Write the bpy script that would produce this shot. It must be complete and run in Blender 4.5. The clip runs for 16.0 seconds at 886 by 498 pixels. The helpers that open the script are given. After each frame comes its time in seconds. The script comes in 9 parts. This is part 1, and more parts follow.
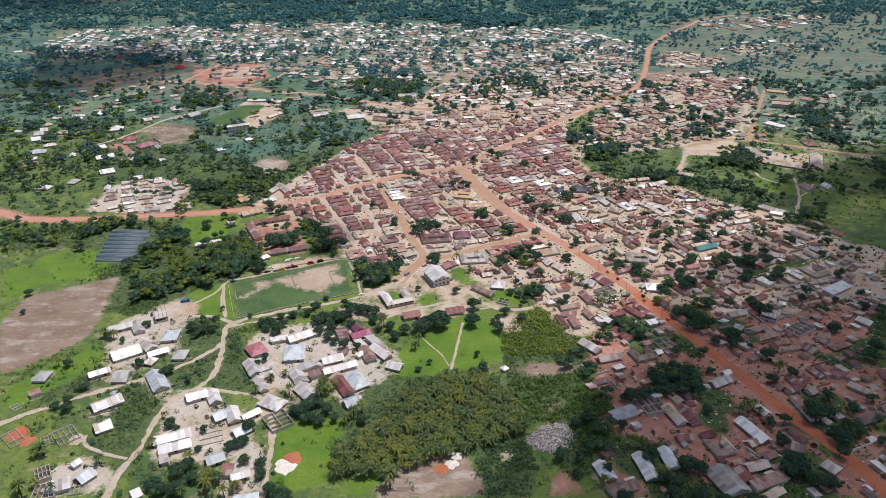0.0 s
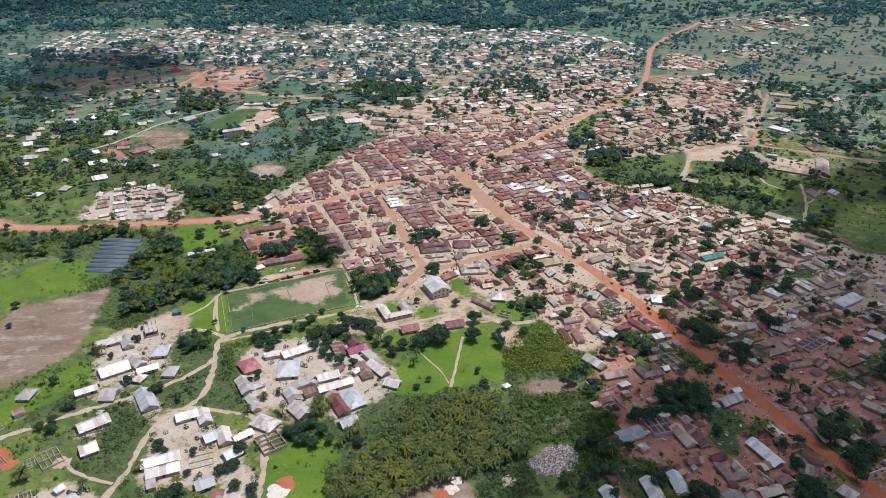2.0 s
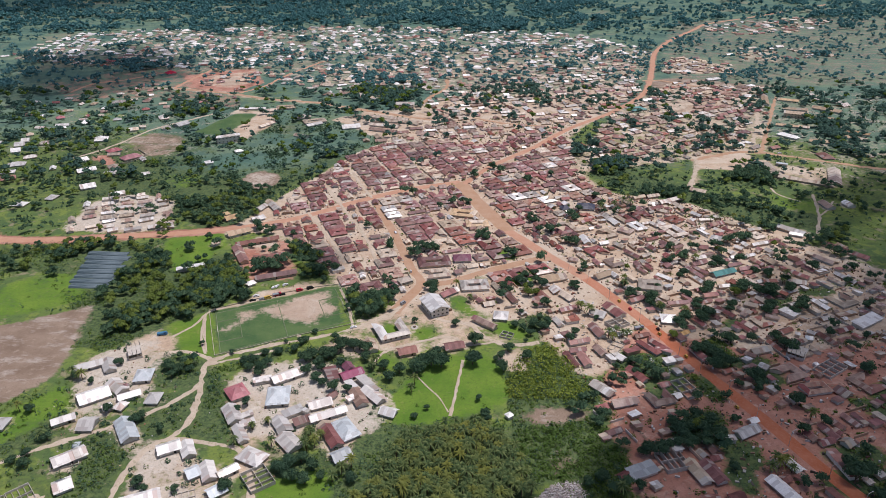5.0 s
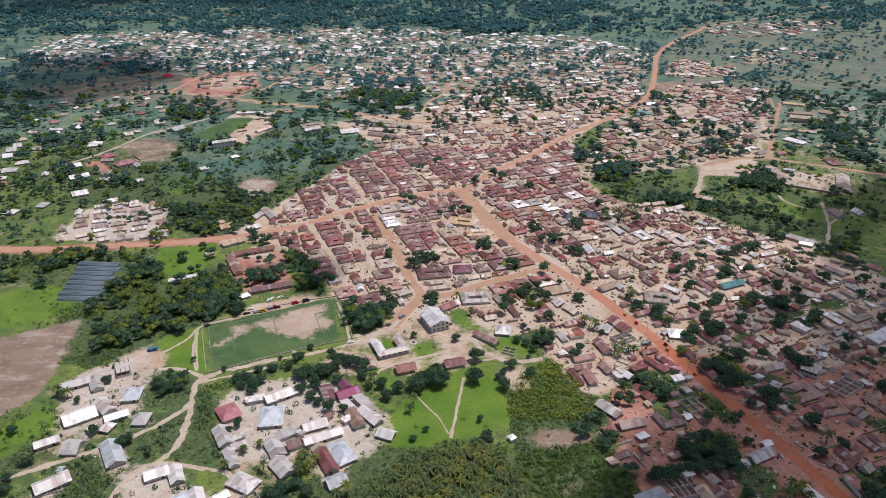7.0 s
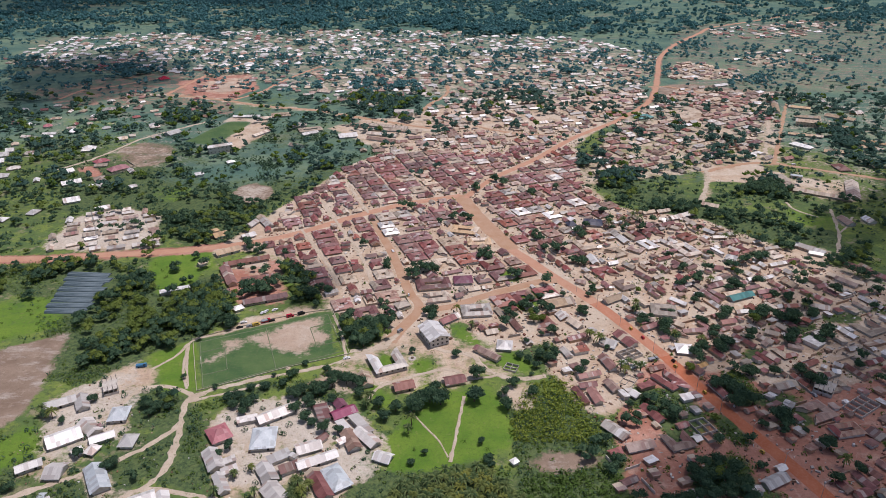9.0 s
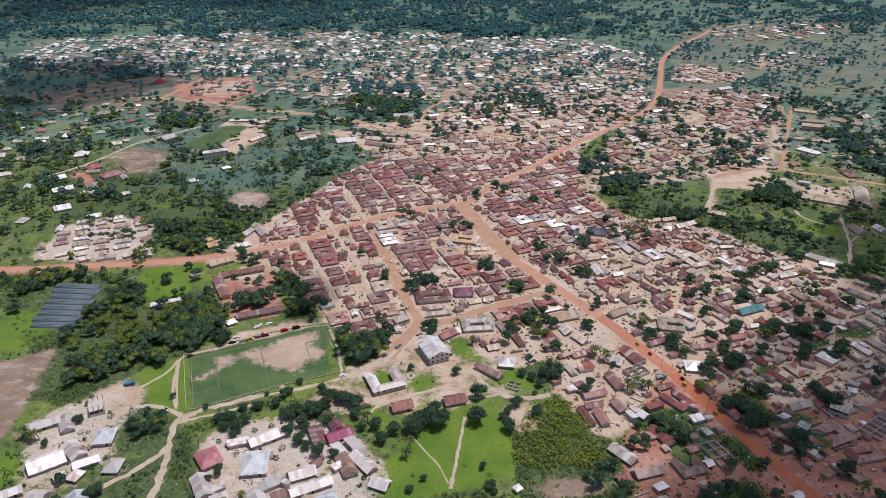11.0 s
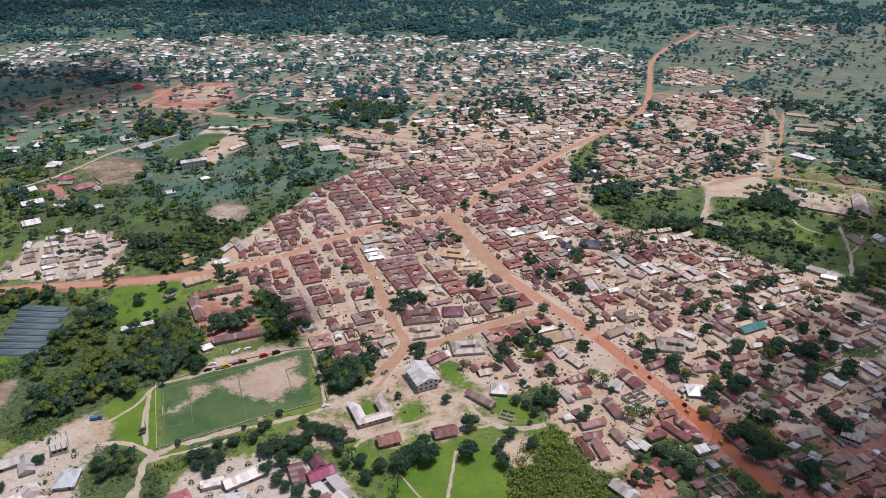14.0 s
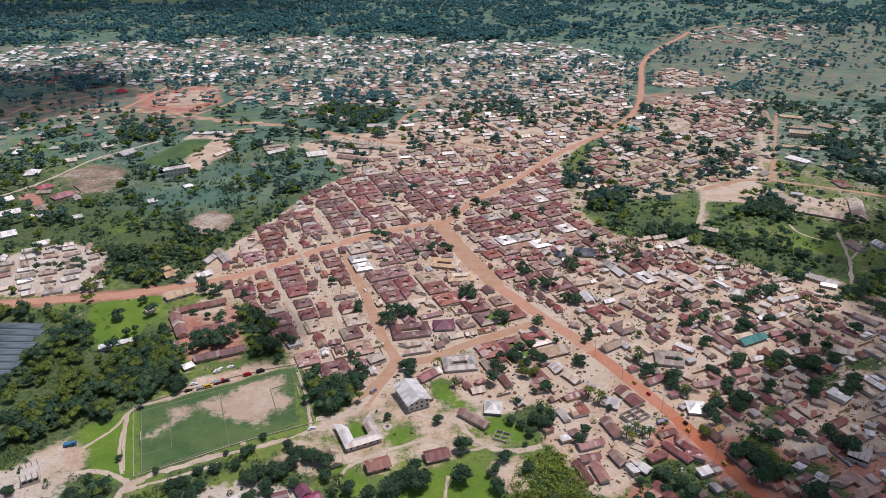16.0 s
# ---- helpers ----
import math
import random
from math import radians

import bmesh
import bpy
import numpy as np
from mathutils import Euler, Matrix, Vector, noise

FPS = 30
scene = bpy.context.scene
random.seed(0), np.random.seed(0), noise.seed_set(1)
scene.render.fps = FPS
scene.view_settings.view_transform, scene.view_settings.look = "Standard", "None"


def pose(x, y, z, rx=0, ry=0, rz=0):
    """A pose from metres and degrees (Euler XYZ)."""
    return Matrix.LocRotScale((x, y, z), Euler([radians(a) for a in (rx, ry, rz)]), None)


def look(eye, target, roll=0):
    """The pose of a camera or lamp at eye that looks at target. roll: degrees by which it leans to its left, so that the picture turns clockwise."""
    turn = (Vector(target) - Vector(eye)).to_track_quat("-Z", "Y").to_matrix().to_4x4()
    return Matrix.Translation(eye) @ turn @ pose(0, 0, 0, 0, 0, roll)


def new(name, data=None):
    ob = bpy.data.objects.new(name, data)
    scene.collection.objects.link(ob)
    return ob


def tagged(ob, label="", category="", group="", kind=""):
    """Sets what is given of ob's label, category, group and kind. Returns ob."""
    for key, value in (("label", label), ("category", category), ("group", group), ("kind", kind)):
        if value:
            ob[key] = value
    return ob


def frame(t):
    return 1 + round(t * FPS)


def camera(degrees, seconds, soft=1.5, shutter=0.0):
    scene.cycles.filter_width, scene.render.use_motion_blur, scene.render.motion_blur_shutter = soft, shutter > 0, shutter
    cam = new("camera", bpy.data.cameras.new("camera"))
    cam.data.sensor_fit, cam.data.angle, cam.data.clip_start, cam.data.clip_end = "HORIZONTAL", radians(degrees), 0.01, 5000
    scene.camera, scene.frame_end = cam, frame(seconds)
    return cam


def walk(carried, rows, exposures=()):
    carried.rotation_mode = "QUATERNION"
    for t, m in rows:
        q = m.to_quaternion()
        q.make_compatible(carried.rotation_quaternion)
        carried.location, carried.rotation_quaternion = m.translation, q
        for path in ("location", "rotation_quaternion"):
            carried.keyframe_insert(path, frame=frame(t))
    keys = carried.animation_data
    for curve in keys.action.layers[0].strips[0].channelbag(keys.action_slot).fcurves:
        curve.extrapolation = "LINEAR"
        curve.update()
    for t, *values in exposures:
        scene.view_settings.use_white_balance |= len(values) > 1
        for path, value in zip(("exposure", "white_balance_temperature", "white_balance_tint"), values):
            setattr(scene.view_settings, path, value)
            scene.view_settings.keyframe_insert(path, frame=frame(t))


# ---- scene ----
cam = camera(64.9, 16.0, soft=0.65)
EXPOSURE = -0.38
PATH = [
    (0, (-0.475, -10.124, 220.416), (-0.454, -8.325, 219.542), -0.4),
    (0.5, (-0.451, -6.604, 220.424), (-0.43, -4.805, 219.55), -0.4),
    (1, (-0.413, -3.045, 220.436), (-0.391, -1.246, 219.563), -0.4),
    (1.5, (-0.351, 0.576, 220.454), (-0.328, 2.375, 219.581), -0.4),
    (2, (-0.287, 4.266, 220.468), (-0.264, 6.066, 219.596), -0.4),
    (2.5, (-0.203, 8.002, 220.472), (-0.18, 9.802, 219.6), -0.4),
    (3, (-0.102, 11.779, 220.477), (-0.078, 13.579, 219.605), -0.4),
    (3.5, (0.006, 15.572, 220.474), (0.029, 17.372, 219.603), -0.4),
    (4, (0.117, 19.371, 220.474), (0.14, 21.171, 219.603), -0.3),
    (6.5, (0.635, 38.49, 220.414), (0.659, 40.29, 219.544), -0.3),
    (7, (0.694, 42.266, 220.423), (0.717, 44.068, 219.554), -0.3),
    (7.5, (0.78, 46.032, 220.437), (0.803, 47.834, 219.568), -0.3),
    (8, (0.917, 49.814, 220.452), (0.94, 51.615, 219.584), -0.3),
    (8.5, (1.109, 53.673, 220.457), (1.132, 55.475, 219.589), -0.3),
    (9, (1.283, 57.568, 220.451), (1.305, 59.37, 219.583), -0.3),
    (11.5, (1.639, 77.2, 220.333), (1.661, 79.003, 219.467), -0.3),
    (12, (1.681, 81.137, 220.323), (1.704, 82.94, 219.457), -0.3),
    (12.5, (1.704, 85.096, 220.305), (1.73, 86.898, 219.439), -0.3),
    (13, (1.72, 88.987, 220.292), (1.753, 90.789, 219.426), -0.3),
    (13.5, (1.716, 92.84, 220.278), (1.761, 94.643, 219.413), -0.3),
    (14, (1.763, 96.745, 220.259), (1.821, 98.547, 219.395), -0.3),
    (14.5, (1.928, 100.684, 220.239), (1.998, 102.486, 219.375), -0.3),
    (15, (2.201, 104.614, 220.219), (2.28, 106.416, 219.354), -0.3),
    (15.5, (2.474, 108.538, 220.202), (2.557, 110.34, 219.337), -0.4),
    (16, (2.743, 112.438, 220.196), (2.827, 114.24, 219.332), -0.4),
]
walk(cam, [(t, look(eye, target, roll)) for t, eye, target, roll in PATH], exposures=((0.0, EXPOSURE + 0.08, 6350, 15), (8.0, EXPOSURE - 0.03, 6350, 19), (16.0, EXPOSURE - 0.06, 6350, 20)))

# ---- light ----
SUN_UP, SUN_FROM = 74.0, -70.0          # elevation; bearing from the y axis towards minus x, in degrees
world = bpy.data.worlds.new("sky")
scene.world = world
world.use_nodes = True
wn = world.node_tree.nodes
sky = wn.new("ShaderNodeTexSky")
sky.sky_type, sky.sun_disc = "NISHITA", False
sky.air_density, sky.dust_density, sky.ozone_density = 1.0, 2.0, 1.2
sky.sun_elevation, sky.sun_rotation = radians(SUN_UP), radians(-SUN_FROM)
wn["Background"].inputs["Strength"].default_value = 0.11
world.node_tree.links.new(sky.outputs["Color"], wn["Background"].inputs["Color"])
TO_SUN = Vector((-math.sin(radians(SUN_FROM)) * math.cos(radians(SUN_UP)), math.cos(radians(SUN_FROM)) * math.cos(radians(SUN_UP)), math.sin(radians(SUN_UP))))
sun = new("sun", bpy.data.lights.new("sun", "SUN"))
sun.data.energy, sun.data.angle, sun.data.color = 4.2, radians(0.53), (1.0, 0.965, 0.92)
sun.matrix_world = look((0, 0, 2500), Vector((0, 0, 2500)) - TO_SUN)


# ---- materials ----
class Nodes:
    """A short way to wire a node material."""

    def __init__(self, name):
        self.mat = bpy.data.materials.new(name)
        self.mat.use_nodes = True
        self.t = self.mat.node_tree
        self.bsdf = self.t.nodes["Principled BSDF"]

    def add(self, kind, **values):
        n = self.t.nodes.new(kind)
        for key, value in values.items():
            n.inputs[key.replace("_", " ")].default_value = value
        return n

    def link(self, a, b):
        self.t.links.new(a, b)

    def set(self, socket, value):
        if isinstance(value, bpy.types.NodeSocket):
            self.link(value, socket)
        else:
            socket.default_value = value

    def coords(self, kind="Object"):
        return self.t.nodes.new("ShaderNodeTexCoord").outputs[kind]

    def noise(self, vector, scale, detail=3.0, rough=0.55):
        n = self.add("ShaderNodeTexNoise", Scale=scale, Detail=detail, Roughness=rough)
        self.link(vector, n.inputs["Vector"])
        return n.outputs["Fac"]

    def ramp(self, fac, low, high):
        n = self.t.nodes.new("ShaderNodeMapRange")
        n.clamp = True
        self.link(fac, n.inputs[0])
        n.inputs[1].default_value, n.inputs[2].default_value = low, high
        return n.outputs[0]

    def math(self, op, a, b):
        n = self.t.nodes.new("ShaderNodeMath")
        n.operation = op
        self.set(n.inputs[0], a), self.set(n.inputs[1], b)
        return n.outputs[0]

    def mix(self, fac, a, b):
        n = self.t.nodes.new("ShaderNodeMix")
        n.data_type = "RGBA"
        self.set(n.inputs[0], fac), self.set(n.inputs[6], a), self.set(n.inputs[7], b)
        return n.outputs[2]

    def scaled(self, vector, x, y, z):
        n = self.t.nodes.new("ShaderNodeMapping")
        n.inputs["Scale"].default_value = (x, y, z)
        self.link(vector, n.inputs["Vector"])
        return n.outputs[0]

    def bump(self, height, strength, distance):
        n = self.add("ShaderNodeBump", Strength=strength, Distance=distance)
        self.link(height, n.inputs["Height"])
        self.link(n.outputs[0], self.bsdf.inputs["Normal"])

    def done(self, colour, rough=0.8, metal=0.0, spec=0.3):
        self.set(self.bsdf.inputs["Base Color"], colour)
        self.set(self.bsdf.inputs["Roughness"], rough)
        self.set(self.bsdf.inputs["Metallic"], metal)
        self.bsdf.inputs["Specular IOR Level"].default_value = spec
        return self.mat


def rgb(r, g, b):
    return (r, g, b, 1.0)


def tin(name, base, other, patch, odd=0.12, rough=0.55, metal=0.0):
    """Corrugated roof sheets: two tones in stains that run down the slope, single sheets of another age, and a tone of its own for each roof."""
    n = Nodes(name)
    c = n.coords()
    island = n.t.nodes.new("ShaderNodeNewGeometry").outputs["Random Per Island"]
    own = n.math("FRACT", n.math("ADD", n.t.nodes.new("ShaderNodeObjectInfo").outputs["Random"], island), 0.0)
    cell = n.t.nodes.new("ShaderNodeVectorMath")
    cell.operation = "FLOOR"
    n.link(n.scaled(c, 0.55, 0.3, 0.0), cell.inputs[0])
    tile = n.t.nodes.new("ShaderNodeTexWhiteNoise")
    tile.noise_dimensions = "4D"
    n.link(cell.outputs[0], tile.inputs["Vector"]), n.link(own, tile.inputs["W"])
    sheet = tile.outputs["Value"]
    stain = n.noise(n.scaled(c, 0.5, 0.22, 0.5), 1.0, 4.0)
    fine = n.noise(c, 2.2, 3.0, 0.7)
    f = n.ramp(n.math("ADD", n.math("MULTIPLY", stain, 0.8), n.math("MULTIPLY", sheet, 0.25)), 0.3, 0.75)
    col = n.mix(f, base, other)
    col = n.mix(n.math("MULTIPLY", n.ramp(sheet, 1.0 - 1.3 * odd, 1.0 - 1.3 * odd + 0.01), 0.7), col, patch)
    worn = n.math("MULTIPLY", n.ramp(n.math("FRACT", n.math("MULTIPLY", sheet, 13.7), 0.0), 0.72, 0.74), 0.45)
    col = n.mix(worn, col, rgb(base[0] * 0.55, base[1] * 0.5, base[2] * 0.5))
    col = n.mix(n.math("MULTIPLY", n.ramp(fine, 0.5, 0.85), 0.5), col, rgb(base[0] * 0.45, base[1] * 0.42, base[2] * 0.42))
    hsv = n.add("ShaderNodeHueSaturation")
    n.link(col, hsv.inputs["Color"])
    n.link(n.math("ADD", n.math("MULTIPLY", own, 0.7), 0.65), hsv.inputs["Value"])
    n.link(n.math("ADD", n.math("MULTIPLY", n.math("FRACT", n.math("MULTIPLY", own, 7.3), 0.0), 0.4), 0.75), hsv.inputs["Saturation"])
    wave = n.add("ShaderNodeTexWave", Scale=1.6, Distortion=0.3)
    n.link(c, wave.inputs["Vector"])
    n.bump(wave.outputs["Fac"], 0.25, 0.02)
    return n.done(hsv.outputs["Color"], rough, metal)


def plaster(name, base, dirt):
    n = Nodes(name)
    c = n.coords()
    own = n.t.nodes.new("ShaderNodeObjectInfo").outputs["Random"]
    col = n.mix(n.ramp(n.noise(c, 0.7, 4.0), 0.4, 0.75), base, dirt)
    hsv = n.add("ShaderNodeHueSaturation")
    n.link(col, hsv.inputs["Color"])
    n.link(n.math("ADD", n.math("MULTIPLY", own, 0.4), 0.75), hsv.inputs["Value"])
    n.bump(n.noise(c, 6.0, 3.0), 0.2, 0.02)
    return n.done(hsv.outputs["Color"], 0.9)


def plain(name, colour, rough=0.7, metal=0.0):
    n = Nodes(name)
    c = n.coords()
    col = n.mix(n.ramp(n.noise(c, 1.5, 3.0), 0.35, 0.7), colour, rgb(colour[0] * 0.75, colour[1] * 0.75, colour[2] * 0.75))
    return n.done(col, rough, metal)


def leaves(name, a, b, c3, scale=0.05):
    """Leaf clumps: each clump its own green, each plant its own cast, patches across a wood."""
    n = Nodes(name)
    isl = n.t.nodes.new("ShaderNodeNewGeometry").outputs["Random Per Island"]
    own = n.t.nodes.new("ShaderNodeObjectInfo").outputs["Random"]
    pos = n.t.nodes.new("ShaderNodeNewGeometry").outputs["Position"]
    col = n.mix(isl, a, b)
    wide = n.math("ADD", n.math("MULTIPLY", n.noise(pos, scale, 3.0), 0.6), n.math("MULTIPLY", own, 0.4))
    col = n.mix(n.ramp(wide, 0.45, 0.75), col, c3)
    n.done(col, 0.75, 0.0, 0.12)
    through_leaf, mixed = n.t.nodes.new("ShaderNodeBsdfTranslucent"), n.t.nodes.new("ShaderNodeMixShader")
    n.link(col, through_leaf.inputs["Color"])
    mixed.inputs[0].default_value = 0.38
    n.link(n.bsdf.outputs[0], mixed.inputs[1]), n.link(through_leaf.outputs[0], mixed.inputs[2])
    n.link(mixed.outputs[0], n.t.nodes["Material Output"].inputs["Surface"])
    return n.mat


def earth(name, a, b, c3, scale=0.12, weeds=0.0):
    """Bare road earth in three tones, with wheel ruts' grain and pebbles."""
    n = Nodes(name)
    pos = n.t.nodes.new("ShaderNodeNewGeometry").outputs["Position"]
    col = n.mix(n.ramp(n.noise(pos, scale, 4.0), 0.35, 0.68), a, b)
    col = n.mix(n.math("MULTIPLY", n.ramp(n.noise(pos, 0.8, 4.0, 0.7), 0.48, 0.75), 0.6), col, c3)
    if weeds:
        col = n.mix(n.math("MULTIPLY", n.ramp(n.noise(pos, 0.5, 5.0, 0.75), 0.56, 0.66), weeds), col, rgb(0.13, 0.15, 0.06))
    n.bump(n.noise(pos, 1.5, 4.0), 0.3, 0.06)
    return n.done(col, 0.95)


ROOF = {
    "maroon": tin("rusted_maroon_tin", rgb(0.18, 0.064, 0.060), rgb(0.30, 0.13, 0.12), rgb(0.42, 0.36, 0.33), 0.08),
    "red": tin("red_brown_tin", rgb(0.22, 0.083, 0.062), rgb(0.31, 0.145, 0.115), rgb(0.40, 0.33, 0.30), 0.10),
    "brown": tin("dull_brown_tin", rgb(0.27, 0.165, 0.125), rgb(0.40, 0.29, 0.23), rgb(0.20, 0.08, 0.06), 0.14),
    "tan": tin("faded_tan_tin", rgb(0.46, 0.36, 0.26), rgb(0.57, 0.48, 0.38), rgb(0.26, 0.13, 0.09), 0.10),
    "ochre": tin("ochre_tin", rgb(0.42, 0.26, 0.12), rgb(0.50, 0.35, 0.20), rgb(0.30, 0.15, 0.09), 0.05),
    "grey": tin("weathered_grey_tin", rgb(0.44, 0.40, 0.355), rgb(0.58, 0.54, 0.49), rgb(0.30, 0.18, 0.14), 0.12, 0.5, 0.1),
    "white": tin("bright_new_tin", rgb(0.64, 0.615, 0.58), rgb(0.75, 0.73, 0.70), rgb(0.50, 0.44, 0.39), 0.06, 0.4, 0.1),
    "pale": tin("pale_weathered_tin", rgb(0.60, 0.56, 0.52), rgb(0.72, 0.69, 0.65), rgb(0.40, 0.27, 0.22), 0.10, 0.5, 0.05),
    "blue": tin("pale_blue_tin", rgb(0.44, 0.49, 0.51), rgb(0.58, 0.61, 0.62), rgb(0.5, 0.5, 0.5), 0.08, 0.45),
    "crimson": tin("crimson_painted_tin", rgb(0.31, 0.085, 0.10), rgb(0.39, 0.15, 0.16), rgb(0.38, 0.2, 0.2), 0.05),
    "magenta": tin("magenta_painted_tin", rgb(0.20, 0.048, 0.09), rgb(0.27, 0.088, 0.135), rgb(0.30, 0.18, 0.22), 0.06),
    "teal": tin("teal_painted_tin", rgb(0.04, 0.20, 0.19), rgb(0.07, 0.26, 0.24), rgb(0.1, 0.3, 0.3), 0.05),
    "navy": tin("navy_painted_tin", rgb(0.03, 0.035, 0.07), rgb(0.05, 0.055, 0.09), rgb(0.1, 0.1, 0.13), 0.05),
    "scarlet": tin("scarlet_painted_tin", rgb(0.45, 0.03, 0.06), rgb(0.5, 0.06, 0.09), rgb(0.4, 0.1, 0.1), 0.05),
}
WALL = {
    "tan": plaster("tan_plaster", rgb(0.66, 0.53, 0.41), rgb(0.54, 0.40, 0.30)),
    "white": plaster("limewashed_plaster", rgb(0.70, 0.66, 0.60), rgb(0.55, 0.48, 0.41)),
    "block": plaster("grey_block", rgb(0.45, 0.41, 0.36), rgb(0.33, 0.29, 0.25)),
    "ochre": plaster("ochre_plaster", rgb(0.50, 0.33, 0.16), rgb(0.38, 0.24, 0.13)),
    "mud": plaster("mud_plaster", rgb(0.52, 0.35, 0.24), rgb(0.40, 0.26, 0.18)),
}
LATERITE = earth("laterite_road", rgb(0.38, 0.112, 0.052), rgb(0.44, 0.155, 0.082), rgb(0.47, 0.220, 0.135))
LANE = earth("sandy_lane", rgb(0.43, 0.345, 0.26), rgb(0.53, 0.445, 0.35), rgb(0.36, 0.27, 0.19), 0.12, 0.75)
CLAY = earth("orange_clay_road", rgb(0.43, 0.220, 0.140), rgb(0.48, 0.275, 0.185), rgb(0.51, 0.350, 0.260))
RED_CLAY = earth("red_clay_road", rgb(0.405, 0.165, 0.095), rgb(0.46, 0.215, 0.135), rgb(0.49, 0.285, 0.200))
STREET = earth("reddish_street", rgb(0.38, 0.22, 0.13), rgb(0.43, 0.28, 0.19), rgb(0.48, 0.34, 0.24))
BROAD = leaves("broad_leaves", rgb(0.040, 0.090, 0.056), rgb(0.112, 0.186, 0.096), rgb(0.064, 0.122, 0.074))
LIME = leaves("light_leaves", rgb(0.105, 0.165, 0.038), rgb(0.275, 0.325, 0.072), rgb(0.160, 0.220, 0.054))
RANK = leaves("rank_growth_leaves", rgb(0.120, 0.185, 0.032), rgb(0.300, 0.350, 0.062), rgb(0.155, 0.225, 0.044), 0.04)
PALM = leaves("palm_fronds", rgb(0.060, 0.110, 0.046), rgb(0.205, 0.255, 0.098), rgb(0.240, 0.255, 0.060), 0.03)
SCRUB = leaves("scrub_leaves", rgb(0.062, 0.125, 0.024), rgb(0.185, 0.252, 0.050), rgb(0.095, 0.162, 0.038), 0.02)
# leaves of farther trees: haze is put into the colour, bluer with distance
MIDDLE = leaves("hazed_green_leaves", rgb(0.049, 0.116, 0.096), rgb(0.124, 0.214, 0.148), rgb(0.076, 0.147, 0.118), 0.012)
WOOD_FAR = leaves("hazed_blue_leaves", rgb(0.068, 0.185, 0.190), rgb(0.125, 0.260, 0.258), rgb(0.078, 0.205, 0.208), 0.006)
BARK = plain("bark", rgb(0.13, 0.09, 0.06), 0.95)
DARK = plain("dark_opening", rgb(0.03, 0.028, 0.027), 0.4)


def ground_material():
    """Grass, scrub, sand, laterite and worn fields, blended by the cover painted on the sheet, with ragged edges; far
    grass is tinted for haze.
    """
    n = Nodes("ground_cover")
    pos = n.t.nodes.new("ShaderNodeNewGeometry").outputs["Position"]
    wide, mid, fine, grit = n.noise(pos, 0.012, 4.0), n.noise(pos, 0.06, 4.0), n.noise(pos, 0.35, 4.0, 0.65), n.noise(pos, 1.6, 3.0, 0.7)
    edge = n.math("ADD", n.math("MULTIPLY", mid, 0.45), n.math("MULTIPLY", fine, 0.55))

    def cover(name):
        a = n.t.nodes.new("ShaderNodeAttribute")
        a.attribute_name = name
        return n.ramp(n.math("ADD", a.outputs["Fac"], n.math("MULTIPLY", n.math("SUBTRACT", edge, 0.5), 1.7)), 0.36, 0.62)

    tuft, leaf = n.noise(pos, 0.22, 5.0, 0.7), n.noise(pos, 0.55, 5.0, 0.75)
    grass = n.mix(n.ramp(wide, 0.42, 0.58), rgb(0.142, 0.202, 0.043), rgb(0.075, 0.132, 0.042))
    grass = n.mix(n.math("MULTIPLY", n.ramp(n.noise(pos, 0.09, 5.0, 0.65), 0.50, 0.58), 0.6), grass, rgb(0.198, 0.250, 0.050))
    grass = n.mix(n.math("MULTIPLY", n.ramp(tuft, 0.52, 0.60), 0.75), grass, rgb(0.062, 0.098, 0.037))
    grass = n.mix(n.math("MULTIPLY", n.ramp(leaf, 0.57, 0.64), 0.75), grass, rgb(0.034, 0.058, 0.024))
    grass = n.mix(n.math("MULTIPLY", n.ramp(n.noise(pos, 0.07, 5.0, 0.7), 0.57, 0.64), 0.7), grass, rgb(0.30, 0.245, 0.165))
    scrub = n.mix(n.ramp(leaf, 0.40, 0.62), rgb(0.030, 0.058, 0.025), rgb(0.105, 0.155, 0.053))
    scrub = n.mix(n.math("MULTIPLY", n.ramp(tuft, 0.50, 0.62), 0.6), scrub, rgb(0.13, 0.165, 0.056))
    lawn = n.mix(n.ramp(mid, 0.38, 0.66), rgb(0.088, 0.182, 0.018), rgb(0.145, 0.232, 0.028))
    lawn = n.mix(n.math("MULTIPLY", n.ramp(leaf, 0.5, 0.66), 0.55), lawn, rgb(0.06, 0.11, 0.02))
    lawn = n.mix(n.math("MULTIPLY", n.ramp(tuft, 0.60, 0.70), 0.5), lawn, rgb(0.27, 0.24, 0.10))
    turf = n.mix(n.ramp(mid, 0.4, 0.62), rgb(0.048, 0.108, 0.036), rgb(0.088, 0.148, 0.050))
    turf = n.mix(n.math("MULTIPLY", n.ramp(leaf, 0.52, 0.66), 0.4), turf, rgb(0.15, 0.165, 0.085))
    sand = n.mix(n.ramp(mid, 0.36, 0.66), rgb(0.458, 0.333, 0.234), rgb(0.588, 0.458, 0.337))
    sand = n.mix(n.math("MULTIPLY", n.ramp(fine, 0.5, 0.7), 0.5), sand, rgb(0.28, 0.205, 0.158))
    sand = n.mix(n.math("MULTIPLY", n.ramp(leaf, 0.57, 0.65), 0.66), sand, rgb(0.15, 0.125, 0.07))
    sand = n.mix(n.math("MULTIPLY", n.ramp(n.noise(pos, 0.03, 4.0, 0.6), 0.45, 0.6), 0.6), sand, rgb(0.52, 0.447, 0.357))
    sand = n.mix(n.math("MULTIPLY", n.ramp(n.noise(pos, 0.14, 5.0, 0.7), 0.57, 0.65), 0.55), sand, rgb(0.64, 0.577, 0.487))
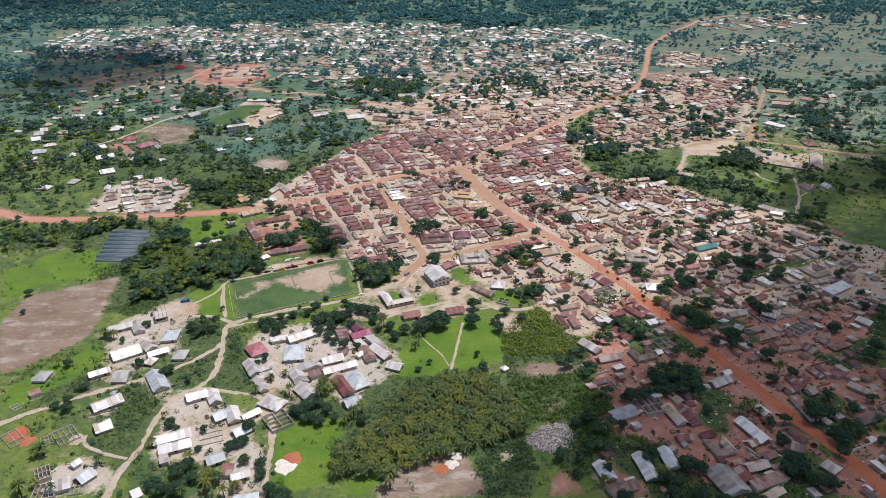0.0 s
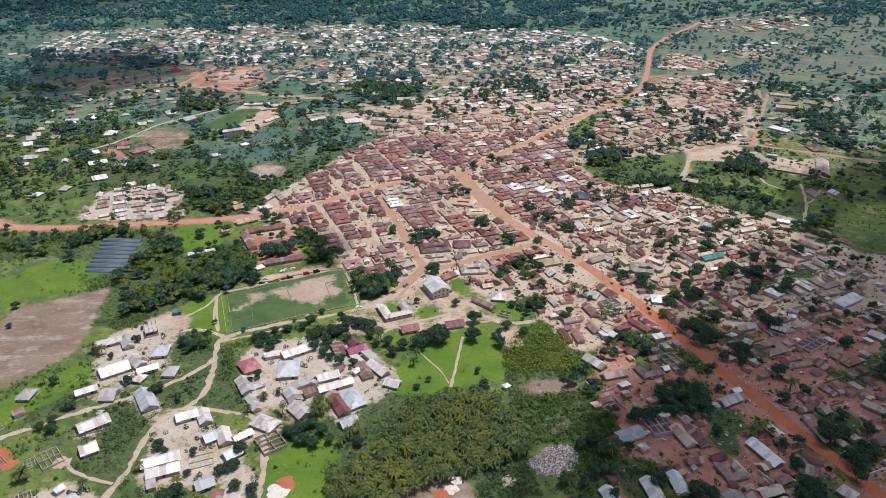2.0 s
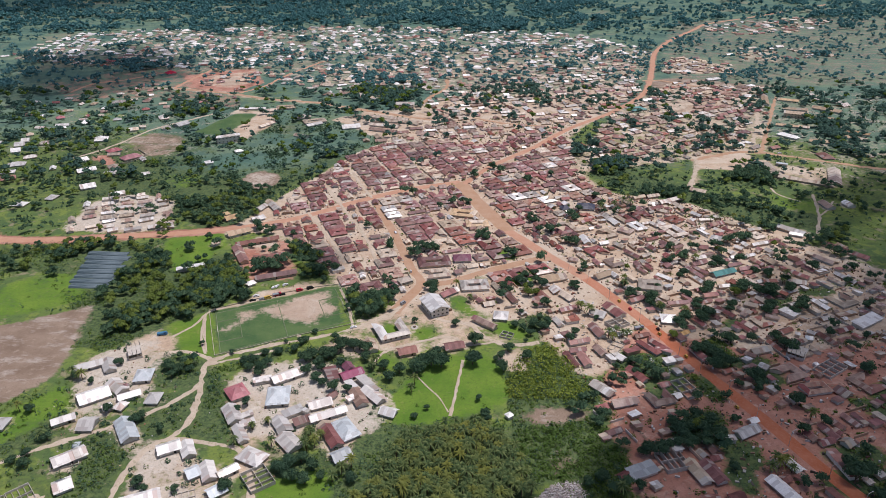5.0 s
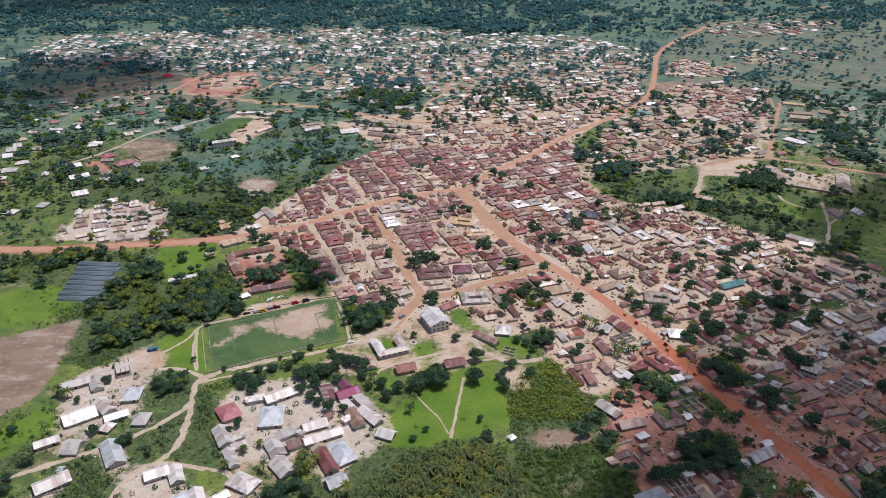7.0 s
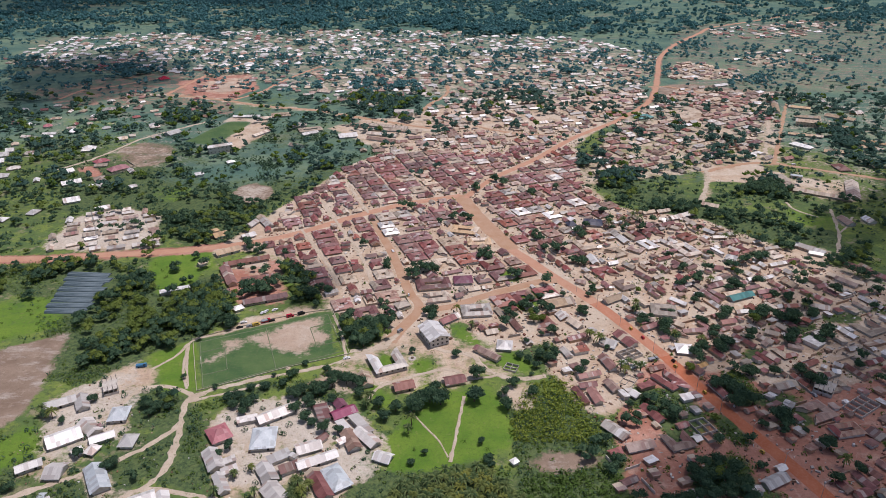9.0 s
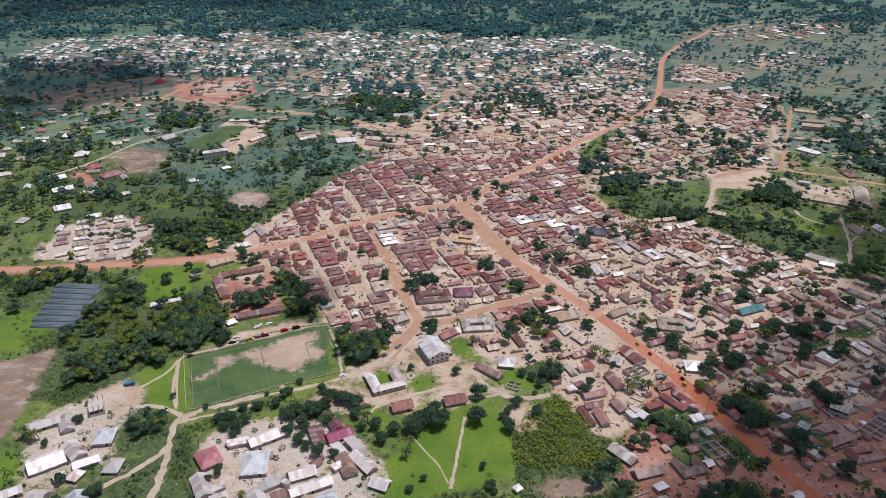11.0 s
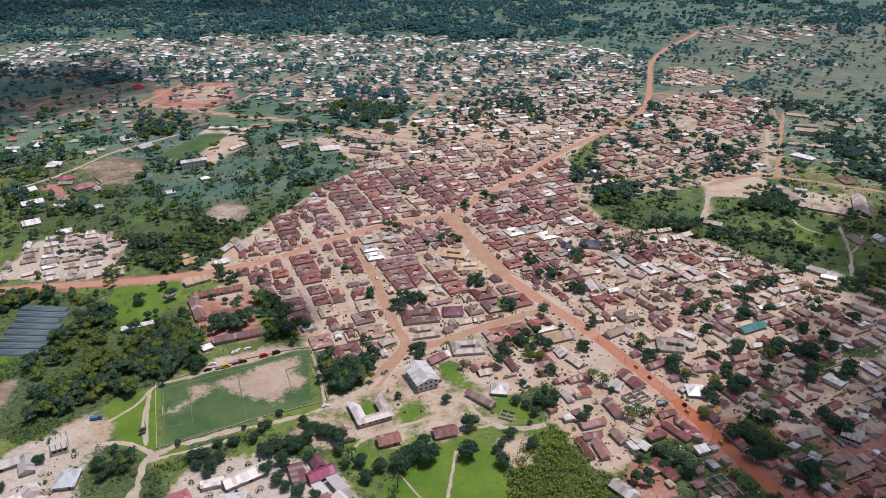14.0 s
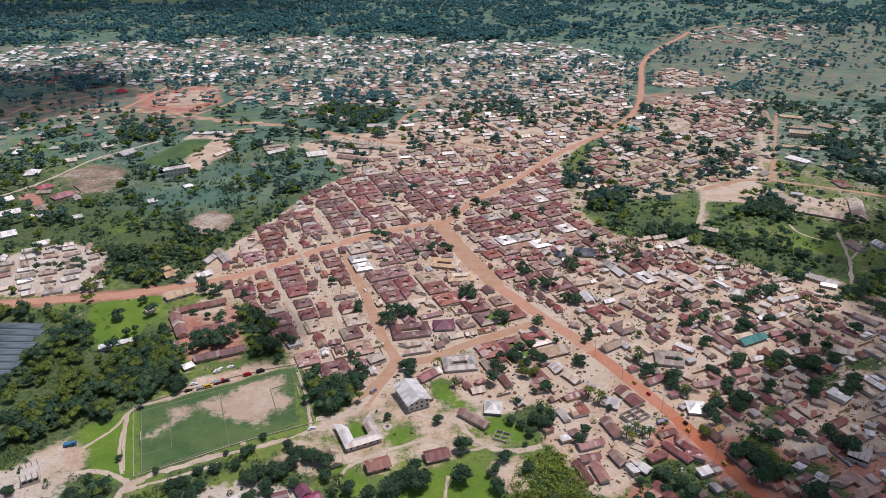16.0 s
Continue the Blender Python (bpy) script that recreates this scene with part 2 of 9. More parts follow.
    red = n.mix(n.ramp(mid, 0.36, 0.66), rgb(0.36, 0.155, 0.108), rgb(0.47, 0.245, 0.180))
    red = n.mix(n.math("MULTIPLY", n.ramp(n.noise(pos, 0.13, 5.0, 0.7), 0.54, 0.64), 0.6), red, rgb(0.56, 0.38, 0.30))
    red = n.mix(n.math("MULTIPLY", n.ramp(fine, 0.48, 0.72), 0.55), red, rgb(0.17, 0.095, 0.07))
    brown = n.mix(n.ramp(mid, 0.36, 0.66), rgb(0.20, 0.14, 0.10), rgb(0.29, 0.215, 0.16))
    brown = n.mix(n.math("MULTIPLY", n.ramp(tuft, 0.55, 0.68), 0.6), brown, rgb(0.38, 0.30, 0.23))
    brown = n.mix(n.math("MULTIPLY", n.ramp(n.noise(n.scaled(pos, 1.0, 2.2, 1.0), 0.045, 6.0, 0.7), 0.52, 0.64), 0.75), brown, rgb(0.44, 0.385, 0.335))
    brown = n.mix(n.math("MULTIPLY", n.ramp(leaf, 0.58, 0.66), 0.55), brown, rgb(0.10, 0.075, 0.05))
    col = n.mix(cover("scrub"), grass, scrub)
    # far grass with dark and bare patches, its greens blued to imitate haze
    hazed_grass = n.mix(n.ramp(wide, 0.40, 0.60), rgb(0.080, 0.157, 0.118), rgb(0.140, 0.205, 0.132))
    hazed_grass = n.mix(n.math("MULTIPLY", n.ramp(n.noise(pos, 0.03, 5.0, 0.7), 0.50, 0.58), 0.7), hazed_grass, rgb(0.052, 0.112, 0.092))
    hazed_grass = n.mix(n.math("MULTIPLY", n.ramp(n.noise(pos, 0.007, 4.0, 0.6), 0.58, 0.66), 0.6), hazed_grass, rgb(0.25, 0.225, 0.155))
    col = n.mix(cover("hazed_grass"), col, hazed_grass)
    col = n.mix(cover("lawn"), col, lawn)
    col = n.mix(cover("brown"), col, brown)
    col = n.mix(cover("red"), col, red)
    col = n.mix(cover("sand"), col, sand)
    yard = n.mix(n.ramp(fine, 0.4, 0.66), rgb(0.56, 0.50, 0.425), rgb(0.44, 0.375, 0.30))
    yard = n.mix(n.math("MULTIPLY", n.ramp(leaf, 0.57, 0.65), 0.6), yard, rgb(0.15, 0.135, 0.075))
    yard = n.mix(n.math("MULTIPLY", n.ramp(n.noise(pos, 0.14, 5.0, 0.7), 0.56, 0.64), 0.5), yard, rgb(0.68, 0.63, 0.56))
    col = n.mix(cover("yard"), col, yard)
    col = n.mix(cover("turf"), col, turf)
    col = n.mix(cover("worn"), col, n.mix(0.45, sand, rgb(0.36, 0.275, 0.22)))
    col = n.mix(n.math("MULTIPLY", n.ramp(grit, 0.5, 0.72), 0.42), col, rgb(0.09, 0.075, 0.04))
    n.bump(n.math("ADD", n.math("MULTIPLY", fine, 0.6), n.math("MULTIPLY", grit, 0.4)), 0.6, 0.5)
    return n.done(col, 0.95)


# ---- plan: what stands where, on a raster of square metres ----
X0, Y0, NX, NY = -1500, 150, 3000, 2150
taken = np.zeros((NY, NX), bool)          # roads, houses and open places
unbuilt = np.zeros((NY, NX), bool)        # thickets with no houses
COVERS = ("scrub", "hazed_grass", "lawn", "brown", "red", "sand", "yard", "turf", "worn")
cover = {k: np.zeros((NY // 2, NX // 2), np.float32) for k in COVERS}


def inside(poly, res=1):
    """The raster cells inside a polygon: row and column slices and a mask."""
    p = np.array(poly, float)
    c0, r0 = np.maximum(((p.min(0) - (X0, Y0)) / res).astype(int), 0)
    c1, r1 = np.minimum(((p.max(0) - (X0, Y0)) / res).astype(int) + 2, (NX // res, NY // res))
    gx, gy = np.meshgrid(X0 + res * (np.arange(c0, c1) + 0.5), Y0 + res * (np.arange(r0, r1) + 0.5))
    m = np.zeros(gx.shape, bool)
    for (xa, ya), (xb, yb) in zip(p, np.roll(p, -1, 0)):
        if ya != yb:
            m ^= ((ya > gy) != (yb > gy)) & (gx < xa + (gy - ya) * (xb - xa) / (yb - ya))
    return slice(r0, r1), slice(c0, c1), m


def keep(poly):
    r, c, m = inside(poly)
    taken[r, c] |= m


def thicket(poly):
    """Rank growth in which nothing is built."""
    r, c, m = inside(poly)
    unbuilt[r, c] |= m
    paint("scrub", poly, 1.0)
    for other in ("red", "sand"):
        paint(other, poly, 0.0)


def paint(kind, poly, value=1.0):
    r, c, m = inside(poly, 2)
    cover[kind][r, c] = np.where(m, value, cover[kind][r, c])


def rect(x, y, length, width, angle, grow=0.0):
    a = radians(angle)
    u, v = np.array((math.cos(a), math.sin(a))) * (length / 2 + grow), np.array((-math.sin(a), math.cos(a))) * (width / 2 + grow)
    o = np.array((x, y))
    return [o - u - v, o + u - v, o + u + v, o - u + v]


def free(poly):
    r, c, m = inside(poly)
    return m.any() and not ((taken[r, c] | unbuilt[r, c]) & m).any()


# ---- mesh helpers ----
def mesh(name, verts, faces, *materials):
    me = bpy.data.meshes.new(name)
    me.from_pydata([tuple(v) for v in verts], [], [tuple(f) for f in faces])
    for m in materials:
        me.materials.append(m)
    me.update()
    return me


def put(name, me, parent=None, m=None, label=""):
    ob = new(name, me)
    ob.parent = parent
    if m is not None:
        ob.matrix_basis = m
    return tagged(ob, label)


def box(x0, x1, y0, y1, z0, z1):
    v = [(x, y, z) for z in (z0, z1) for x, y in ((x0, y0), (x1, y0), (x1, y1), (x0, y1))]
    return v, [(3, 2, 1, 0), (4, 5, 6, 7), (0, 1, 5, 4), (1, 2, 6, 5), (2, 3, 7, 6), (3, 0, 4, 7)]


def joined(pieces):
    v, f = [], []
    for pv, pf in pieces:
        f += [tuple(i + len(v) for i in q) for q in pf]
        v += list(pv)
    return v, f


def smooth_line(points, step=6.0):
    """A Catmull-Rom line through the points, in even steps."""
    p = [np.array(q, float) for q in points]
    p = [2 * p[0] - p[1]] + p + [2 * p[-1] - p[-2]]
    out = []
    for a, b, c, d in zip(p, p[1:], p[2:], p[3:]):
        k = max(1, int(np.linalg.norm(c - b) / step))
        for i in range(k):
            s = i / k
            out.append(0.5 * (2 * b + (c - a) * s + (2 * a - 5 * b + 4 * c - d) * s * s + (3 * b - a - 3 * c + d) * s ** 3))
    out.append(p[-2])
    return np.array(out)


road_level = [0.03]


def road(name, points, width, material, label, cover_kind="sand", shoulder=2.0, rag=0.25):
    """A lane on the ground, with uneven edges, and bare earth along it."""
    line = smooth_line(points, 6.0 if width > 5.5 else 2.2)
    d = np.gradient(line, axis=0)
    side = np.stack([-d[:, 1], d[:, 0]], 1) / np.linalg.norm(d, axis=1)[:, None]
    rng = np.random.default_rng(len(line) + int(abs(points[0][0])))
    wl, wr = (width / 2 * (1 + rag * np.convolve(rng.normal(size=len(line) + 4), np.ones(5) / 2.2, "valid") + (0.0 if width > 5.5 else 1.1 * rag * rng.normal(size=len(line)))) for _ in range(2))
    road_level[0] += 0.006
    z = road_level[0]
    v, f = [], []
    for p, s, a, b in zip(line, side, wl, wr):
        for q, h in ((p - s * (b + 0.15), 0.004), (p - s * b * 0.9, z), (p, z + 0.03), (p + s * a * 0.9, z), (p + s * (a + 0.15), 0.004)):
            v.append((q[0], q[1], h))
    for i in range(len(line) - 1):
        for k in range(4):
            f.append((5 * i + k, 5 * i + k + 1, 5 * i + k + 6, 5 * i + k + 5))
    ob = tagged(put(name, mesh(name, v, f, material)), label, "road", "", "structure")
    for i in range(len(line) - 1):
        for w, what in ((width / 2 + shoulder, None), (width / 2 + 0.6, taken)):
            quad = [line[i] - side[i] * w, line[i + 1] - side[i + 1] * w, line[i + 1] + side[i + 1] * w, line[i] + side[i] * w]
            if what is None and width > 5.5:
                paint(cover_kind, quad)
            elif what is not None:
                keep(quad)
    return ob


def roof_bar(length, width, h, rise, rng, over=0.9, hip=False):
    """A double-pitched roof of separate sheets, each a little askew; hip: sloped ends too."""
    a, b, t = length / 2 + over, width / 2 + over, 0.07
    if hip:
        r = max(0.3, a - b)
        e = h - rise * over / b
        v = [(-a, -b, e), (a, -b, e), (a, b, e), (-a, b, e), (-r, 0, h + rise), (r, 0, h + rise)]
        v += [(x, y, z - t) for x, y, z in v[:4]]
        f = [(0, 1, 5, 4), (2, 3, 4, 5), (1, 2, 5), (3, 0, 4), (9, 8, 7, 6), (0, 6, 7, 1), (1, 7, 8, 2), (2, 8, 9, 3), (3, 9, 6, 0)]
        return v, f
    k = max(2, round(length / 2.4))
    z0, v, f = h - 2 * rise / width * over, [], []
    for i in range(k + 1):
        x, e = -a + 2 * a * i / k, [rng.uniform(-0.15, 0.15) for _ in range(3)]
        v += [(x, -b + e[0], z0 + e[2] * 0.2), (x, 0, h + rise + e[2] * 0.4), (x, b + e[1], z0 - e[2] * 0.2), (x, b + e[1], z0 - t), (x, 0, h + rise - t - 0.06), (x, -b + e[0], z0 - t)]
    for i in range(k):
        for j in range(6):
            q = (j + 1) % 6
            f.append((6 * i + j, 6 * i + 6 + j, 6 * i + 6 + q, 6 * i + q))
    f += [(0, 1, 4, 5), (1, 2, 3, 4), (6 * k + 5, 6 * k + 4, 6 * k + 1, 6 * k), (6 * k + 4, 6 * k + 3, 6 * k + 2, 6 * k + 1)]
    return v, f


def roof_shed(length, width, h, rise, rng, over=0.7):
    """A single slope, its sheets' ends uneven."""
    a, b, t = length / 2 + over, width / 2 + over, 0.07
    k = max(2, round(length / 2.4))
    v, f = [], []
    for i in range(k + 1):
        x, e0, e1 = -a + 2 * a * i / k, rng.uniform(-0.2, 0.2), rng.uniform(-0.2, 0.2)
        v += [(x, -b + e0, h + e1 * 0.2), (x, b + e1, h + rise), (x, b + e1, h + rise - t), (x, -b + e0, h - t + e1 * 0.2)]
    for i in range(k):
        for j in range(4):
            q = (j + 1) % 4
            f.append((4 * i + j, 4 * i + 4 + j, 4 * i + 4 + q, 4 * i + q))
    f += [(3, 2, 1, 0), (4 * k, 4 * k + 1, 4 * k + 2, 4 * k + 3)]
    return v, f


def walls_bar(length, width, h, rise, shed=False):
    a, b = length / 2, width / 2
    if shed:
        v = [(-a, -b, -0.1), (a, -b, -0.1), (a, b, -0.1), (-a, b, -0.1), (-a, -b, h), (a, -b, h), (a, b, h + rise), (-a, b, h + rise)]
        return v, [(0, 1, 5, 4), (1, 2, 6, 5), (2, 3, 7, 6), (3, 0, 4, 7), (4, 5, 6, 7)]
    v = [(-a, -b, -0.1), (a, -b, -0.1), (a, b, -0.1), (-a, b, -0.1), (-a, -b, h), (a, -b, h), (a, b, h), (-a, b, h), (-a, 0, h + rise - 0.1), (a, 0, h + rise - 0.1)]
    return v, [(0, 1, 5, 4), (1, 2, 6, 9, 5), (2, 3, 7, 6), (3, 0, 4, 8, 7), (4, 5, 9, 8), (6, 7, 8, 9)]


def ring(length, width, depth, h, rise, over=0.8, gap=None):
    """Roof and walls of a compound round an open court."""
    def loop(inset, z):
        a, b = length / 2 - inset, width / 2 - inset
        return [(-a, -b, z), (a, -b, z), (a, b, z), (-a, b, z)]
    low = h - 2 * rise / depth * over
    rv = loop(-over, low) + loop(depth / 2, h + rise) + loop(depth + over, low) + loop(depth + over, low - 0.08) + loop(-over, low - 0.08)
    wv = loop(0, -0.1) + loop(0, h) + loop(depth, h) + loop(depth, -0.1)
    rf, wf = [], []
    for i in range(4):
        if i == gap:
            continue
        j = (i + 1) % 4
        rf += [(4 * k + i, 4 * k + j, 4 * ((k + 1) % 5) + j, 4 * ((k + 1) % 5) + i) for k in range(5)]
        wf += [(4 * k + i, 4 * k + j, 4 * ((k + 1) % 4) + j, 4 * ((k + 1) % 4) + i) for k in range(4)]
    if gap is not None:
        for i in (gap, (gap + 1) % 4):
            rf.append([4 * k + i for k in range(5)])
            wf.append([4 * k + i for k in range(4)])
    return (rv, rf), (wv, wf)


ROOF_WORDS = {
    "maroon": "rusted maroon tin roof", "red": "red-brown tin roof", "brown": "dull brown patched tin roof", "tan": "faded tan tin roof",
    "ochre": "ochre tin roof", "grey": "weathered grey tin roof", "white": "bright new tin roof", "pale": "pale weathered tin roof", "blue": "pale blue tin roof",
    "crimson": "crimson painted roof", "magenta": "magenta painted roof", "teal": "teal painted roof", "navy": "navy blue roof", "scarlet": "scarlet painted roof"}
WALL_WORDS = {"tan": "tan plaster", "white": "limewashed", "block": "grey block", "ochre": "ochre plaster", "mud": "mud-plaster"}
house_rng = random.Random(11)
WINDOW = mesh("window", *box(-0.55, 0.55, -0.04, 0.04, -0.5, 0.5), DARK)
DOOR = mesh("door", *box(-0.5, 0.5, -0.04, 0.04, 0.0, 2.0), DARK)


def openings(body, length, width, h, storeys=1, step=3.4):
    """Windows along both long walls and a door on one, each a piece of its own."""
    k = max(1, int(length / step))
    for s in range(storeys):
        for side in (-1, 1):
            for i in range(k):
                x = -length / 2 + length * (i + 0.5) / k
                if s == 0 and i == k // 2 and side < 0:
                    put("door", DOOR, body, pose(x, side * (width / 2 + 0.02), 0.0))
                else:
                    put("window", WINDOW, body, pose(x, side * (width / 2 + 0.02), 1.6 + s * h / storeys))


def end_windows(ob, x, across, up):
    """Windows in both end walls of a house."""
    body = [part for part in ob.children if part.name.startswith("wall")][0]
    for side in (-1, 1):
        for y in across:
            for z in up:
                put("window", WINDOW, body, pose(side * (x + 0.02), y, z, 0, 0, 90))


MENDED = {k: ("tan", "brown", "grey", "white") for k in ROOF}
MENDED.update(maroon=("brown", "tan", "red", "grey"), red=("maroon", "tan", "brown"), white=("grey",), pale=("grey", "white"), blue=("white",), tan=("brown", "grey"), grey=("white", "tan"), brown=("maroon", "tan", "red"), teal=("teal",), navy=("navy",), ochre=("tan",), magenta=("magenta",), crimson=("crimson",), scarlet=("scarlet",))


def patched_roof(me, kind, length, gap, rng):
    """One wing or one stretch of a roof is of newer or older sheets than the rest."""
    if kind == "hip" or rng.random() > 0.4:
        return
    per = 5 if "court" in kind else 4 if kind == "shed" else 6
    runs = (4 if gap is None else 3) if per == 5 else max(2, round(length / 2.4))
    first = rng.randrange(runs)
    last = first + 1 if per == 5 else min(runs, first + 1 + rng.randrange(max(1, runs // 2)))
    for i in range(per * first, per * last):
        me.polygons[i].material_index = 1


far_pieces = {}


def far_house(key, roof, wall, matrix, rv, rf, wv, wf):
    """Adds a distant house to the joined houses of its quarter."""
    v, f, m = far_pieces.setdefault(key, ([], [], []))
    for verts, faces, material in ((wv, wf, WALL[wall]), (rv, rf, ROOF[roof])):
        f += [tuple(i + len(v) for i in q) for q in faces]
        v += [tuple(matrix @ Vector(p)) for p in verts]
        m += [material] * len(faces)


def finish_far():
    for key, (v, f, m) in far_pieces.items():
        kinds = list(dict.fromkeys(m))
        me = mesh("distant_houses", v, f, *kinds)
        me.polygons.foreach_set("material_index", [kinds.index(k) for k in m])
        tagged(put("distant_houses", me), key + ", tin-roofed, too far to count", "houses", "", "stuff")


def house(x, y, length, width, angle, roof="maroon", wall="tan", kind="gable", h=2.15, rise=None, group="", windows=False, storeys=1, category="house", far="", open_side=None):
    """A house with walls and a tin roof: gable, hip, shed or a compound round a court."""
    rng = house_rng
    keep(rect(x, y, length, width, angle, 0.3))
    if y < 560 and not far and cover["red"][int((y - Y0) / 2), int((x - X0) / 2)] < 0.5:
        paint("sand", rect(x, y, length, width, angle, 1.8), 0.8)
    rise = rise if rise is not None else (0.19 * width + 0.15 if kind == "gable" else 0.22 * width if kind == "hip" else 0.6 if kind == "shed" else 0.85)
    gap = None
    if windows and storeys == 1 and h < 2.5:
        h = 2.5
    if kind in ("court", "open_court"):
        gap = None if kind == "court" else rng.randrange(4) if open_side is None else open_side
        over = min(0.8, 0.07 * width)
        length, width = length - 2 * over + 0.7, width - 2 * over + 0.7
        (rv, rf), (wv, wf) = ring(length, width, min(3.9, width * 0.31), h, rise, over, gap)
    elif kind == "shed":
        over = min(0.7, 0.13 * width)
        length, width = length - 2 * over + 0.7, width - 2 * over + 0.7
        (rv, rf), (wv, wf) = roof_shed(length, width, h, rise, rng, over), walls_bar(length, width, h - 0.1, rise, True)
    else:
        over = min(0.95, 0.17 * width)
        length, width = length - 2 * over + 0.7, width - 2 * over + 0.7
        (rv, rf), (wv, wf) = roof_bar(length, width, h, rise, rng, over, kind == "hip"), walls_bar(length, width, h - 0.08, 0.1 if kind == "hip" else rise)
    if far:
        return far_house(far, roof, wall, pose(x, y, 0, 0, 0, angle), rv, rf, wv, wf)
    shape = {"court": "courtyard compound", "open_court": "open-sided courtyard compound", "shed": "low lean-to building", "hip": "hip-roofed house", "gable": "gabled house"}[kind]
    if category == "house":
        category = {"court": "compound", "open_court": "compound", "shed": "lean-to", "hip": "bungalow", "gable": "cottage" if length < 9.5 else "long house" if length > 15 else "house"}[kind]
    ob = put(category.replace(" ", "_").replace("-", "_"), None, None, pose(x, y, 0, 0, 0, angle))
    tagged(ob, WALL_WORDS[wall] + " " + shape + " with a " + ROOF_WORDS[roof], category, group)
    body = put("wall", mesh("wall", wv, wf, WALL[wall]), ob)
    me = mesh("roof", rv, rf, ROOF[roof], ROOF[rng.choice(MENDED[roof])])
    patched_roof(me, kind, length, gap, rng)
    put("roof", me, ob)
    if windows:
        openings(body, length, width, h, storeys)
    return ob


# ---- plants ----
def quads(centres, normals, size, rng, aspect=1.0):
    """Leaf clumps: one bent quad at each centre, facing its normal."""
    n = len(centres)
    t = rng.normal(size=(n, 3))
    u = np.cross(normals, t)
    u /= np.linalg.norm(u, axis=1)[:, None] + 1e-9
    w = np.cross(normals, u)
    w /= np.linalg.norm(w, axis=1)[:, None] + 1e-9
    s = (size * rng.uniform(0.6, 1.3, n))[:, None]
    bend = normals * s * 0.25
    corners = np.stack([centres - u * s - bend, centres + w * s * aspect, centres + u * s - bend, centres - w * s * aspect], 1)
    return corners.reshape(-1, 3)


def cloud_mesh(name, corners, material, extra=None):
    """One mesh of loose quads (and a core, if given)."""
    me = bpy.data.meshes.new(name)
    n = len(corners) // 4
    v, f = corners, np.arange(4 * n).reshape(n, 4)
    if extra is not None:
        ev, ef = extra
        v = np.concatenate([corners, np.array(ev)])
        faces = f.tolist() + [[i + 4 * n for i in q] for q in ef]
        me.from_pydata(v.tolist(), [], faces)
    else:
        me.vertices.add(4 * n)
        me.vertices.foreach_set("co", v.astype(np.float32).ravel())
        me.loops.add(4 * n)
        me.loops.foreach_set("vertex_index", f.astype(np.int32).ravel())
        me.polygons.add(n)
        me.polygons.foreach_set("loop_start", np.arange(0, 4 * n, 4, dtype=np.int32))
        me.update(calc_edges=True)
    me.materials.append(material)
    me.update()
    return me


def blob(rng, rx, ry, rz, cz):
    """A small uneven core that keeps a crown from being seen through."""
    bm = bmesh.new()
    bmesh.ops.create_icosphere(bm, subdivisions=1, radius=1.0)
    off = rng.uniform(0, 50, 3)
    for vert in bm.verts:
        k = 0.75 + 0.5 * noise.noise(vert.co * 1.7 + Vector(off))
        vert.co = (vert.co.x * rx * k, vert.co.y * ry * k, cz + vert.co.z * rz * k)
    out = [tuple(vert.co) for vert in bm.verts], [[vert.index for vert in face.verts] for face in bm.faces]
    bm.free()
    return out


def crown_mesh(seed, material, radius=4.0, height=5.0, lobes=9, leaves_n=820, size=0.275):
    """A broad crown of several lobes covered in leaf clumps; its foot is at the fork, at z 0."""
    rng = np.random.default_rng(seed)
    pts, nor, cores = [], [], ([], [])
    for i in range(lobes):
        a, q = rng.uniform(0, 6.28), rng.uniform(0.15, 0.62) if i else 0.0
        c = np.array((math.cos(a) * q * radius, math.sin(a) * q * radius, height * (0.55 + 0.22 * (1 - q) * rng.uniform(0.2, 1.3))))
        r = radius * rng.uniform(0.40, 0.58)
        d = rng.normal(size=(leaves_n // lobes, 3))
        d[:, 2] = np.abs(d[:, 2]) * 1.0 - 0.25
        d /= np.linalg.norm(d, axis=1)[:, None]
        pts.append(c + d * r * np.array((1, 1, 0.78)) * rng.uniform(0.8, 1.12, len(d))[:, None])
        nor.append(d + rng.normal(size=d.shape) * 0.35)
        core_v, core_f = blob(rng, r * 0.92, r * 0.92, r * 0.72, 0.0)
        cores[1].extend([k + len(cores[0]) for k in face] for face in core_f)
        cores[0].extend(tuple(np.array(w) + c) for w in core_v)
    p, nn = np.concatenate(pts), np.concatenate(nor)
    nn /= np.linalg.norm(nn, axis=1)[:, None]
    return cloud_mesh("crown", quads(p, nn, size, rng), material, cores)


def trunk_mesh(seed, height, r):
    """A tapered trunk with three limbs."""
    rng = np.random.default_rng(seed)
    pieces = []
    def limb(a, b, ra, rb, n=7):
        a, b = np.array(a, float), np.array(b, float)
        v = [(p[0] + rr * math.cos(6.283 * i / n), p[1] + rr * math.sin(6.283 * i / n), p[2]) for p, rr in ((a, ra), (b, rb)) for i in range(n)]
        pieces.append((v, [(i, (i + 1) % n, n + (i + 1) % n, n + i) for i in range(n)]))
    limb((0, 0, -0.2), (0.1, 0, height), r, r * 0.7)
    for k in range(3):
        a = 2.1 * k + rng.uniform(0, 1)
        limb((0.1, 0, height * 0.9), (1.6 * math.cos(a), 1.6 * math.sin(a), height + 2.2), r * 0.55, r * 0.25)
    return mesh("trunk", *joined(pieces), BARK)


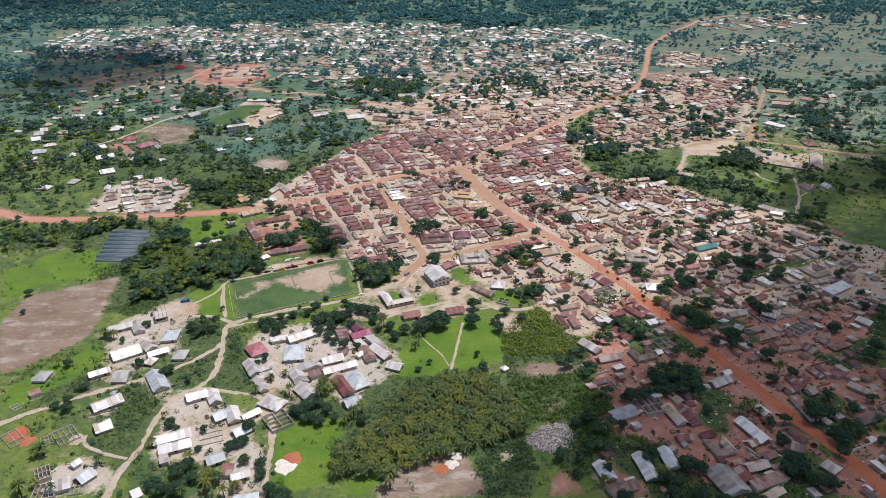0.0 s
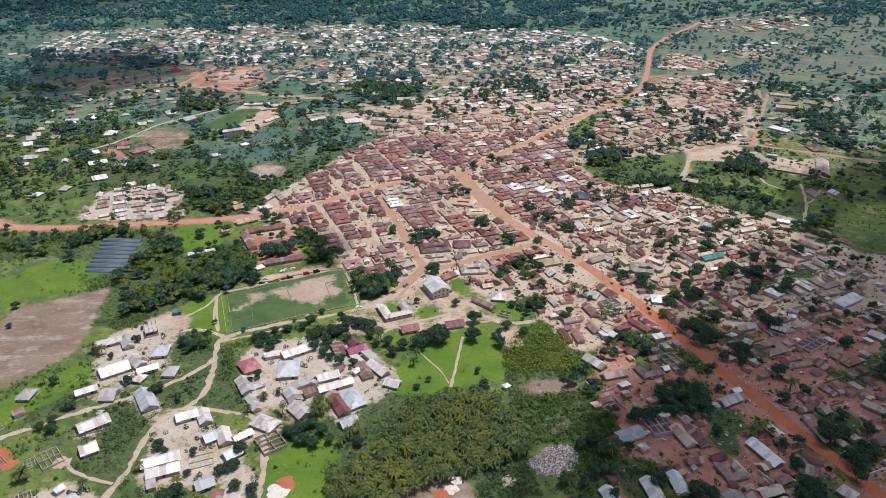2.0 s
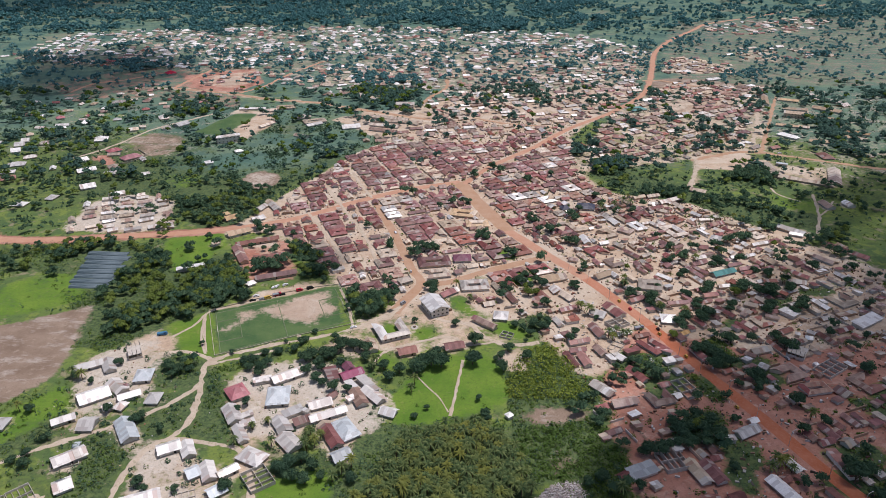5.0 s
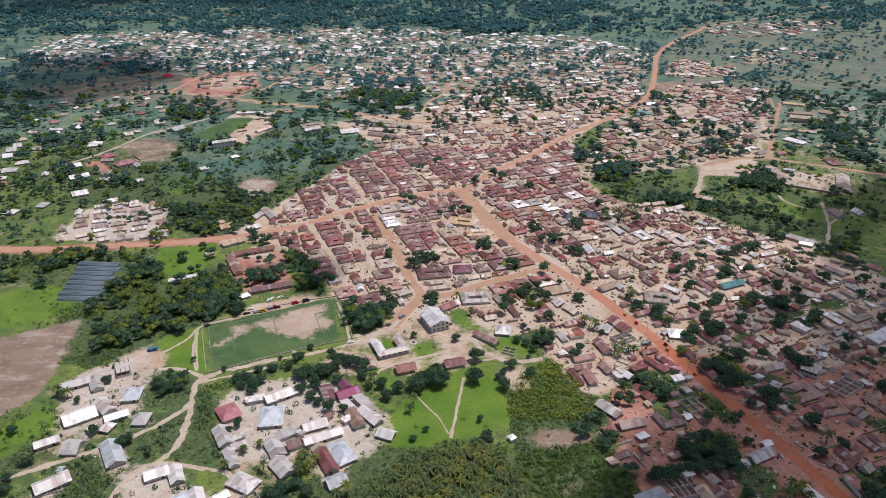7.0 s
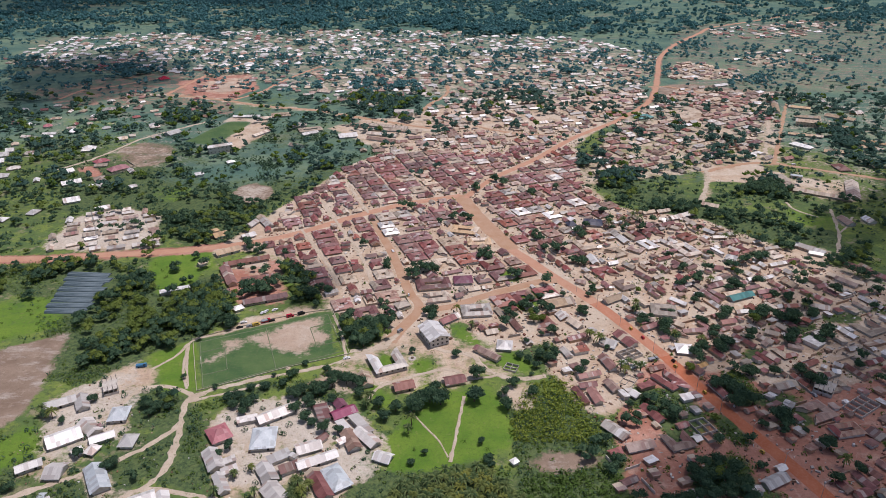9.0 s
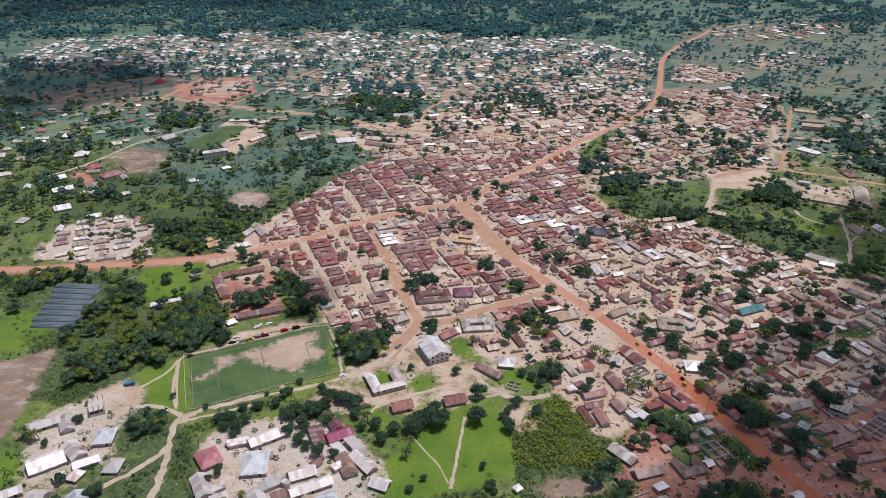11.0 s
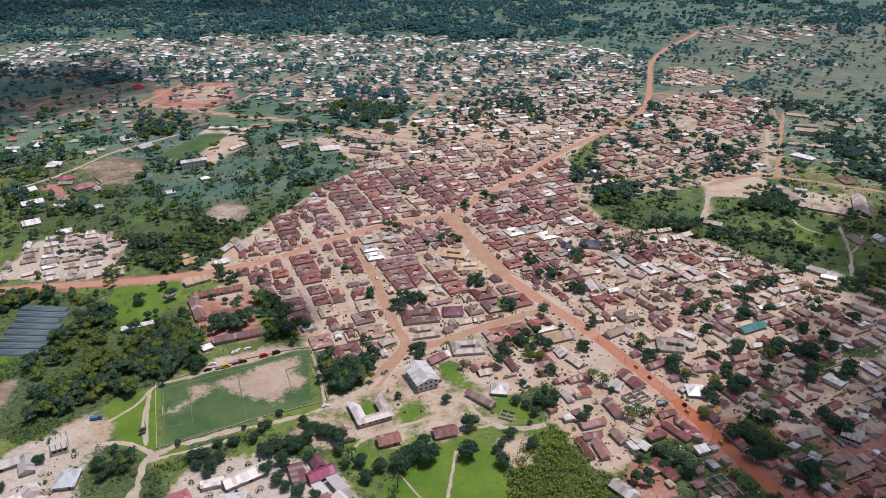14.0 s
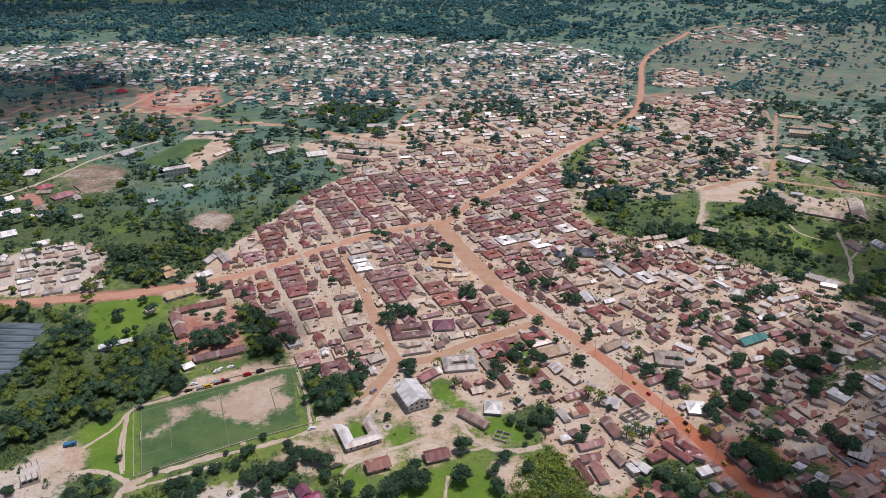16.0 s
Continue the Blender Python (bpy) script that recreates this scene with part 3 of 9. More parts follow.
CROWNS = [crown_mesh(20 + i, BROAD, 4.0, 5.0, 8 + i % 3) for i in range(5)]
LIGHT_CROWNS = [crown_mesh(40 + i, LIME, 4.0, 5.0, 8) for i in range(2)]
TRUNK = trunk_mesh(5, 1.6, 0.3)
plant_rng = random.Random(5)
far_trees = []


def tree(x, y, r=4.0, light=False, tall=1.0, label="", group=""):
    """A broad-leaved tree of that crown radius; the farther ones are joined later."""
    if y > 452 and not light:
        far_trees.append((x, y))
        return None
    rng = plant_rng
    s = r / 4.0
    z = s * tall * rng.uniform(0.9, 1.1)
    ob = put("tree", None, None, pose(x, y, 0, 0, 0, rng.uniform(0, 360)))
    put("trunk", TRUNK, ob, Matrix.Diagonal((s, s, z, 1)))
    put("crown", rng.choice(LIGHT_CROWNS if light else CROWNS), ob, Matrix.Translation((0, 0, 0.55 * z)) @ Matrix.Diagonal((s, s, z, 1)))
    words = label or (("light green" if light else "dark green") + (" broad-leaved shade tree" if r > 3 else " small broad-leaved tree") + " with a dense crown")
    return tagged(ob, words, "tree", group)


def palm_mesh(seed, fronds=30, length=4.0, material=None):
    rng = np.random.default_rng(seed)
    v, f = [], []
    for k in range(fronds):
        a = 6.283 * k / fronds + rng.uniform(-0.25, 0.25)
        up = rng.uniform(0.1, 1.5)
        d = np.array((math.cos(a), math.sin(a), 0))
        s = np.array((-math.sin(a), math.cos(a), 0))
        L, base = length * rng.uniform(0.85, 1.15), len(v)
        for i in range(5):
            q = i / 4
            c = d * L * (q * math.cos(up * 0.8) * (1 - 0.12 * q)) + np.array((0, 0, L * (math.sin(up * 0.8) * q - 0.62 * q * q)))
            w = 0.27 * math.sin(math.pi * min(1, q * 0.86 + 0.12)) + 0.03
            v += [c - s * w - (0, 0, 0.32 * w), c, c + s * w - (0, 0, 0.32 * w)]
        for i in range(4):
            b = base + 3 * i
            f += [(b, b + 1, b + 4, b + 3), (b + 1, b + 2, b + 5, b + 4)]
    return mesh("crown", v, f, material or PALM)


def palm_trunk():
    n, v, f = 6, [], []
    for k, (z, r, dx) in enumerate(((-0.2, 0.26, 0), (2.5, 0.19, 0.05), (5.2, 0.17, 0.14))):
        v += [(dx + r * math.cos(6.283 * i / n), r * math.sin(6.283 * i / n), z) for i in range(n)]
    for k in range(2):
        f += [(n * k + i, n * k + (i + 1) % n, n * k + n + (i + 1) % n, n * k + n + i) for i in range(n)]
    return mesh("trunk", v, f, BARK)


PALMS = [palm_mesh(60 + i) for i in range(4)]
PALM_TRUNK = palm_trunk()


def palm(x, y, s=1.0, group="", label="green coconut palm with drooping fronds"):
    rng = plant_rng
    s *= rng.uniform(0.85, 1.15)
    ob = put("palm_tree", None, None, pose(x, y, 0, 0, 0, rng.uniform(0, 360)))
    z = s * rng.uniform(0.8, 1.25)
    put("trunk", PALM_TRUNK, ob, Matrix.Diagonal((s, s, z, 1)))
    put("crown", rng.choice(PALMS), ob, Matrix.Translation((0.14 * s, 0, 5.1 * z)) @ Matrix.Diagonal((s, s, s, 1)))
    return tagged(ob, label, "palm tree", group)


def scatter(poly, n, rng, gap=0.0):
    """Up to n free places inside a polygon."""
    r, c, m = inside(poly)
    ys, xs = np.nonzero(m & ~taken[r, c])
    out = []
    if len(ys) == 0:
        return out
    for k in rng.permutation(len(ys)):
        x, y = X0 + c.start + xs[k] + rng.uniform(0, 1), Y0 + r.start + ys[k] + rng.uniform(0, 1)
        if gap and any((x - a) ** 2 + (y - b) ** 2 < gap * gap for a, b in out):
            continue
        out.append((x, y))
        if len(out) >= n:
            break
    return out


def clumps(name, places, per, spread, high, size, material, label, category, seed):
    """Many low plants as one mesh of leaf clumps."""
    rng = np.random.default_rng(seed)
    p = np.repeat(np.array(places, float), per, 0)
    k = np.repeat(rng.uniform(0.5, 1.35, len(places)), per)
    d = rng.normal(size=(len(p), 3))
    d[:, 2] = np.abs(d[:, 2])
    d /= np.linalg.norm(d, axis=1)[:, None]
    c = np.concatenate([p + d[:, :2] * (spread * k)[:, None], (d[:, 2] * high * k + 0.15)[:, None]], 1)
    nn = d + rng.normal(size=d.shape) * 0.3 + (0, 0, 0.3)
    nn /= np.linalg.norm(nn, axis=1)[:, None]
    ob = put(name, cloud_mesh(name, quads(c, nn, size, rng), material))
    return tagged(ob, label, category, "", "stuff")


def yard(x, y, length, width, angle):
    """A low mud-block wall round three sides of a yard."""
    if not free(rect(x, y, length, width, angle)):
        return
    ob = put("yard_wall", None, None, pose(x, y, 0, 0, 0, angle))
    a, b, t = length / 2, width / 2, 0.12
    for x0, x1, y0, y1 in ((-a, a, b - 2 * t, b), (-a, -a + 2 * t, -b, b - 2 * t), (a - 2 * t, a, -b, b - 2 * t)):
        put("wall", mesh("wall", *box(x0, x1, y0, y1, -0.05, plant_rng.uniform(1.2, 1.7)), WALL[plant_rng.choice(("tan", "mud", "block"))]), ob)
    for i in (1, 2, 3):
        p, q = rect(x, y, length, width, angle)[i], rect(x, y, length, width, angle)[(i + 1) % 4]
        keep(rect((p[0] + q[0]) / 2, (p[1] + q[1]) / 2, math.hypot(*(q - p)), 0.6, math.degrees(math.atan2(q[1] - p[1], q[0] - p[0]))))
    tagged(ob, "low mud-block wall round an open yard", "wall", "yard walls")


def wings(c, la, lb, ang, roof, roofs, wall, group, rng):
    """A homestead: two to four narrow wings of unlike length set round a bare yard, with a wall or a hut to close it."""
    a = radians(ang)
    u, w = np.array((math.cos(a), math.sin(a))), np.array((-math.sin(a), math.cos(a)))
    sides = [(0, lb / 2, la, 0), (0, -lb / 2, la, 0), (la / 2, 0, lb, 90), (-la / 2, 0, lb, 90)]
    rng.shuffle(sides)
    for dx, dy, run, quarter in sides[:rng.choice((2, 3, 3, 4))]:
        wide, long = rng.uniform(3.0, 4.2), run * rng.uniform(0.42, 0.85)
        slide = rng.uniform(-0.5, 0.5) * (run - long)
        q = c + u * (dx * 0.72 + (slide if not quarter else 0)) + w * (dy * 0.72 + (slide if quarter else 0))
        own = roof if rng.random() < 0.6 else rng.choices(list(roofs), list(roofs.values()))[0]
        turned = ang + quarter + rng.uniform(-2.5, 2.5)
        for shrink in (1.0, 0.7, 0.45):
            if free(rect(q[0], q[1], long * shrink, wide, turned, 0.15)):
                kind = "shed" if rng.random() < 0.22 else "gable"
                long *= shrink
                reach = 560 if kind == "shed" else 450 if long < 9.5 else 1050 if long > 15 else 740
                house(q[0], q[1], long, wide, turned, own, wall, kind, h=rng.uniform(1.5, 1.85), group=group, far=group if q[1] > reach else "")
                break
    if c[1] < 640:
        runs = []
        for dx, dy, run, quarter in sides[1:]:
            long = run * rng.uniform(0.5, 1.0)
            q = c + u * dx * 1.05 + w * dy * 1.05
            if rng.random() < 0.62 and free(rect(q[0], q[1], long, 0.5, ang + quarter)):
                keep(rect(q[0], q[1], long, 0.6, ang + quarter))
                runs.append((dx * 1.05, dy * 1.05, long, quarter))
        if runs:
            ob = put("yard_wall", None, None, pose(c[0], c[1], 0, 0, 0, ang))
            skin = WALL[rng.choice(("tan", "mud", "block", "white"))]
            for dx, dy, long, quarter in runs:
                put("wall", mesh("wall", *box(-long / 2, long / 2, -0.13, 0.13, -0.05, rng.uniform(1.2, 1.8)), skin), ob, pose(dx, dy, 0, 0, 0, quarter))
            tagged(ob, "low mud-block wall round an open yard", "wall", "yard walls")


def fill(poly, angle, lot, kinds, roofs, wall_kinds, seed, group, chance=0.9, jitter=0.6, turn=3.0, size=(0.62, 0.9), far=False, alley=0.0, patchy=0.0, cross=0.25, origin=None, rows=0):
    """Sets houses into the lots of a rotated grid, wherever the ground is free. kinds and roofs: words with weights."""
    rng = random.Random(seed)
    p = np.array(poly, float)
    o = p.mean(0) if origin is None else np.array(origin)
    a = radians(angle)
    u, w = np.array((math.cos(a), math.sin(a))), np.array((-math.sin(a), math.cos(a)))
    q = p - o
    iu, iw = (q @ u), (q @ w)
    r, cc, m = inside(poly)
    for i in range(int(iu.min() // lot[0]), int(iu.max() // lot[0]) + 2):
        shift = lot[1] / 2 if rows else rng.uniform(0, lot[1])
        for j in range(rows) if rows else range(int(iw.min() // lot[1]) - 1, int(iw.max() // lot[1]) + 2):
            if rng.random() > chance:
                continue
            c = o + u * (i * lot[0] + (i // 2) * alley + rng.uniform(-jitter, jitter)) + w * (j * lot[1] + shift + rng.uniform(-jitter, jitter))
            ii, jj = int(c[1] - Y0) - r.start, int(c[0] - X0) - cc.start
            if not (0 <= ii < m.shape[0] and 0 <= jj < m.shape[1] and m[ii, jj]):
                continue
            if patchy and noise.noise(Vector((c[0] / 55, c[1] / 55, seed))) > 0.35 - patchy:
                continue
            kind = rng.choices(list(kinds), list(kinds.values()))[0]
            roof = rng.choices(list(roofs), list(roofs.values()))[0]
            wall = rng.choice(wall_kinds)
            ang = angle + rng.uniform(-turn, turn)
            la, lb = lot[0] * rng.uniform(*size), lot[1] * rng.uniform(*size)
            if kind == "wings":
                wings(c, la, lb, ang, roof, roofs, wall, group, rng)
                continue
            if "court" in kind:
                la, lb = min(la, 15.0), min(lb, 14.5)
                if min(la, lb) < 8.2:
                    kind = "gable"
            if "court" not in kind:
                lb = min(lb, rng.uniform(3.5, 5.0) * (1.45 if c[1] > 600 else 1.0)) if kind != "hip" else min(lb, 0.66 * la)
                la = min(la, rng.choice((7, 9, 12, 16, 20)))
                if rng.random() < cross:
                    ang += 90
            reach = {"court": 1000, "open_court": 1000, "shed": 640, "hip": 1250}.get(kind, 470 if la < 9.5 else 1300 if la > 15 else 860)
            for shrink in (1.0, 0.85, 0.7, 0.5):
                if free(rect(c[0], c[1], la * shrink, lb * shrink, ang, 0.25)):
                    house(c[0], c[1], la * shrink, lb * shrink, ang, roof, wall, kind if shrink == 1 or "court" in kind and min(la, lb) * shrink > 8 else "gable", h=rng.uniform(1.5, 1.85), group=group, far=group if c[1] > reach else "")
                    if c[1] < 520 and kind != "shed" and rng.random() < 0.3:
                        yard(c[0] + math.cos(radians(ang + 90)) * (lb / 2 + 4.5), c[1] + math.sin(radians(ang + 90)) * (lb / 2 + 4.5), la * rng.uniform(0.6, 1.0), 8.0, ang)
                    break


# ---- vehicles, lamps, heaps and unfinished buildings ----
PAINT = {"white": plain("white_car_paint", rgb(0.75, 0.75, 0.75), 0.25), "red": plain("red_car_paint", rgb(0.5, 0.03, 0.06), 0.25), "black": plain("black_car_paint", rgb(0.02, 0.02, 0.022), 0.25),
         "yellow": plain("yellow_car_paint", rgb(0.6, 0.4, 0.08), 0.3), "blue": plain("blue_car_paint", rgb(0.06, 0.2, 0.35), 0.3), "grey": plain("grey_car_paint", rgb(0.3, 0.31, 0.33), 0.25)}
RUBBER = plain("tyre_rubber", rgb(0.02, 0.02, 0.02), 0.9)
STEEL = plain("galvanised_steel", rgb(0.55, 0.55, 0.55), 0.4, 0.6)
CONCRETE = plaster("raw_concrete", rgb(0.52, 0.48, 0.43), rgb(0.38, 0.33, 0.28))
WHITE_LINE = plain("worn_white_line", rgb(0.21, 0.25, 0.14), 0.9)
OLD_WALL = plaster("old_wall", rgb(0.42, 0.38, 0.30), rgb(0.24, 0.23, 0.14))


def profile(points, half, inset=0.0):
    """A body from a side outline, with its upper edge drawn in."""
    n, top = len(points), max(z for _, z in points)
    low = min(z for _, z in points)
    v = [(x, s * (half - inset * (z - low) / (top - low)), z) for s in (-1, 1) for x, z in points]
    return v, [tuple(range(n))[::-1], tuple(range(n, 2 * n))] + [(i, (i + 1) % n, n + (i + 1) % n, n + i) for i in range(n)]


def wheel_mesh():
    n = 10
    v = [(0.32 * math.cos(6.283 * i / n), y, 0.32 + 0.32 * math.sin(6.283 * i / n)) for y in (-0.1, 0.1) for i in range(n)]
    return mesh("wheel", v, [tuple(range(n))[::-1], tuple(range(n, 2 * n))] + [(i, (i + 1) % n, n + (i + 1) % n, n + i) for i in range(n)], RUBBER)


WHEEL = wheel_mesh()


def car(x, y, angle, colour="white", kind="car"):
    """A parked car, minibus, pickup truck or three-wheeled taxi."""
    size = {"car": 0.92, "minibus": 1.0, "truck": 1.1, "tricycle": 1.0}[kind]
    ob = put(kind, None, None, pose(x, y, 0.02, 0, 0, angle) @ Matrix.Scale(size, 4))
    if kind == "car":
        low = [(-2.1, 0.3), (2.1, 0.3), (2.15, 0.72), (1.1, 0.92), (-1.9, 0.95), (-2.15, 0.75)]
        cab = [(-1.7, 0.95), (0.95, 0.92), (0.35, 1.42), (-1.2, 1.42)]
    elif kind == "minibus":
        low = [(-2.2, 0.35), (2.2, 0.35), (2.25, 0.9), (1.7, 1.1), (-2.25, 1.1)]
        cab = [(-2.2, 1.1), (1.65, 1.1), (1.2, 1.95), (-2.15, 1.95)]
    elif kind == "tricycle":
        low = [(-1.25, 0.3), (1.0, 0.3), (1.3, 0.55), (0.9, 0.8), (-1.3, 0.8)]
        cab = [(-1.25, 0.8), (0.85, 0.8), (0.55, 1.65), (-1.2, 1.7)]
    else:
        low = [(-2.6, 0.45), (2.5, 0.45), (2.5, 1.0), (1.0, 1.05), (1.0, 1.0), (-2.6, 1.0)]
        cab = [(0.9, 1.0), (2.45, 1.0), (2.3, 1.9), (1.0, 1.9)]
    wide = 0.6 if kind == "tricycle" else 0.86
    put("body", mesh("body", *profile(low, wide, 0.06), PAINT[colour]), ob)
    cabin = put("cabin", mesh("cabin", *profile(cab, wide - 0.06, 0.14), PAINT[colour]), ob)
    for s in (-1, 1):
        put("window", mesh("window", *box(cab[0][0] * 0.7 + 0.1, cab[1][0] * 0.75 - 0.1, s * (wide - 0.12) - 0.03, s * (wide - 0.12) + 0.03, cab[0][1] + 0.06, cab[2][1] - 0.12), DARK), cabin)
        for wx in (-0.8,) if kind == "tricycle" else (-1.35, 1.35):
            put("wheel", WHEEL, ob, pose(wx, s * (wide - 0.06), 0.0))
    if kind == "tricycle":
        put("wheel", WHEEL, ob, pose(1.05, 0, 0.0))
    if kind == "truck":
        put("load_bed", mesh("load_bed", *box(-2.6, 0.85, -0.95, 0.95, 1.0, 1.55), PAINT["blue" if colour == "blue" else "grey"]), ob)
    return tagged(ob, colour + " " + {"car": "saloon car", "minibus": "minibus", "truck": "small lorry", "tricycle": "three-wheeled taxi"}[kind] + " standing on bare earth", kind, "parked vehicles")


def street_lamp(x, y, angle):
    ob = put("street_lamp", None, None, pose(x, y, 0, 0, 0, angle))
    n = 6
    v = [(r * math.cos(6.283 * i / n), r * math.sin(6.283 * i / n), z) for z, r in ((0, 0.13), (8.5, 0.08)) for i in range(n)]
    put("pole", mesh("pole", v, [(i, (i + 1) % n, n + (i + 1) % n, n + i) for i in range(n)] + [tuple(range(n, 2 * n))], STEEL), ob)
    arm = put("arm", mesh("arm", [(0, -0.06, 8.3), (0, 0.06, 8.3), (2.2, 0.05, 8.9), (2.2, -0.05, 8.9), (0, -0.06, 8.45), (0, 0.06, 8.45), (2.2, 0.05, 9.0), (2.2, -0.05, 9.0)], box(0, 1, 0, 1, 0, 1)[1], STEEL), ob)
    put("lamp_head", mesh("lamp_head", *box(2.0, 2.8, -0.16, 0.16, 8.86, 9.02), STEEL), arm)
    return tagged(ob, "tall galvanised street lamp beside the red road", "street lamp", "lamps along the main road")


def heap(x, y, r, high, material, label, name="spoil_heap"):
    """A tipped heap with slumped, uneven sides."""
    n, v = 18, [(0, 0, high)]
    rng = np.random.default_rng(int(abs(x * 7 + y)))
    for q, z in ((0.35, 0.72), (0.7, 0.3), (1.0, -0.02)):
        k = rng.uniform(0.8, 1.2, n)
        v += [(r * q * k[i] * math.cos(6.283 * i / n), r * q * k[i] * math.sin(6.283 * i / n), z * high) for i in range(n)]
    f = [(0, 1 + i, 1 + (i + 1) % n) for i in range(n)]
    for s in range(2):
        f += [(1 + s * n + i, 1 + s * n + n + i, 1 + s * n + n + (i + 1) % n, 1 + s * n + (i + 1) % n) for i in range(n)]
    return tagged(put(name, mesh(name, v, f, material), None, pose(x, y, 0)), label, "heap")


def shell(x, y, length, width, angle, h=1.6, rooms=3, label="unfinished roofless house of grey block walls", frame_storey=False):
    """An unfinished house: outer and cross walls with no roof."""
    keep(rect(x, y, length, width, angle, 0.5))
    ob = put("unfinished_house", None, None, pose(x, y, 0, 0, 0, angle))
    a, b, t = length / 2, width / 2, 0.2
    rng = random.Random(int(x * 3 + y))
    runs = [(-a, a, -b, -b + t), (-a, a, b - t, b), (-a, a, -0.1, 0.1)]
    runs += [(-a + 2 * a * i / rooms - (t if i == rooms else 0 if i == 0 else t / 2), -a + 2 * a * i / rooms + (0 if i == rooms else t if i == 0 else t / 2), -b + t, b - t) for i in range(rooms + 1)]
    for x0, x1, y0, y1 in runs:
        put("wall", mesh("wall", *box(x0, x1, y0, y1, -0.05, h * rng.uniform(0.7, 1.1)), CONCRETE), ob)
    if frame_storey:
        for i in range(rooms + 1):
            for s in (-1, 1):
                px = -a + 0.2 + (2 * a - 0.4) * i / rooms
                put("column", mesh("column", *box(px - 0.15, px + 0.15, s * (b - 0.3) - 0.15, s * (b - 0.3) + 0.15, h * 0.7, 6.2), CONCRETE), ob)
        put("slab", mesh("slab", *box(-a, a, -b, b, 3.1, 3.3), CONCRETE), ob)
    return tagged(ob, label, "unfinished house", "unfinished houses")


def mast(x, y, high, label):
    """A lattice mast: three legs and crossed braces."""
    ob = put("radio_mast", None, None, pose(x, y, 0))
    feet = [(0.7 * math.cos(2.094 * i), 0.7 * math.sin(2.094 * i)) for i in range(3)]
    def bar(a, b, r):
        a, b = Vector(a), Vector(b)
        m = Matrix.Translation(a) @ (b - a).to_track_quat("Z", "Y").to_matrix().to_4x4()
        v, f = box(-r, r, -r, r, 0, (b - a).length)
        return [tuple(m @ Vector(p)) for p in v], f
    for fx, fy in feet:
        put("leg", mesh("leg", *bar((fx, fy, 0), (fx * 0.5, fy * 0.5, high), 0.09), STEEL), ob)
    for i in range(int(high / 3)):
        z0, z1 = 3 * i, 3 * i + 3
        q, w = feet[i % 3], feet[(i + 1) % 3]
        put("brace", mesh("brace", *bar((q[0] * (1 - 0.5 * z0 / high), q[1] * (1 - 0.5 * z0 / high), z0), (w[0] * (1 - 0.5 * z1 / high), w[1] * (1 - 0.5 * z1 / high), z1), 0.05), STEEL), ob)
    return tagged(ob, label, "radio mast")


def net_material():
    """Dark blue-grey netting, faded in streaks along its length."""
    n = Nodes("shade_net")
    c = n.coords()
    col = n.mix(n.ramp(n.noise(n.scaled(c, 0.06, 0.9, 0.5), 1.0, 5.0, 0.7), 0.38, 0.66), rgb(0.035, 0.060, 0.072), rgb(0.17, 0.215, 0.235))
    return n.done(col, 0.7)


NET = net_material()


def crop_tunnel(x, y, length, width, angle):
    """A low arched shade net over crops."""
    n, v, f = 8, [], []
    rng = random.Random(int(abs(y) * 7))
    for s in (-1, 1):
        end = s * length / 2 + rng.uniform(-2.0, 2.0)
        for i in range(n + 1):
            a = math.pi * i / n
            v.append((end + rng.uniform(-0.5, 0.5), -width / 2 * math.cos(a), 1.1 * math.sin(a)))
    f = [(i, i + 1, n + 2 + i, n + 1 + i) for i in range(n)] + [tuple(range(n + 1))[::-1], tuple(range(n + 1, 2 * n + 2))]
    keep(rect(x, y, length, width, angle, 0.3))
    return tagged(put("crop_tunnel", mesh("crop_tunnel", v, f, NET), None, pose(x, y, 0, 0, 0, angle)), "long dark blue-grey shade-net tunnel over crops", "crop tunnel", "crop tunnels")


def goal(x, y, angle):
    ob = put("goal", None, None, pose(x, y, 0, 0, 0, angle))
    for s in (-1, 1):
        put("post", mesh("post", *box(-0.07, 0.07, s * 3.66 - 0.07, s * 3.66 + 0.07, 0, 2.44), WALL["white"]), ob)
    put("crossbar", mesh("crossbar", *box(-0.07, 0.07, -3.6, 3.6, 2.37, 2.5), WALL["white"]), ob)
    return tagged(ob, "white football goal frame without a net", "goal", "goals of the playing field")


def boundary(name, points, h, label):
    """A low block wall along a line."""
    line = np.array(points, float)
    v, f = [], []
    for i, p in enumerate(line):
        d = line[min(i + 1, len(line) - 1)] - line[max(i - 1, 0)]
        s = np.array((-d[1], d[0])) / np.linalg.norm(d) * 0.15
        v += [(*(p - s), -0.05), (*(p - s), h), (*(p + s), h), (*(p + s), -0.05)]
    for i in range(len(line) - 1):
        f += [(4 * i + k, 4 * i + 4 + k, 4 * i + 4 + (k + 1) % 4, 4 * i + (k + 1) % 4) for k in range(4)]
    return tagged(put(name, mesh(name, v, f, OLD_WALL)), label, "wall", "", "structure")


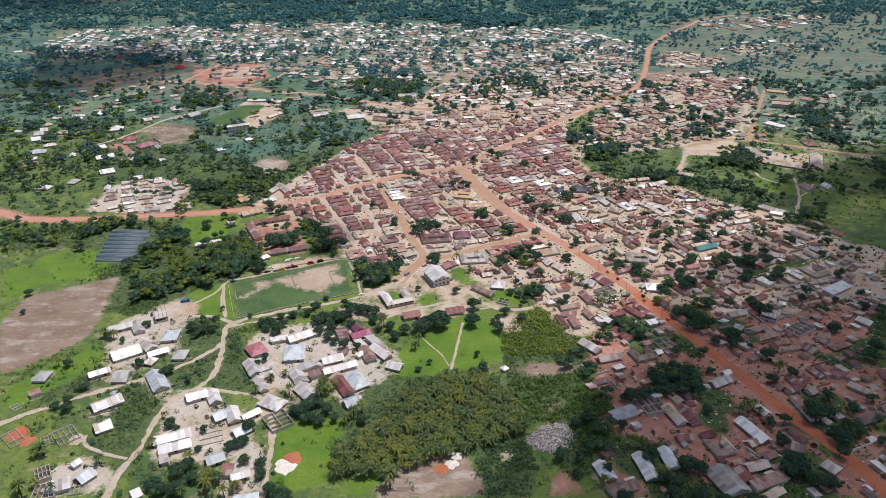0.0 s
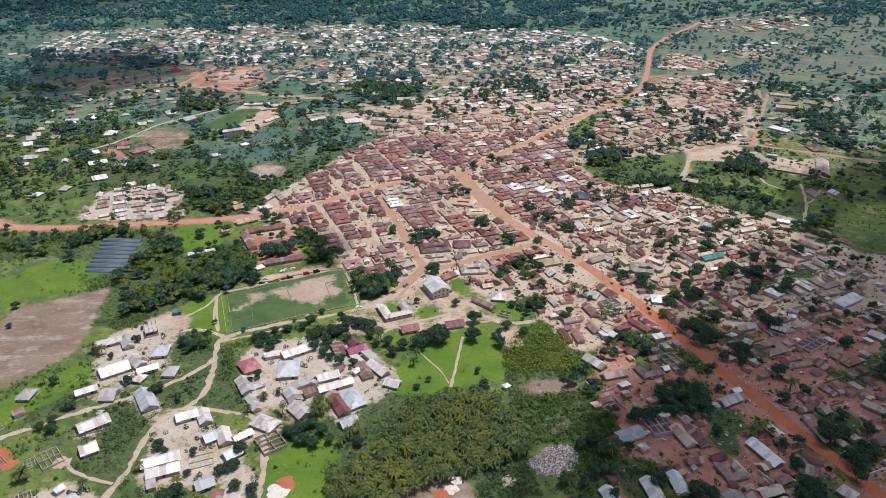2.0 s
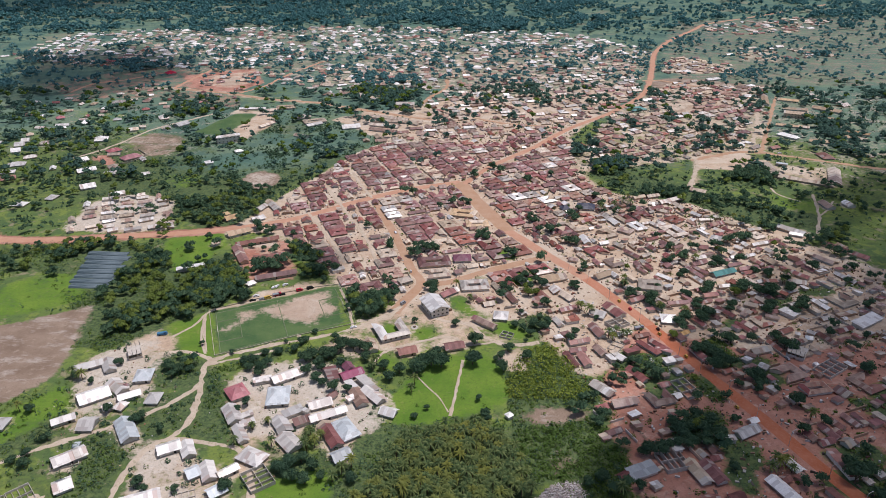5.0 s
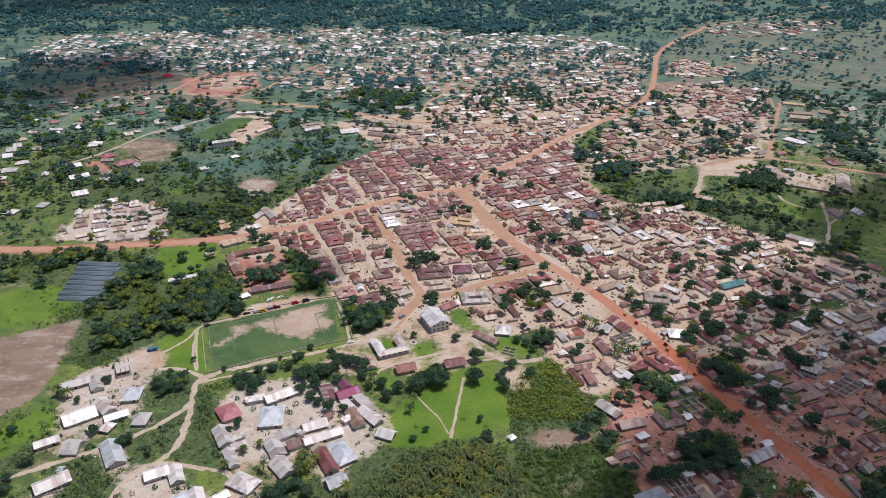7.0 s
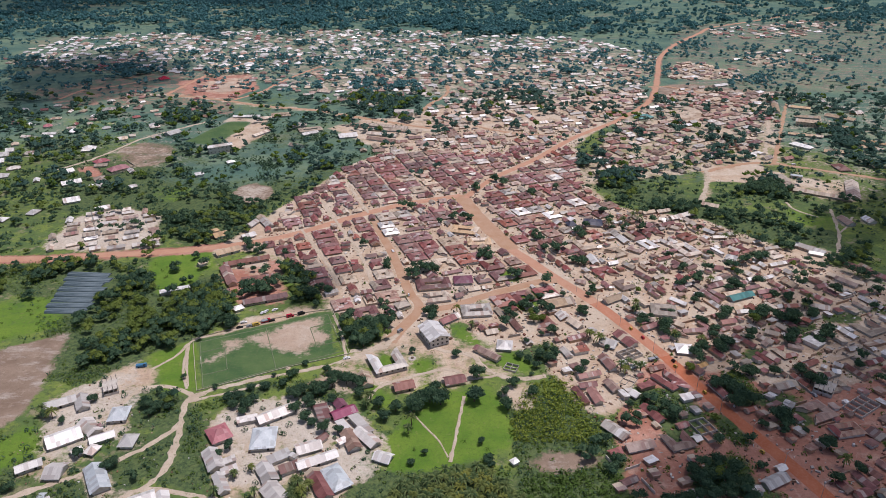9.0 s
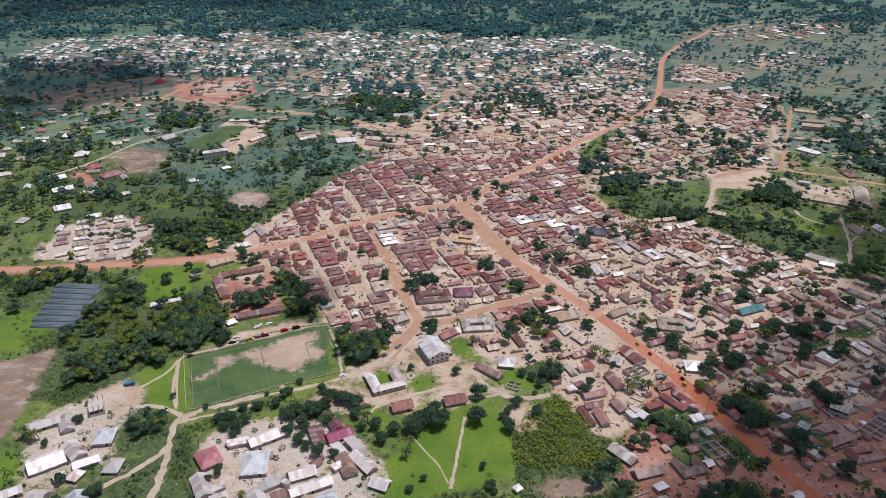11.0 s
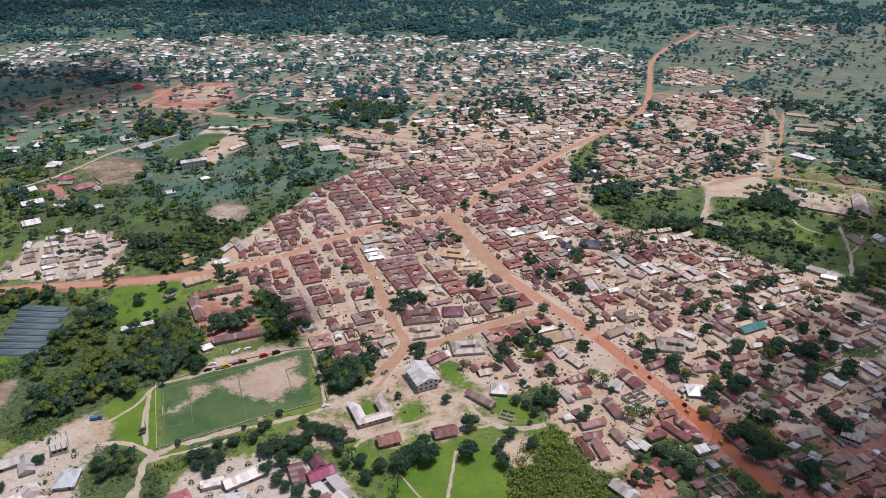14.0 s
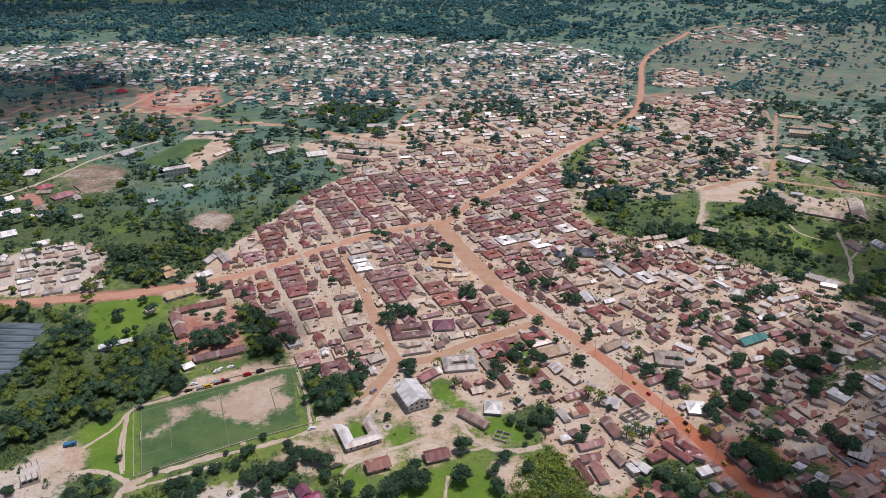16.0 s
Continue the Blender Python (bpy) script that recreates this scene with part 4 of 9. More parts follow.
def scattered(name, places, sizes, material, label, category, seed):
    """Many small loose pieces, each a skewed block of its own size and turn, as one mesh."""
    rng = np.random.default_rng(seed)
    base, faces = box(-0.5, 0.5, -0.5, 0.5, 0.0, 1.0)
    base = np.array(base)
    n = len(places)
    a = rng.uniform(0, 6.283, n)
    s = np.array(sizes[0]) + rng.random((n, 3)) ** 1.6 * (np.array(sizes[1]) - np.array(sizes[0]))
    q = base[None] * s[:, None] * rng.uniform(0.8, 1.15, (n, 8, 3))
    x = q[..., 0] * np.cos(a)[:, None] - q[..., 1] * np.sin(a)[:, None] + np.array(places)[:, 0, None]
    y = q[..., 0] * np.sin(a)[:, None] + q[..., 1] * np.cos(a)[:, None] + np.array(places)[:, 1, None]
    v = np.stack([x, y, q[..., 2] - 0.02], -1).reshape(-1, 3)
    f = [[k + 8 * i for k in face] for i in range(n) for face in faces]
    return tagged(put(name, mesh(name, v, f, material)), label, category, "", "stuff")


def mixed_tones(name, tones):
    """Loose pieces, each in one of several tones."""
    n = Nodes(name)
    isl = n.t.nodes.new("ShaderNodeNewGeometry").outputs["Random Per Island"]
    ramp = n.t.nodes.new("ShaderNodeValToRGB")
    ramp.color_ramp.interpolation = "CONSTANT"
    for i, tone in enumerate(tones):
        e = ramp.color_ramp.elements[i] if i < 2 else ramp.color_ramp.elements.new(i / len(tones))
        e.position, e.color = i / len(tones), tone
    n.link(isl, ramp.inputs[0])
    grime = n.ramp(n.noise(n.coords(), 2.0, 3.0), 0.35, 0.8)
    return n.done(n.mix(n.math("MULTIPLY", grime, 0.4), ramp.outputs[0], rgb(0.15, 0.11, 0.08)), 0.8)


CLUTTER = mixed_tones("yard_clutter", (rgb(0.16, 0.09, 0.06), rgb(0.45, 0.42, 0.38), rgb(0.30, 0.19, 0.13), rgb(0.62, 0.60, 0.57), rgb(0.09, 0.08, 0.07), rgb(0.38, 0.27, 0.19), rgb(0.24, 0.10, 0.07)))
STONES = mixed_tones("broken_stones", (rgb(0.54, 0.49, 0.46), rgb(0.43, 0.38, 0.35), rgb(0.66, 0.62, 0.59), rgb(0.36, 0.30, 0.27)))


# ---- open places and ground cover ----
paint("sand", [(-161, 514), (-129, 593), (-78, 709), (-6, 809), (92, 845), (169, 842), (133, 673), (150, 593), (214, 565), (256, 509), (295, 451), (323, 436), (277, 357), (179, 346), (118, 375), (86, 324), (74, 330), (65, 359), (40, 392), (10, 393), (-12, 402), (-60, 426), (-93, 488), (-125, 516)], 1.0)
paint("red", [(119, 379), (216, 412), (323, 436), (185, 202), (71, 204), (75, 247), (83, 297), (86, 324)], 1.0)
paint("sand", [(-125, 840), (9, 923), (169, 1084), (322, 1170), (278, 962), (114, 702), (-43, 739)], 0.72)
paint("sand", [(-729, 1247), (-564, 1547), (-83, 1585), (266, 1446), (390, 1275), (306, 1036), (101, 935), (-56, 1013), (-282, 1105), (-578, 1174)], 0.38)
paint("sand", [(-180, 1020), (-100, 1240), (150, 1330), (390, 1275), (306, 1036), (101, 935), (-56, 1013)], 0.47)
paint("sand", [(126, 664), (224, 868), (347, 1034), (456, 991), (345, 694), (249, 674), (132, 637)], 0.56)
paint("sand", [(464, 990), (625, 947), (422, 603), (337, 590), (304, 623)], 0.36)
paint("red", [(-575, 1036), (-421, 1206), (-284, 1150), (-240, 887), (-365, 955), (-476, 943)], 0.42)
paint("sand", [(-290, 522), (-291, 585), (-256, 604), (-221, 584), (-203, 523), (-239, 516)], 0.72)
paint("sand", [(-198, 346), (-176, 365), (-158, 372), (-146, 351), (-151, 330), (-140, 315), (-153, 307), (-160, 295), (-178, 303), (-193, 331)], 0.66)
paint("yard", [(-198, 346), (-176, 365), (-158, 372), (-146, 351), (-151, 330), (-140, 315), (-153, 307), (-160, 295), (-178, 303), (-193, 331)], 0.6)
paint("sand", [(-112, 329), (-101, 341), (-73, 349), (-41, 336), (-24, 315), (-21, 291), (-39, 280), (-44, 269), (-62, 295), (-67, 276), (-89, 281), (-100, 306)], 0.66)
paint("yard", [(-112, 329), (-101, 341), (-73, 349), (-41, 336), (-24, 315), (-21, 291), (-39, 280), (-44, 269), (-62, 295), (-67, 276), (-89, 281), (-100, 306)], 0.6)
paint("sand", [(-138, 282), (-112, 282), (-98, 239), (-109, 225), (-130, 236), (-136, 260)], 0.66)
paint("yard", [(-138, 282), (-112, 282), (-98, 239), (-109, 225), (-130, 236), (-136, 260)], 0.6)
paint("sand", [(-177, 223), (-159, 237), (-140, 226), (-137, 209), (-170, 209)], 0.66)
paint("yard", [(-177, 223), (-159, 237), (-140, 226), (-137, 209), (-170, 209)], 0.6)
paint("sand", [(-100, 247), (-78, 243), (-68, 207), (-94, 208)], 0.66)
paint("yard", [(-100, 247), (-78, 243), (-68, 207), (-94, 208)], 0.6)
paint("sand", [(-48, 380), (-31, 398), (-21, 427), (7, 418), (45, 366), (65, 359), (44, 356), (9, 358), (-18, 351), (-42, 345), (-73, 353)], 0.62)
paint("brown", [(-261, 348), (-263, 384), (-241, 392), (-213, 409), (-206, 366), (-202, 337), (-212, 317), (-220, 306), (-232, 295)], 1.0)
paint("brown", [(-30, 206), (-22, 220), (-4, 232), (13, 233), (22, 205)], 0.9)
paint("red", [(45, 205), (46, 222), (56, 225), (62, 205)], 0.6)
paint("brown", [(39, 295), (49, 302), (72, 302), (77, 294), (49, 288)], 0.9)
paint("lawn", [(-13, 329), (12, 343), (35, 340), (38, 311), (23, 298), (7, 292), (-22, 290), (-26, 304)], 1.0)
paint("lawn", [(-299, 417), (-269, 452), (-236, 451), (-217, 415), (-262, 389), (-272, 368)], 0.62)
paint("lawn", [(-226, 284), (-209, 309), (-193, 331), (-177, 308), (-196, 283), (-214, 264)], 0.7)
paint("lawn", [(-197, 496), (-172, 512), (-160, 490), (-156, 459), (-178, 450)], 1.0)
paint("lawn", [(-79, 251), (-49, 267), (-41, 246), (-43, 217), (-70, 207)], 0.85)
paint("lawn", [(-150, 365), (-140, 399), (-126, 347), (-132, 344)], 0.9)
paint("lawn", [(-43, 217), (-14, 228), (-19, 216), (-33, 207), (-42, 207)], 0.8)
paint("lawn", [(-3, 348), (32, 350), (28, 329), (-8, 331)], 0.9)
paint("scrub", [(-436, 854), (-315, 725), (-300, 806), (-186, 857), (-72, 809), (-45, 754), (-91, 689), (-128, 629), (-144, 583), (-146, 531), (-180, 521), (-257, 600), (-303, 593)], 0.9)
paint("scrub", [(120, 696), (189, 707), (180, 639), (242, 584), (280, 547), (276, 521), (236, 492), (230, 546), (175, 591)], 1.0)
paint("scrub", [(-345, 500), (-211, 500), (-182, 450), (-206, 415), (-208, 384), (-269, 452), (-314, 444)], 0.6)
paint("scrub", [(-226, 284), (-221, 309), (-200, 325), (-162, 355), (-121, 354), (-75, 363), (-95, 328), (-116, 307), (-113, 277), (-133, 236), (-140, 216), (-182, 253), (-200, 238)], 0.42)
paint("scrub", [(-68, 246), (-45, 280), (-23, 294), (17, 296), (41, 273), (40, 244), (-19, 227), (-44, 222), (-48, 235)], 1.0)
paint("scrub", [(-205, 399), (-210, 460), (-152, 479), (-122, 421), (-139, 397), (-161, 382), (-184, 376)], 1.0)
paint("scrub", [(35, 331), (63, 349), (82, 324), (86, 297), (81, 273), (45, 256), (36, 283)], 1.0)
PITCH = [(-138, 398), (-64, 430), (-47, 381), (-121, 351)]
paint("sand", [(-116, 412), (-98, 422), (-64, 433), (-66, 436), (-100, 428), (-118, 418)], 0.8)
paint("turf", PITCH)
keep(PITCH)
paint("worn", [(-93, 410), (-84, 417), (-68, 423), (-64, 415), (-71, 412), (-76, 404), (-62, 406), (-58, 402), (-58, 395), (-67, 394), (-80, 392), (-99, 396), (-112, 399), (-104, 404)], 1.0)
paint("worn", [(-99, 396), (-80, 393), (-66, 390), (-65, 383), (-77, 379), (-87, 386), (-99, 390)], 0.72)
paint("worn", [(-129, 375), (-121, 375), (-112, 384), (-109, 393), (-99, 399), (-112, 400), (-121, 395), (-116, 387), (-124, 380), (-130, 378)], 0.95)
paint("worn", [(-132, 392), (-112, 402), (-90, 411), (-82, 416), (-88, 404), (-106, 397), (-120, 392)], 0.6)
for strip in ([(-66, 432), (-60, 430), (-46, 380), (-52, 378)], [(-141, 396), (-134, 394), (-119, 351), (-124, 348)], [(-120, 351), (-48, 384), (-47, 380), (-119, 347)]):
    paint("turf", strip, 0.0)
    paint("lawn", strip, 0.8)
paint("red", [(-374, 1089), (-335, 1114), (-280, 1146), (-240, 1040), (-269, 984), (-330, 1003)], 0.75)
paint("sand", [(-345, 1085), (-280, 1120), (-255, 1040), (-285, 1005), (-325, 1025)], 0.55)
paint("worn", [(-315, 1072), (-292, 1083), (-273, 1028), (-295, 1014)], 0.9)
TIP = [(-176, 625), (-174, 649), (-162, 660), (-143, 645), (-137, 624), (-146, 612), (-162, 610)]
paint("brown", TIP, 0.9)
paint("yard", TIP, 0.46)
keep(TIP)
FALLOW = [(-333, 765), (-310, 722), (-282, 699), (-262, 720), (-266, 763), (-283, 784), (-316, 789)]
paint("brown", FALLOW, 0.62)
keep(FALLOW)
for meadow in ([(-248, 627), (-229, 607), (-209, 619), (-212, 647), (-235, 655), (-253, 648)], [(-213, 588), (-201, 581), (-198, 600), (-214, 606)], [(-453, 899), (-371, 883), (-363, 846), (-387, 812), (-423, 836)]):
    paint("lawn", meadow, 0.45)
paint("yard", [(-290, 522), (-291, 585), (-256, 604), (-221, 584), (-203, 523), (-239, 516)], 0.62)
paint("brown", [(283, 896), (379, 958), (405, 923), (348, 849), (273, 838)], 0.8)
paint("sand", [(261, 687), (312, 698), (322, 655), (282, 665), (250, 647), (238, 606), (229, 606)], 0.8)
paint("lawn", [(-45, 456), (-29, 461), (-24, 432), (-34, 432)], 0.0)
paint("lawn", [(-32, 383), (-25, 385), (-20, 374), (-26, 366)], 1.0)
paint("sand", [(-10, 373), (-2, 379), (3, 377), (-2, 363), (-9, 363)], 0.2)
paint("lawn", [(-10, 373), (-2, 379), (3, 377), (-2, 363), (-9, 363)], 0.85)
paint("sand", [(-38, 345), (-33, 346), (-22, 345), (-19, 337), (-25, 329), (-28, 338)], 0.2)
paint("lawn", [(-38, 345), (-33, 346), (-22, 345), (-19, 337), (-25, 329), (-28, 338)], 0.8)
paint("sand", [(346, 1083), (386, 1196), (429, 1203), (468, 1141), (460, 1086), (389, 1067)], 0.62)
paint("sand", [(528, 1271), (570, 1275), (575, 1225), (564, 1162), (503, 1165)], 0.62)
paint("brown", [(325, 1041), (393, 1056), (469, 1064), (495, 1035), (465, 972), (380, 960), (371, 975), (313, 1002)], 0.85)
paint("sand", [(442, 1091), (462, 1090), (447, 1061), (435, 1065)], 0.9)
paint("lawn", [(12, 409), (20, 404), (28, 394), (19, 386), (14, 400)], 0.8)
paint("lawn", [(36, 377), (45, 368), (54, 362), (39, 362)], 0.8)
paint("lawn", [(-101, 478), (-87, 458), (-89, 436), (-101, 459)], 0.6)
paint("lawn", [(-201, 494), (-160, 516), (-151, 487), (-185, 480)], 0.9)
paint("lawn", [(288, 590), (330, 572), (312, 540), (280, 548)], 0.5)
paint("scrub", [(290, 548), (312, 540), (298, 505), (262, 520), (240, 560)], 0.9)
paint("red", [(-148, 480), (-112, 508), (-92, 446), (-119, 434), (-136, 461)], 0.85)
paint("red", [(-346, 706), (-329, 712), (-306, 677), (-318, 678)], 0.9)
paint("sand", [(-271, 784), (-243, 890), (-196, 880), (-183, 820), (-205, 748), (-236, 764)], 0.85)
paint("sand", [(-267, 789), (-240, 870), (-213, 868), (-231, 775)], 0)
paint("turf", [(-267, 789), (-240, 870), (-213, 868), (-231, 775)], 1.0)
keep([(-267, 789), (-240, 870), (-213, 868), (-231, 775)])
house(-224.0, 886.0, 32.0, 5.0, 2, "white", "white", "gable")
house(-191.0, 813.0, 24.0, 6.0, 60, "tan", "white", "gable")
paint("sand", [(254, 676), (290, 685), (331, 674), (295, 643), (251, 652)], 0.9)
paint("sand", [(305, 632), (316, 664), (376, 650), (352, 596)], 0.6)
paint("sand", [(255, 508), (275, 516), (292, 495), (272, 488)], 0.9)
paint("brown", [(316, 1037), (448, 1025), (430, 982), (299, 976)], 0.8)
paint("sand", [(519, 1173), (527, 1272), (596, 1243), (577, 1180)], 0.5)
paint("brown", [(531, 1638), (1071, 1701), (646, 982), (464, 990), (353, 1054), (346, 1120)], 0.42)
paint("sand", [(-461, 911), (-326, 905), (-251, 872), (-204, 734), (-266, 696), (-456, 722)], 0.3)
paint("sand", [(-140, 399), (-118, 412), (-103, 423), (-93, 433), (-67, 434), (-66, 429), (-87, 419), (-111, 407), (-133, 395)], 0.75)
paint("lawn", [(-201, 506), (-162, 517), (-156, 504), (-160, 479), (-162, 464), (-179, 460), (-193, 477)], 0.9)
paint("sand", [(-138, 507), (-118, 510), (-109, 477), (-116, 474), (-130, 474)], 0.6)
paint("red", [(-111, 480), (-102, 476), (-92, 433), (-105, 437)], 0.7)
paint("sand", [(-133, 402), (-118, 414), (-100, 426), (-81, 436), (-74, 427), (-96, 417), (-116, 406), (-130, 398)], 0.95)
paint("sand", [(-175, 365), (-164, 378), (-151, 372), (-144, 361), (-150, 353), (-165, 347)], 0.85)
paint("scrub", [(-231, 418), (-205, 402), (-165, 388), (-160, 372), (-185, 356), (-205, 361)], 0.75)


# ---- roads ----
road("road", [(191, 192), (187, 205), (182, 227), (170, 255), (157, 292), (141, 335), (132, 363), (121, 390)], 6.8, LATERITE, "wide red laterite main road through the town", "red", 1, 0.06)
road("road", [(127, 376), (121, 390), (106, 425), (98, 441)], 7.4, RED_CLAY, "wide red-brown main road through the town", "sand", 1, 0.08)
road("road", [(101, 435), (98, 441), (89, 457), (72, 486), (55, 516)], 8.0, CLAY, "wide orange clay main road through the town", "sand", 1, 0.08)
road("street", [(23, 622), (33, 588), (44, 549), (57, 513)], 12.5, STREET, "broad bare market street at the junction", "sand", 1, 0.1)
road("road", [(27, 616), (57, 666), (105, 723), (153, 790), (224, 868), (286, 962), (342, 1121), (382, 1246), (443, 1366), (539, 1507), (597, 1588), (730, 1683), (1018, 1911)], 6.5, CLAY, "orange clay road running out through the far quarter", "red", 1, 0.1)
road("road", [(-398, 543), (-358, 523), (-327, 508), (-281, 506), (-238, 511), (-203, 514), (-159, 523), (-128, 533), (-102, 547), (-61, 579), (-26, 602), (24, 622)], 7.5, CLAY, "orange clay road leading in from the fields", "red", 3, 0.08)
road("street", [(-47, 568), (-28, 501), (-16, 454), (-9, 431), (-20, 406), (-25, 393)], 6.2, STREET, "broad sandy street down to the church square", "sand", 2, 0.1)
road("street", [(-10, 431), (10, 432), (40, 449), (71, 464), (82, 465)], 6.0, STREET, "sandy cross street to the main road", "sand", 2, 0.1)
road("lane", [(-157, 340), (-151, 352), (-137, 354), (-125, 348), (-119, 342)], 2.2, LANE, "sandy lane round a thicket", "sand", 2.0, 0.25)
road("lane", [(-152, 370), (-143, 383), (-140, 394)], 1.3, LANE, "narrow footpath", "sand", 2.0, 0.25)
road("lane", [(-140, 394), (-135, 369), (-128, 352)], 1.1, LANE, "narrow footpath", "sand", 2.0, 0.25)
road("lane", [(-76, 651), (-65, 617), (-53, 584)], 2.4, LANE, "narrow earth lane between courtyard houses", "sand", 1, 0.1)
road("lane", [(-95, 613), (-73, 557), (-52, 505), (-41, 465)], 2.4, LANE, "narrow earth lane between courtyard houses", "sand", 1, 0.1)
road("lane", [(-103, 554), (-84, 514), (-72, 487), (-62, 461)], 2.4, LANE, "narrow earth lane between courtyard houses", "sand", 1, 0.1)
road("lane", [(-215, 255), (-191, 271), (-168, 285), (-144, 299), (-126, 317), (-123, 329), (-125, 342), (-118, 349), (-95, 359), (-68, 368), (-48, 376), (-34, 387), (-20, 402)], 2.5, LANE, "pale sandy lane past the playing field", "sand", 2.0, 0.25)
road("lane", [(-122, 326), (-119, 301), (-122, 287), (-133, 275), (-137, 258), (-137, 240), (-140, 226), (-140, 206)], 2.5, LANE, "rutted sandy lane between houses and scrub", "sand", 2.0, 0.25)
road("lane", [(-166, 248), (-162, 241), (-151, 235), (-140, 232)], 1.4, LANE, "narrow footpath", "sand", 2.0, 0.25)
road("lane", [(-125, 282), (-112, 281), (-96, 277), (-89, 274), (-81, 259), (-77, 239), (-76, 224), (-74, 205)], 2.3, LANE, "sandy lane between yards", "sand", 2.0, 0.25)
road("lane", [(-125, 341), (-109, 347), (-87, 356)], 1.8, LANE, "sandy cart track", "sand", 2.0, 0.25)
road("lane", [(-128, 354), (-137, 382), (-139, 397), (-121, 406), (-106, 416)], 1.4, LANE, "footpath along the playing field", "sand", 2.0, 0.25)
road("lane", [(-12, 332), (-5, 321), (2, 310), (6, 299)], 0.6, LANE, "faint trodden path across the lawn", "sand", 0.5, 0.25)
road("lane", [(15, 343), (12, 326), (9, 309), (7, 296)], 1.4, LANE, "trodden path across the lawn", "sand", 0.5, 0.25)
road("lane", [(-48, 376), (-54, 403), (-61, 424)], 1.4, LANE, "sandy lane beside the playing field", "sand", 2.0, 0.25)
road("lane", [(-47, 385), (-30, 387), (-23, 397)], 2.5, LANE, "sandy lane by the square", "sand", 2.0, 0.25)
road("lane", [(-9, 401), (3, 385), (19, 380), (31, 363), (43, 357), (59, 359)], 2.5, LANE, "sandy track round the church", "sand", 1, 0.25)
road("lane", [(-34, 340), (-28, 352), (-13, 360), (8, 366), (20, 358), (36, 361)], 1.8, LANE, "sandy track past the long sheds", "sand", 1, 0.25)
thicket([(111, 287), (122, 296), (137, 298), (138, 285), (133, 276), (118, 272), (110, 276)])
thicket([(131, 274), (148, 276), (146, 264), (138, 250), (137, 240), (128, 244), (126, 254)])
thicket([(155, 230), (169, 235), (167, 219), (159, 209), (149, 213)])
thicket([(183, 268), (202, 274), (201, 261), (187, 251), (177, 253)])
thicket([(187, 245), (201, 250), (200, 240), (188, 233)])
thicket([(132, 326), (144, 328), (147, 306), (138, 301)])
thicket([(153, 360), (165, 367), (163, 337), (151, 331)])
thicket([(98, 217), (123, 210), (129, 203), (94, 201)])
thicket([(75, 273), (89, 277), (79, 247), (72, 255)])
thicket([(260, 344), (271, 347), (239, 293), (230, 298)])
thicket([(147, 356), (160, 357), (167, 342), (160, 332), (149, 335), (146, 347)])
thicket([(45, 382), (66, 394), (71, 385), (65, 371), (45, 370)])
thicket([(109, 342), (126, 348), (125, 331), (110, 325)])


# the settlement beside the playing field
house(-186.8, 340.1, 14.6, 6.2, 29, "white", "white", "gable", windows=True)
house(-175.7, 340.2, 12.2, 6.0, 120, "pale", "white", "gable")
house(-153.3, 330.4, 8.6, 10.5, 7, "blue", "white", "hip", windows=True)
house(-163.5, 321.4, 12.9, 7.0, 136, "pale", "white", "gable")
house(-172.7, 314.4, 14.6, 10.6, 34, "white", "white", "gable")
house(-154.6, 313.7, 10.5, 5.3, 30, "white", "white", "gable", windows=True)
house(-155.7, 305.6, 5.1, 6.1, 163, "pale", "white", "hip")
house(-162.2, 304.7, 4.5, 5.8, 43, "white", "white", "gable")
house(-141.5, 311.4, 6.7, 8.6, 179, "white", "white", "hip")
house(-179.1, 295.6, 10.3, 5.3, 31, "white", "white", "gable", windows=True)
house(-165.8, 292.3, 7.6, 9.7, 179, "pale", "white", "gable")
house(-208.1, 293.2, 6.7, 8.6, 179, "white", "white", "hip")
house(-145.8, 287.7, 17.5, 7.9, 123, "blue", "white", "gable")
house(-164.3, 269.8, 13.8, 7.9, 38, "pale", "white", "gable", windows=True)
house(-164.3, 277.4, 2.6, 3.4, 179, "blue", "white", "gable")
house(-159.2, 252.6, 7.2, 7.9, 33, "white", "white", "gable")
house(-204.6, 278.8, 4.8, 3.6, 38, "red", "white", "shed")
house(-121.6, 274.9, 9.9, 7.0, 26, "white", "white", "gable", windows=True)
house(-112.8, 273.8, 10.7, 5.8, 117, "pale", "white", "gable")
house(-106.1, 259.2, 5.5, 7.0, 35, "blue", "white", "gable")
house(-123.6, 244.3, 16.4, 6.2, 22, "pale", "white", "gable", windows=True)
house(-120.2, 237.7, 13.9, 6.2, 21, "white", "white", "gable", windows=True)
house(-99.7, 229.5, 7.7, 6.2, 30, "blue", "white", "gable", windows=True)
house(-122.3, 229.2, 3.5, 4.5, 26, "pale", "white", "shed")
house(-153.3, 220.2, 6.9, 7.0, 57, "blue", "white", "gable")
house(-160.9, 227.9, 3.6, 3.5, 58, "blue", "white", "gable")
house(-161.7, 214.2, 8.5, 6.3, 24, "white", "white", "shed")
house(-126.8, 209.0, 3.5, 4.5, 38, "white", "white", "shed")
house(-159.0, 321.3, 1.9, 1.8, 58, "maroon", "white", "shed")
house(-100.8, 315.1, 9.4, 11.5, 34, "crimson", "white", "hip", windows=True)
house(-79.1, 311.6, 11.2, 14.5, 6, "blue", "white", "hip", windows=True)
house(-77.6, 328.9, 17.3, 7.0, 33, "pale", "white", "gable", windows=True)
house(-89.9, 325.1, 9.2, 3.4, 18, "pale", "white", "shed")
house(-98.8, 298.1, 13.8, 7.0, 119, "pale", "white", "gable")
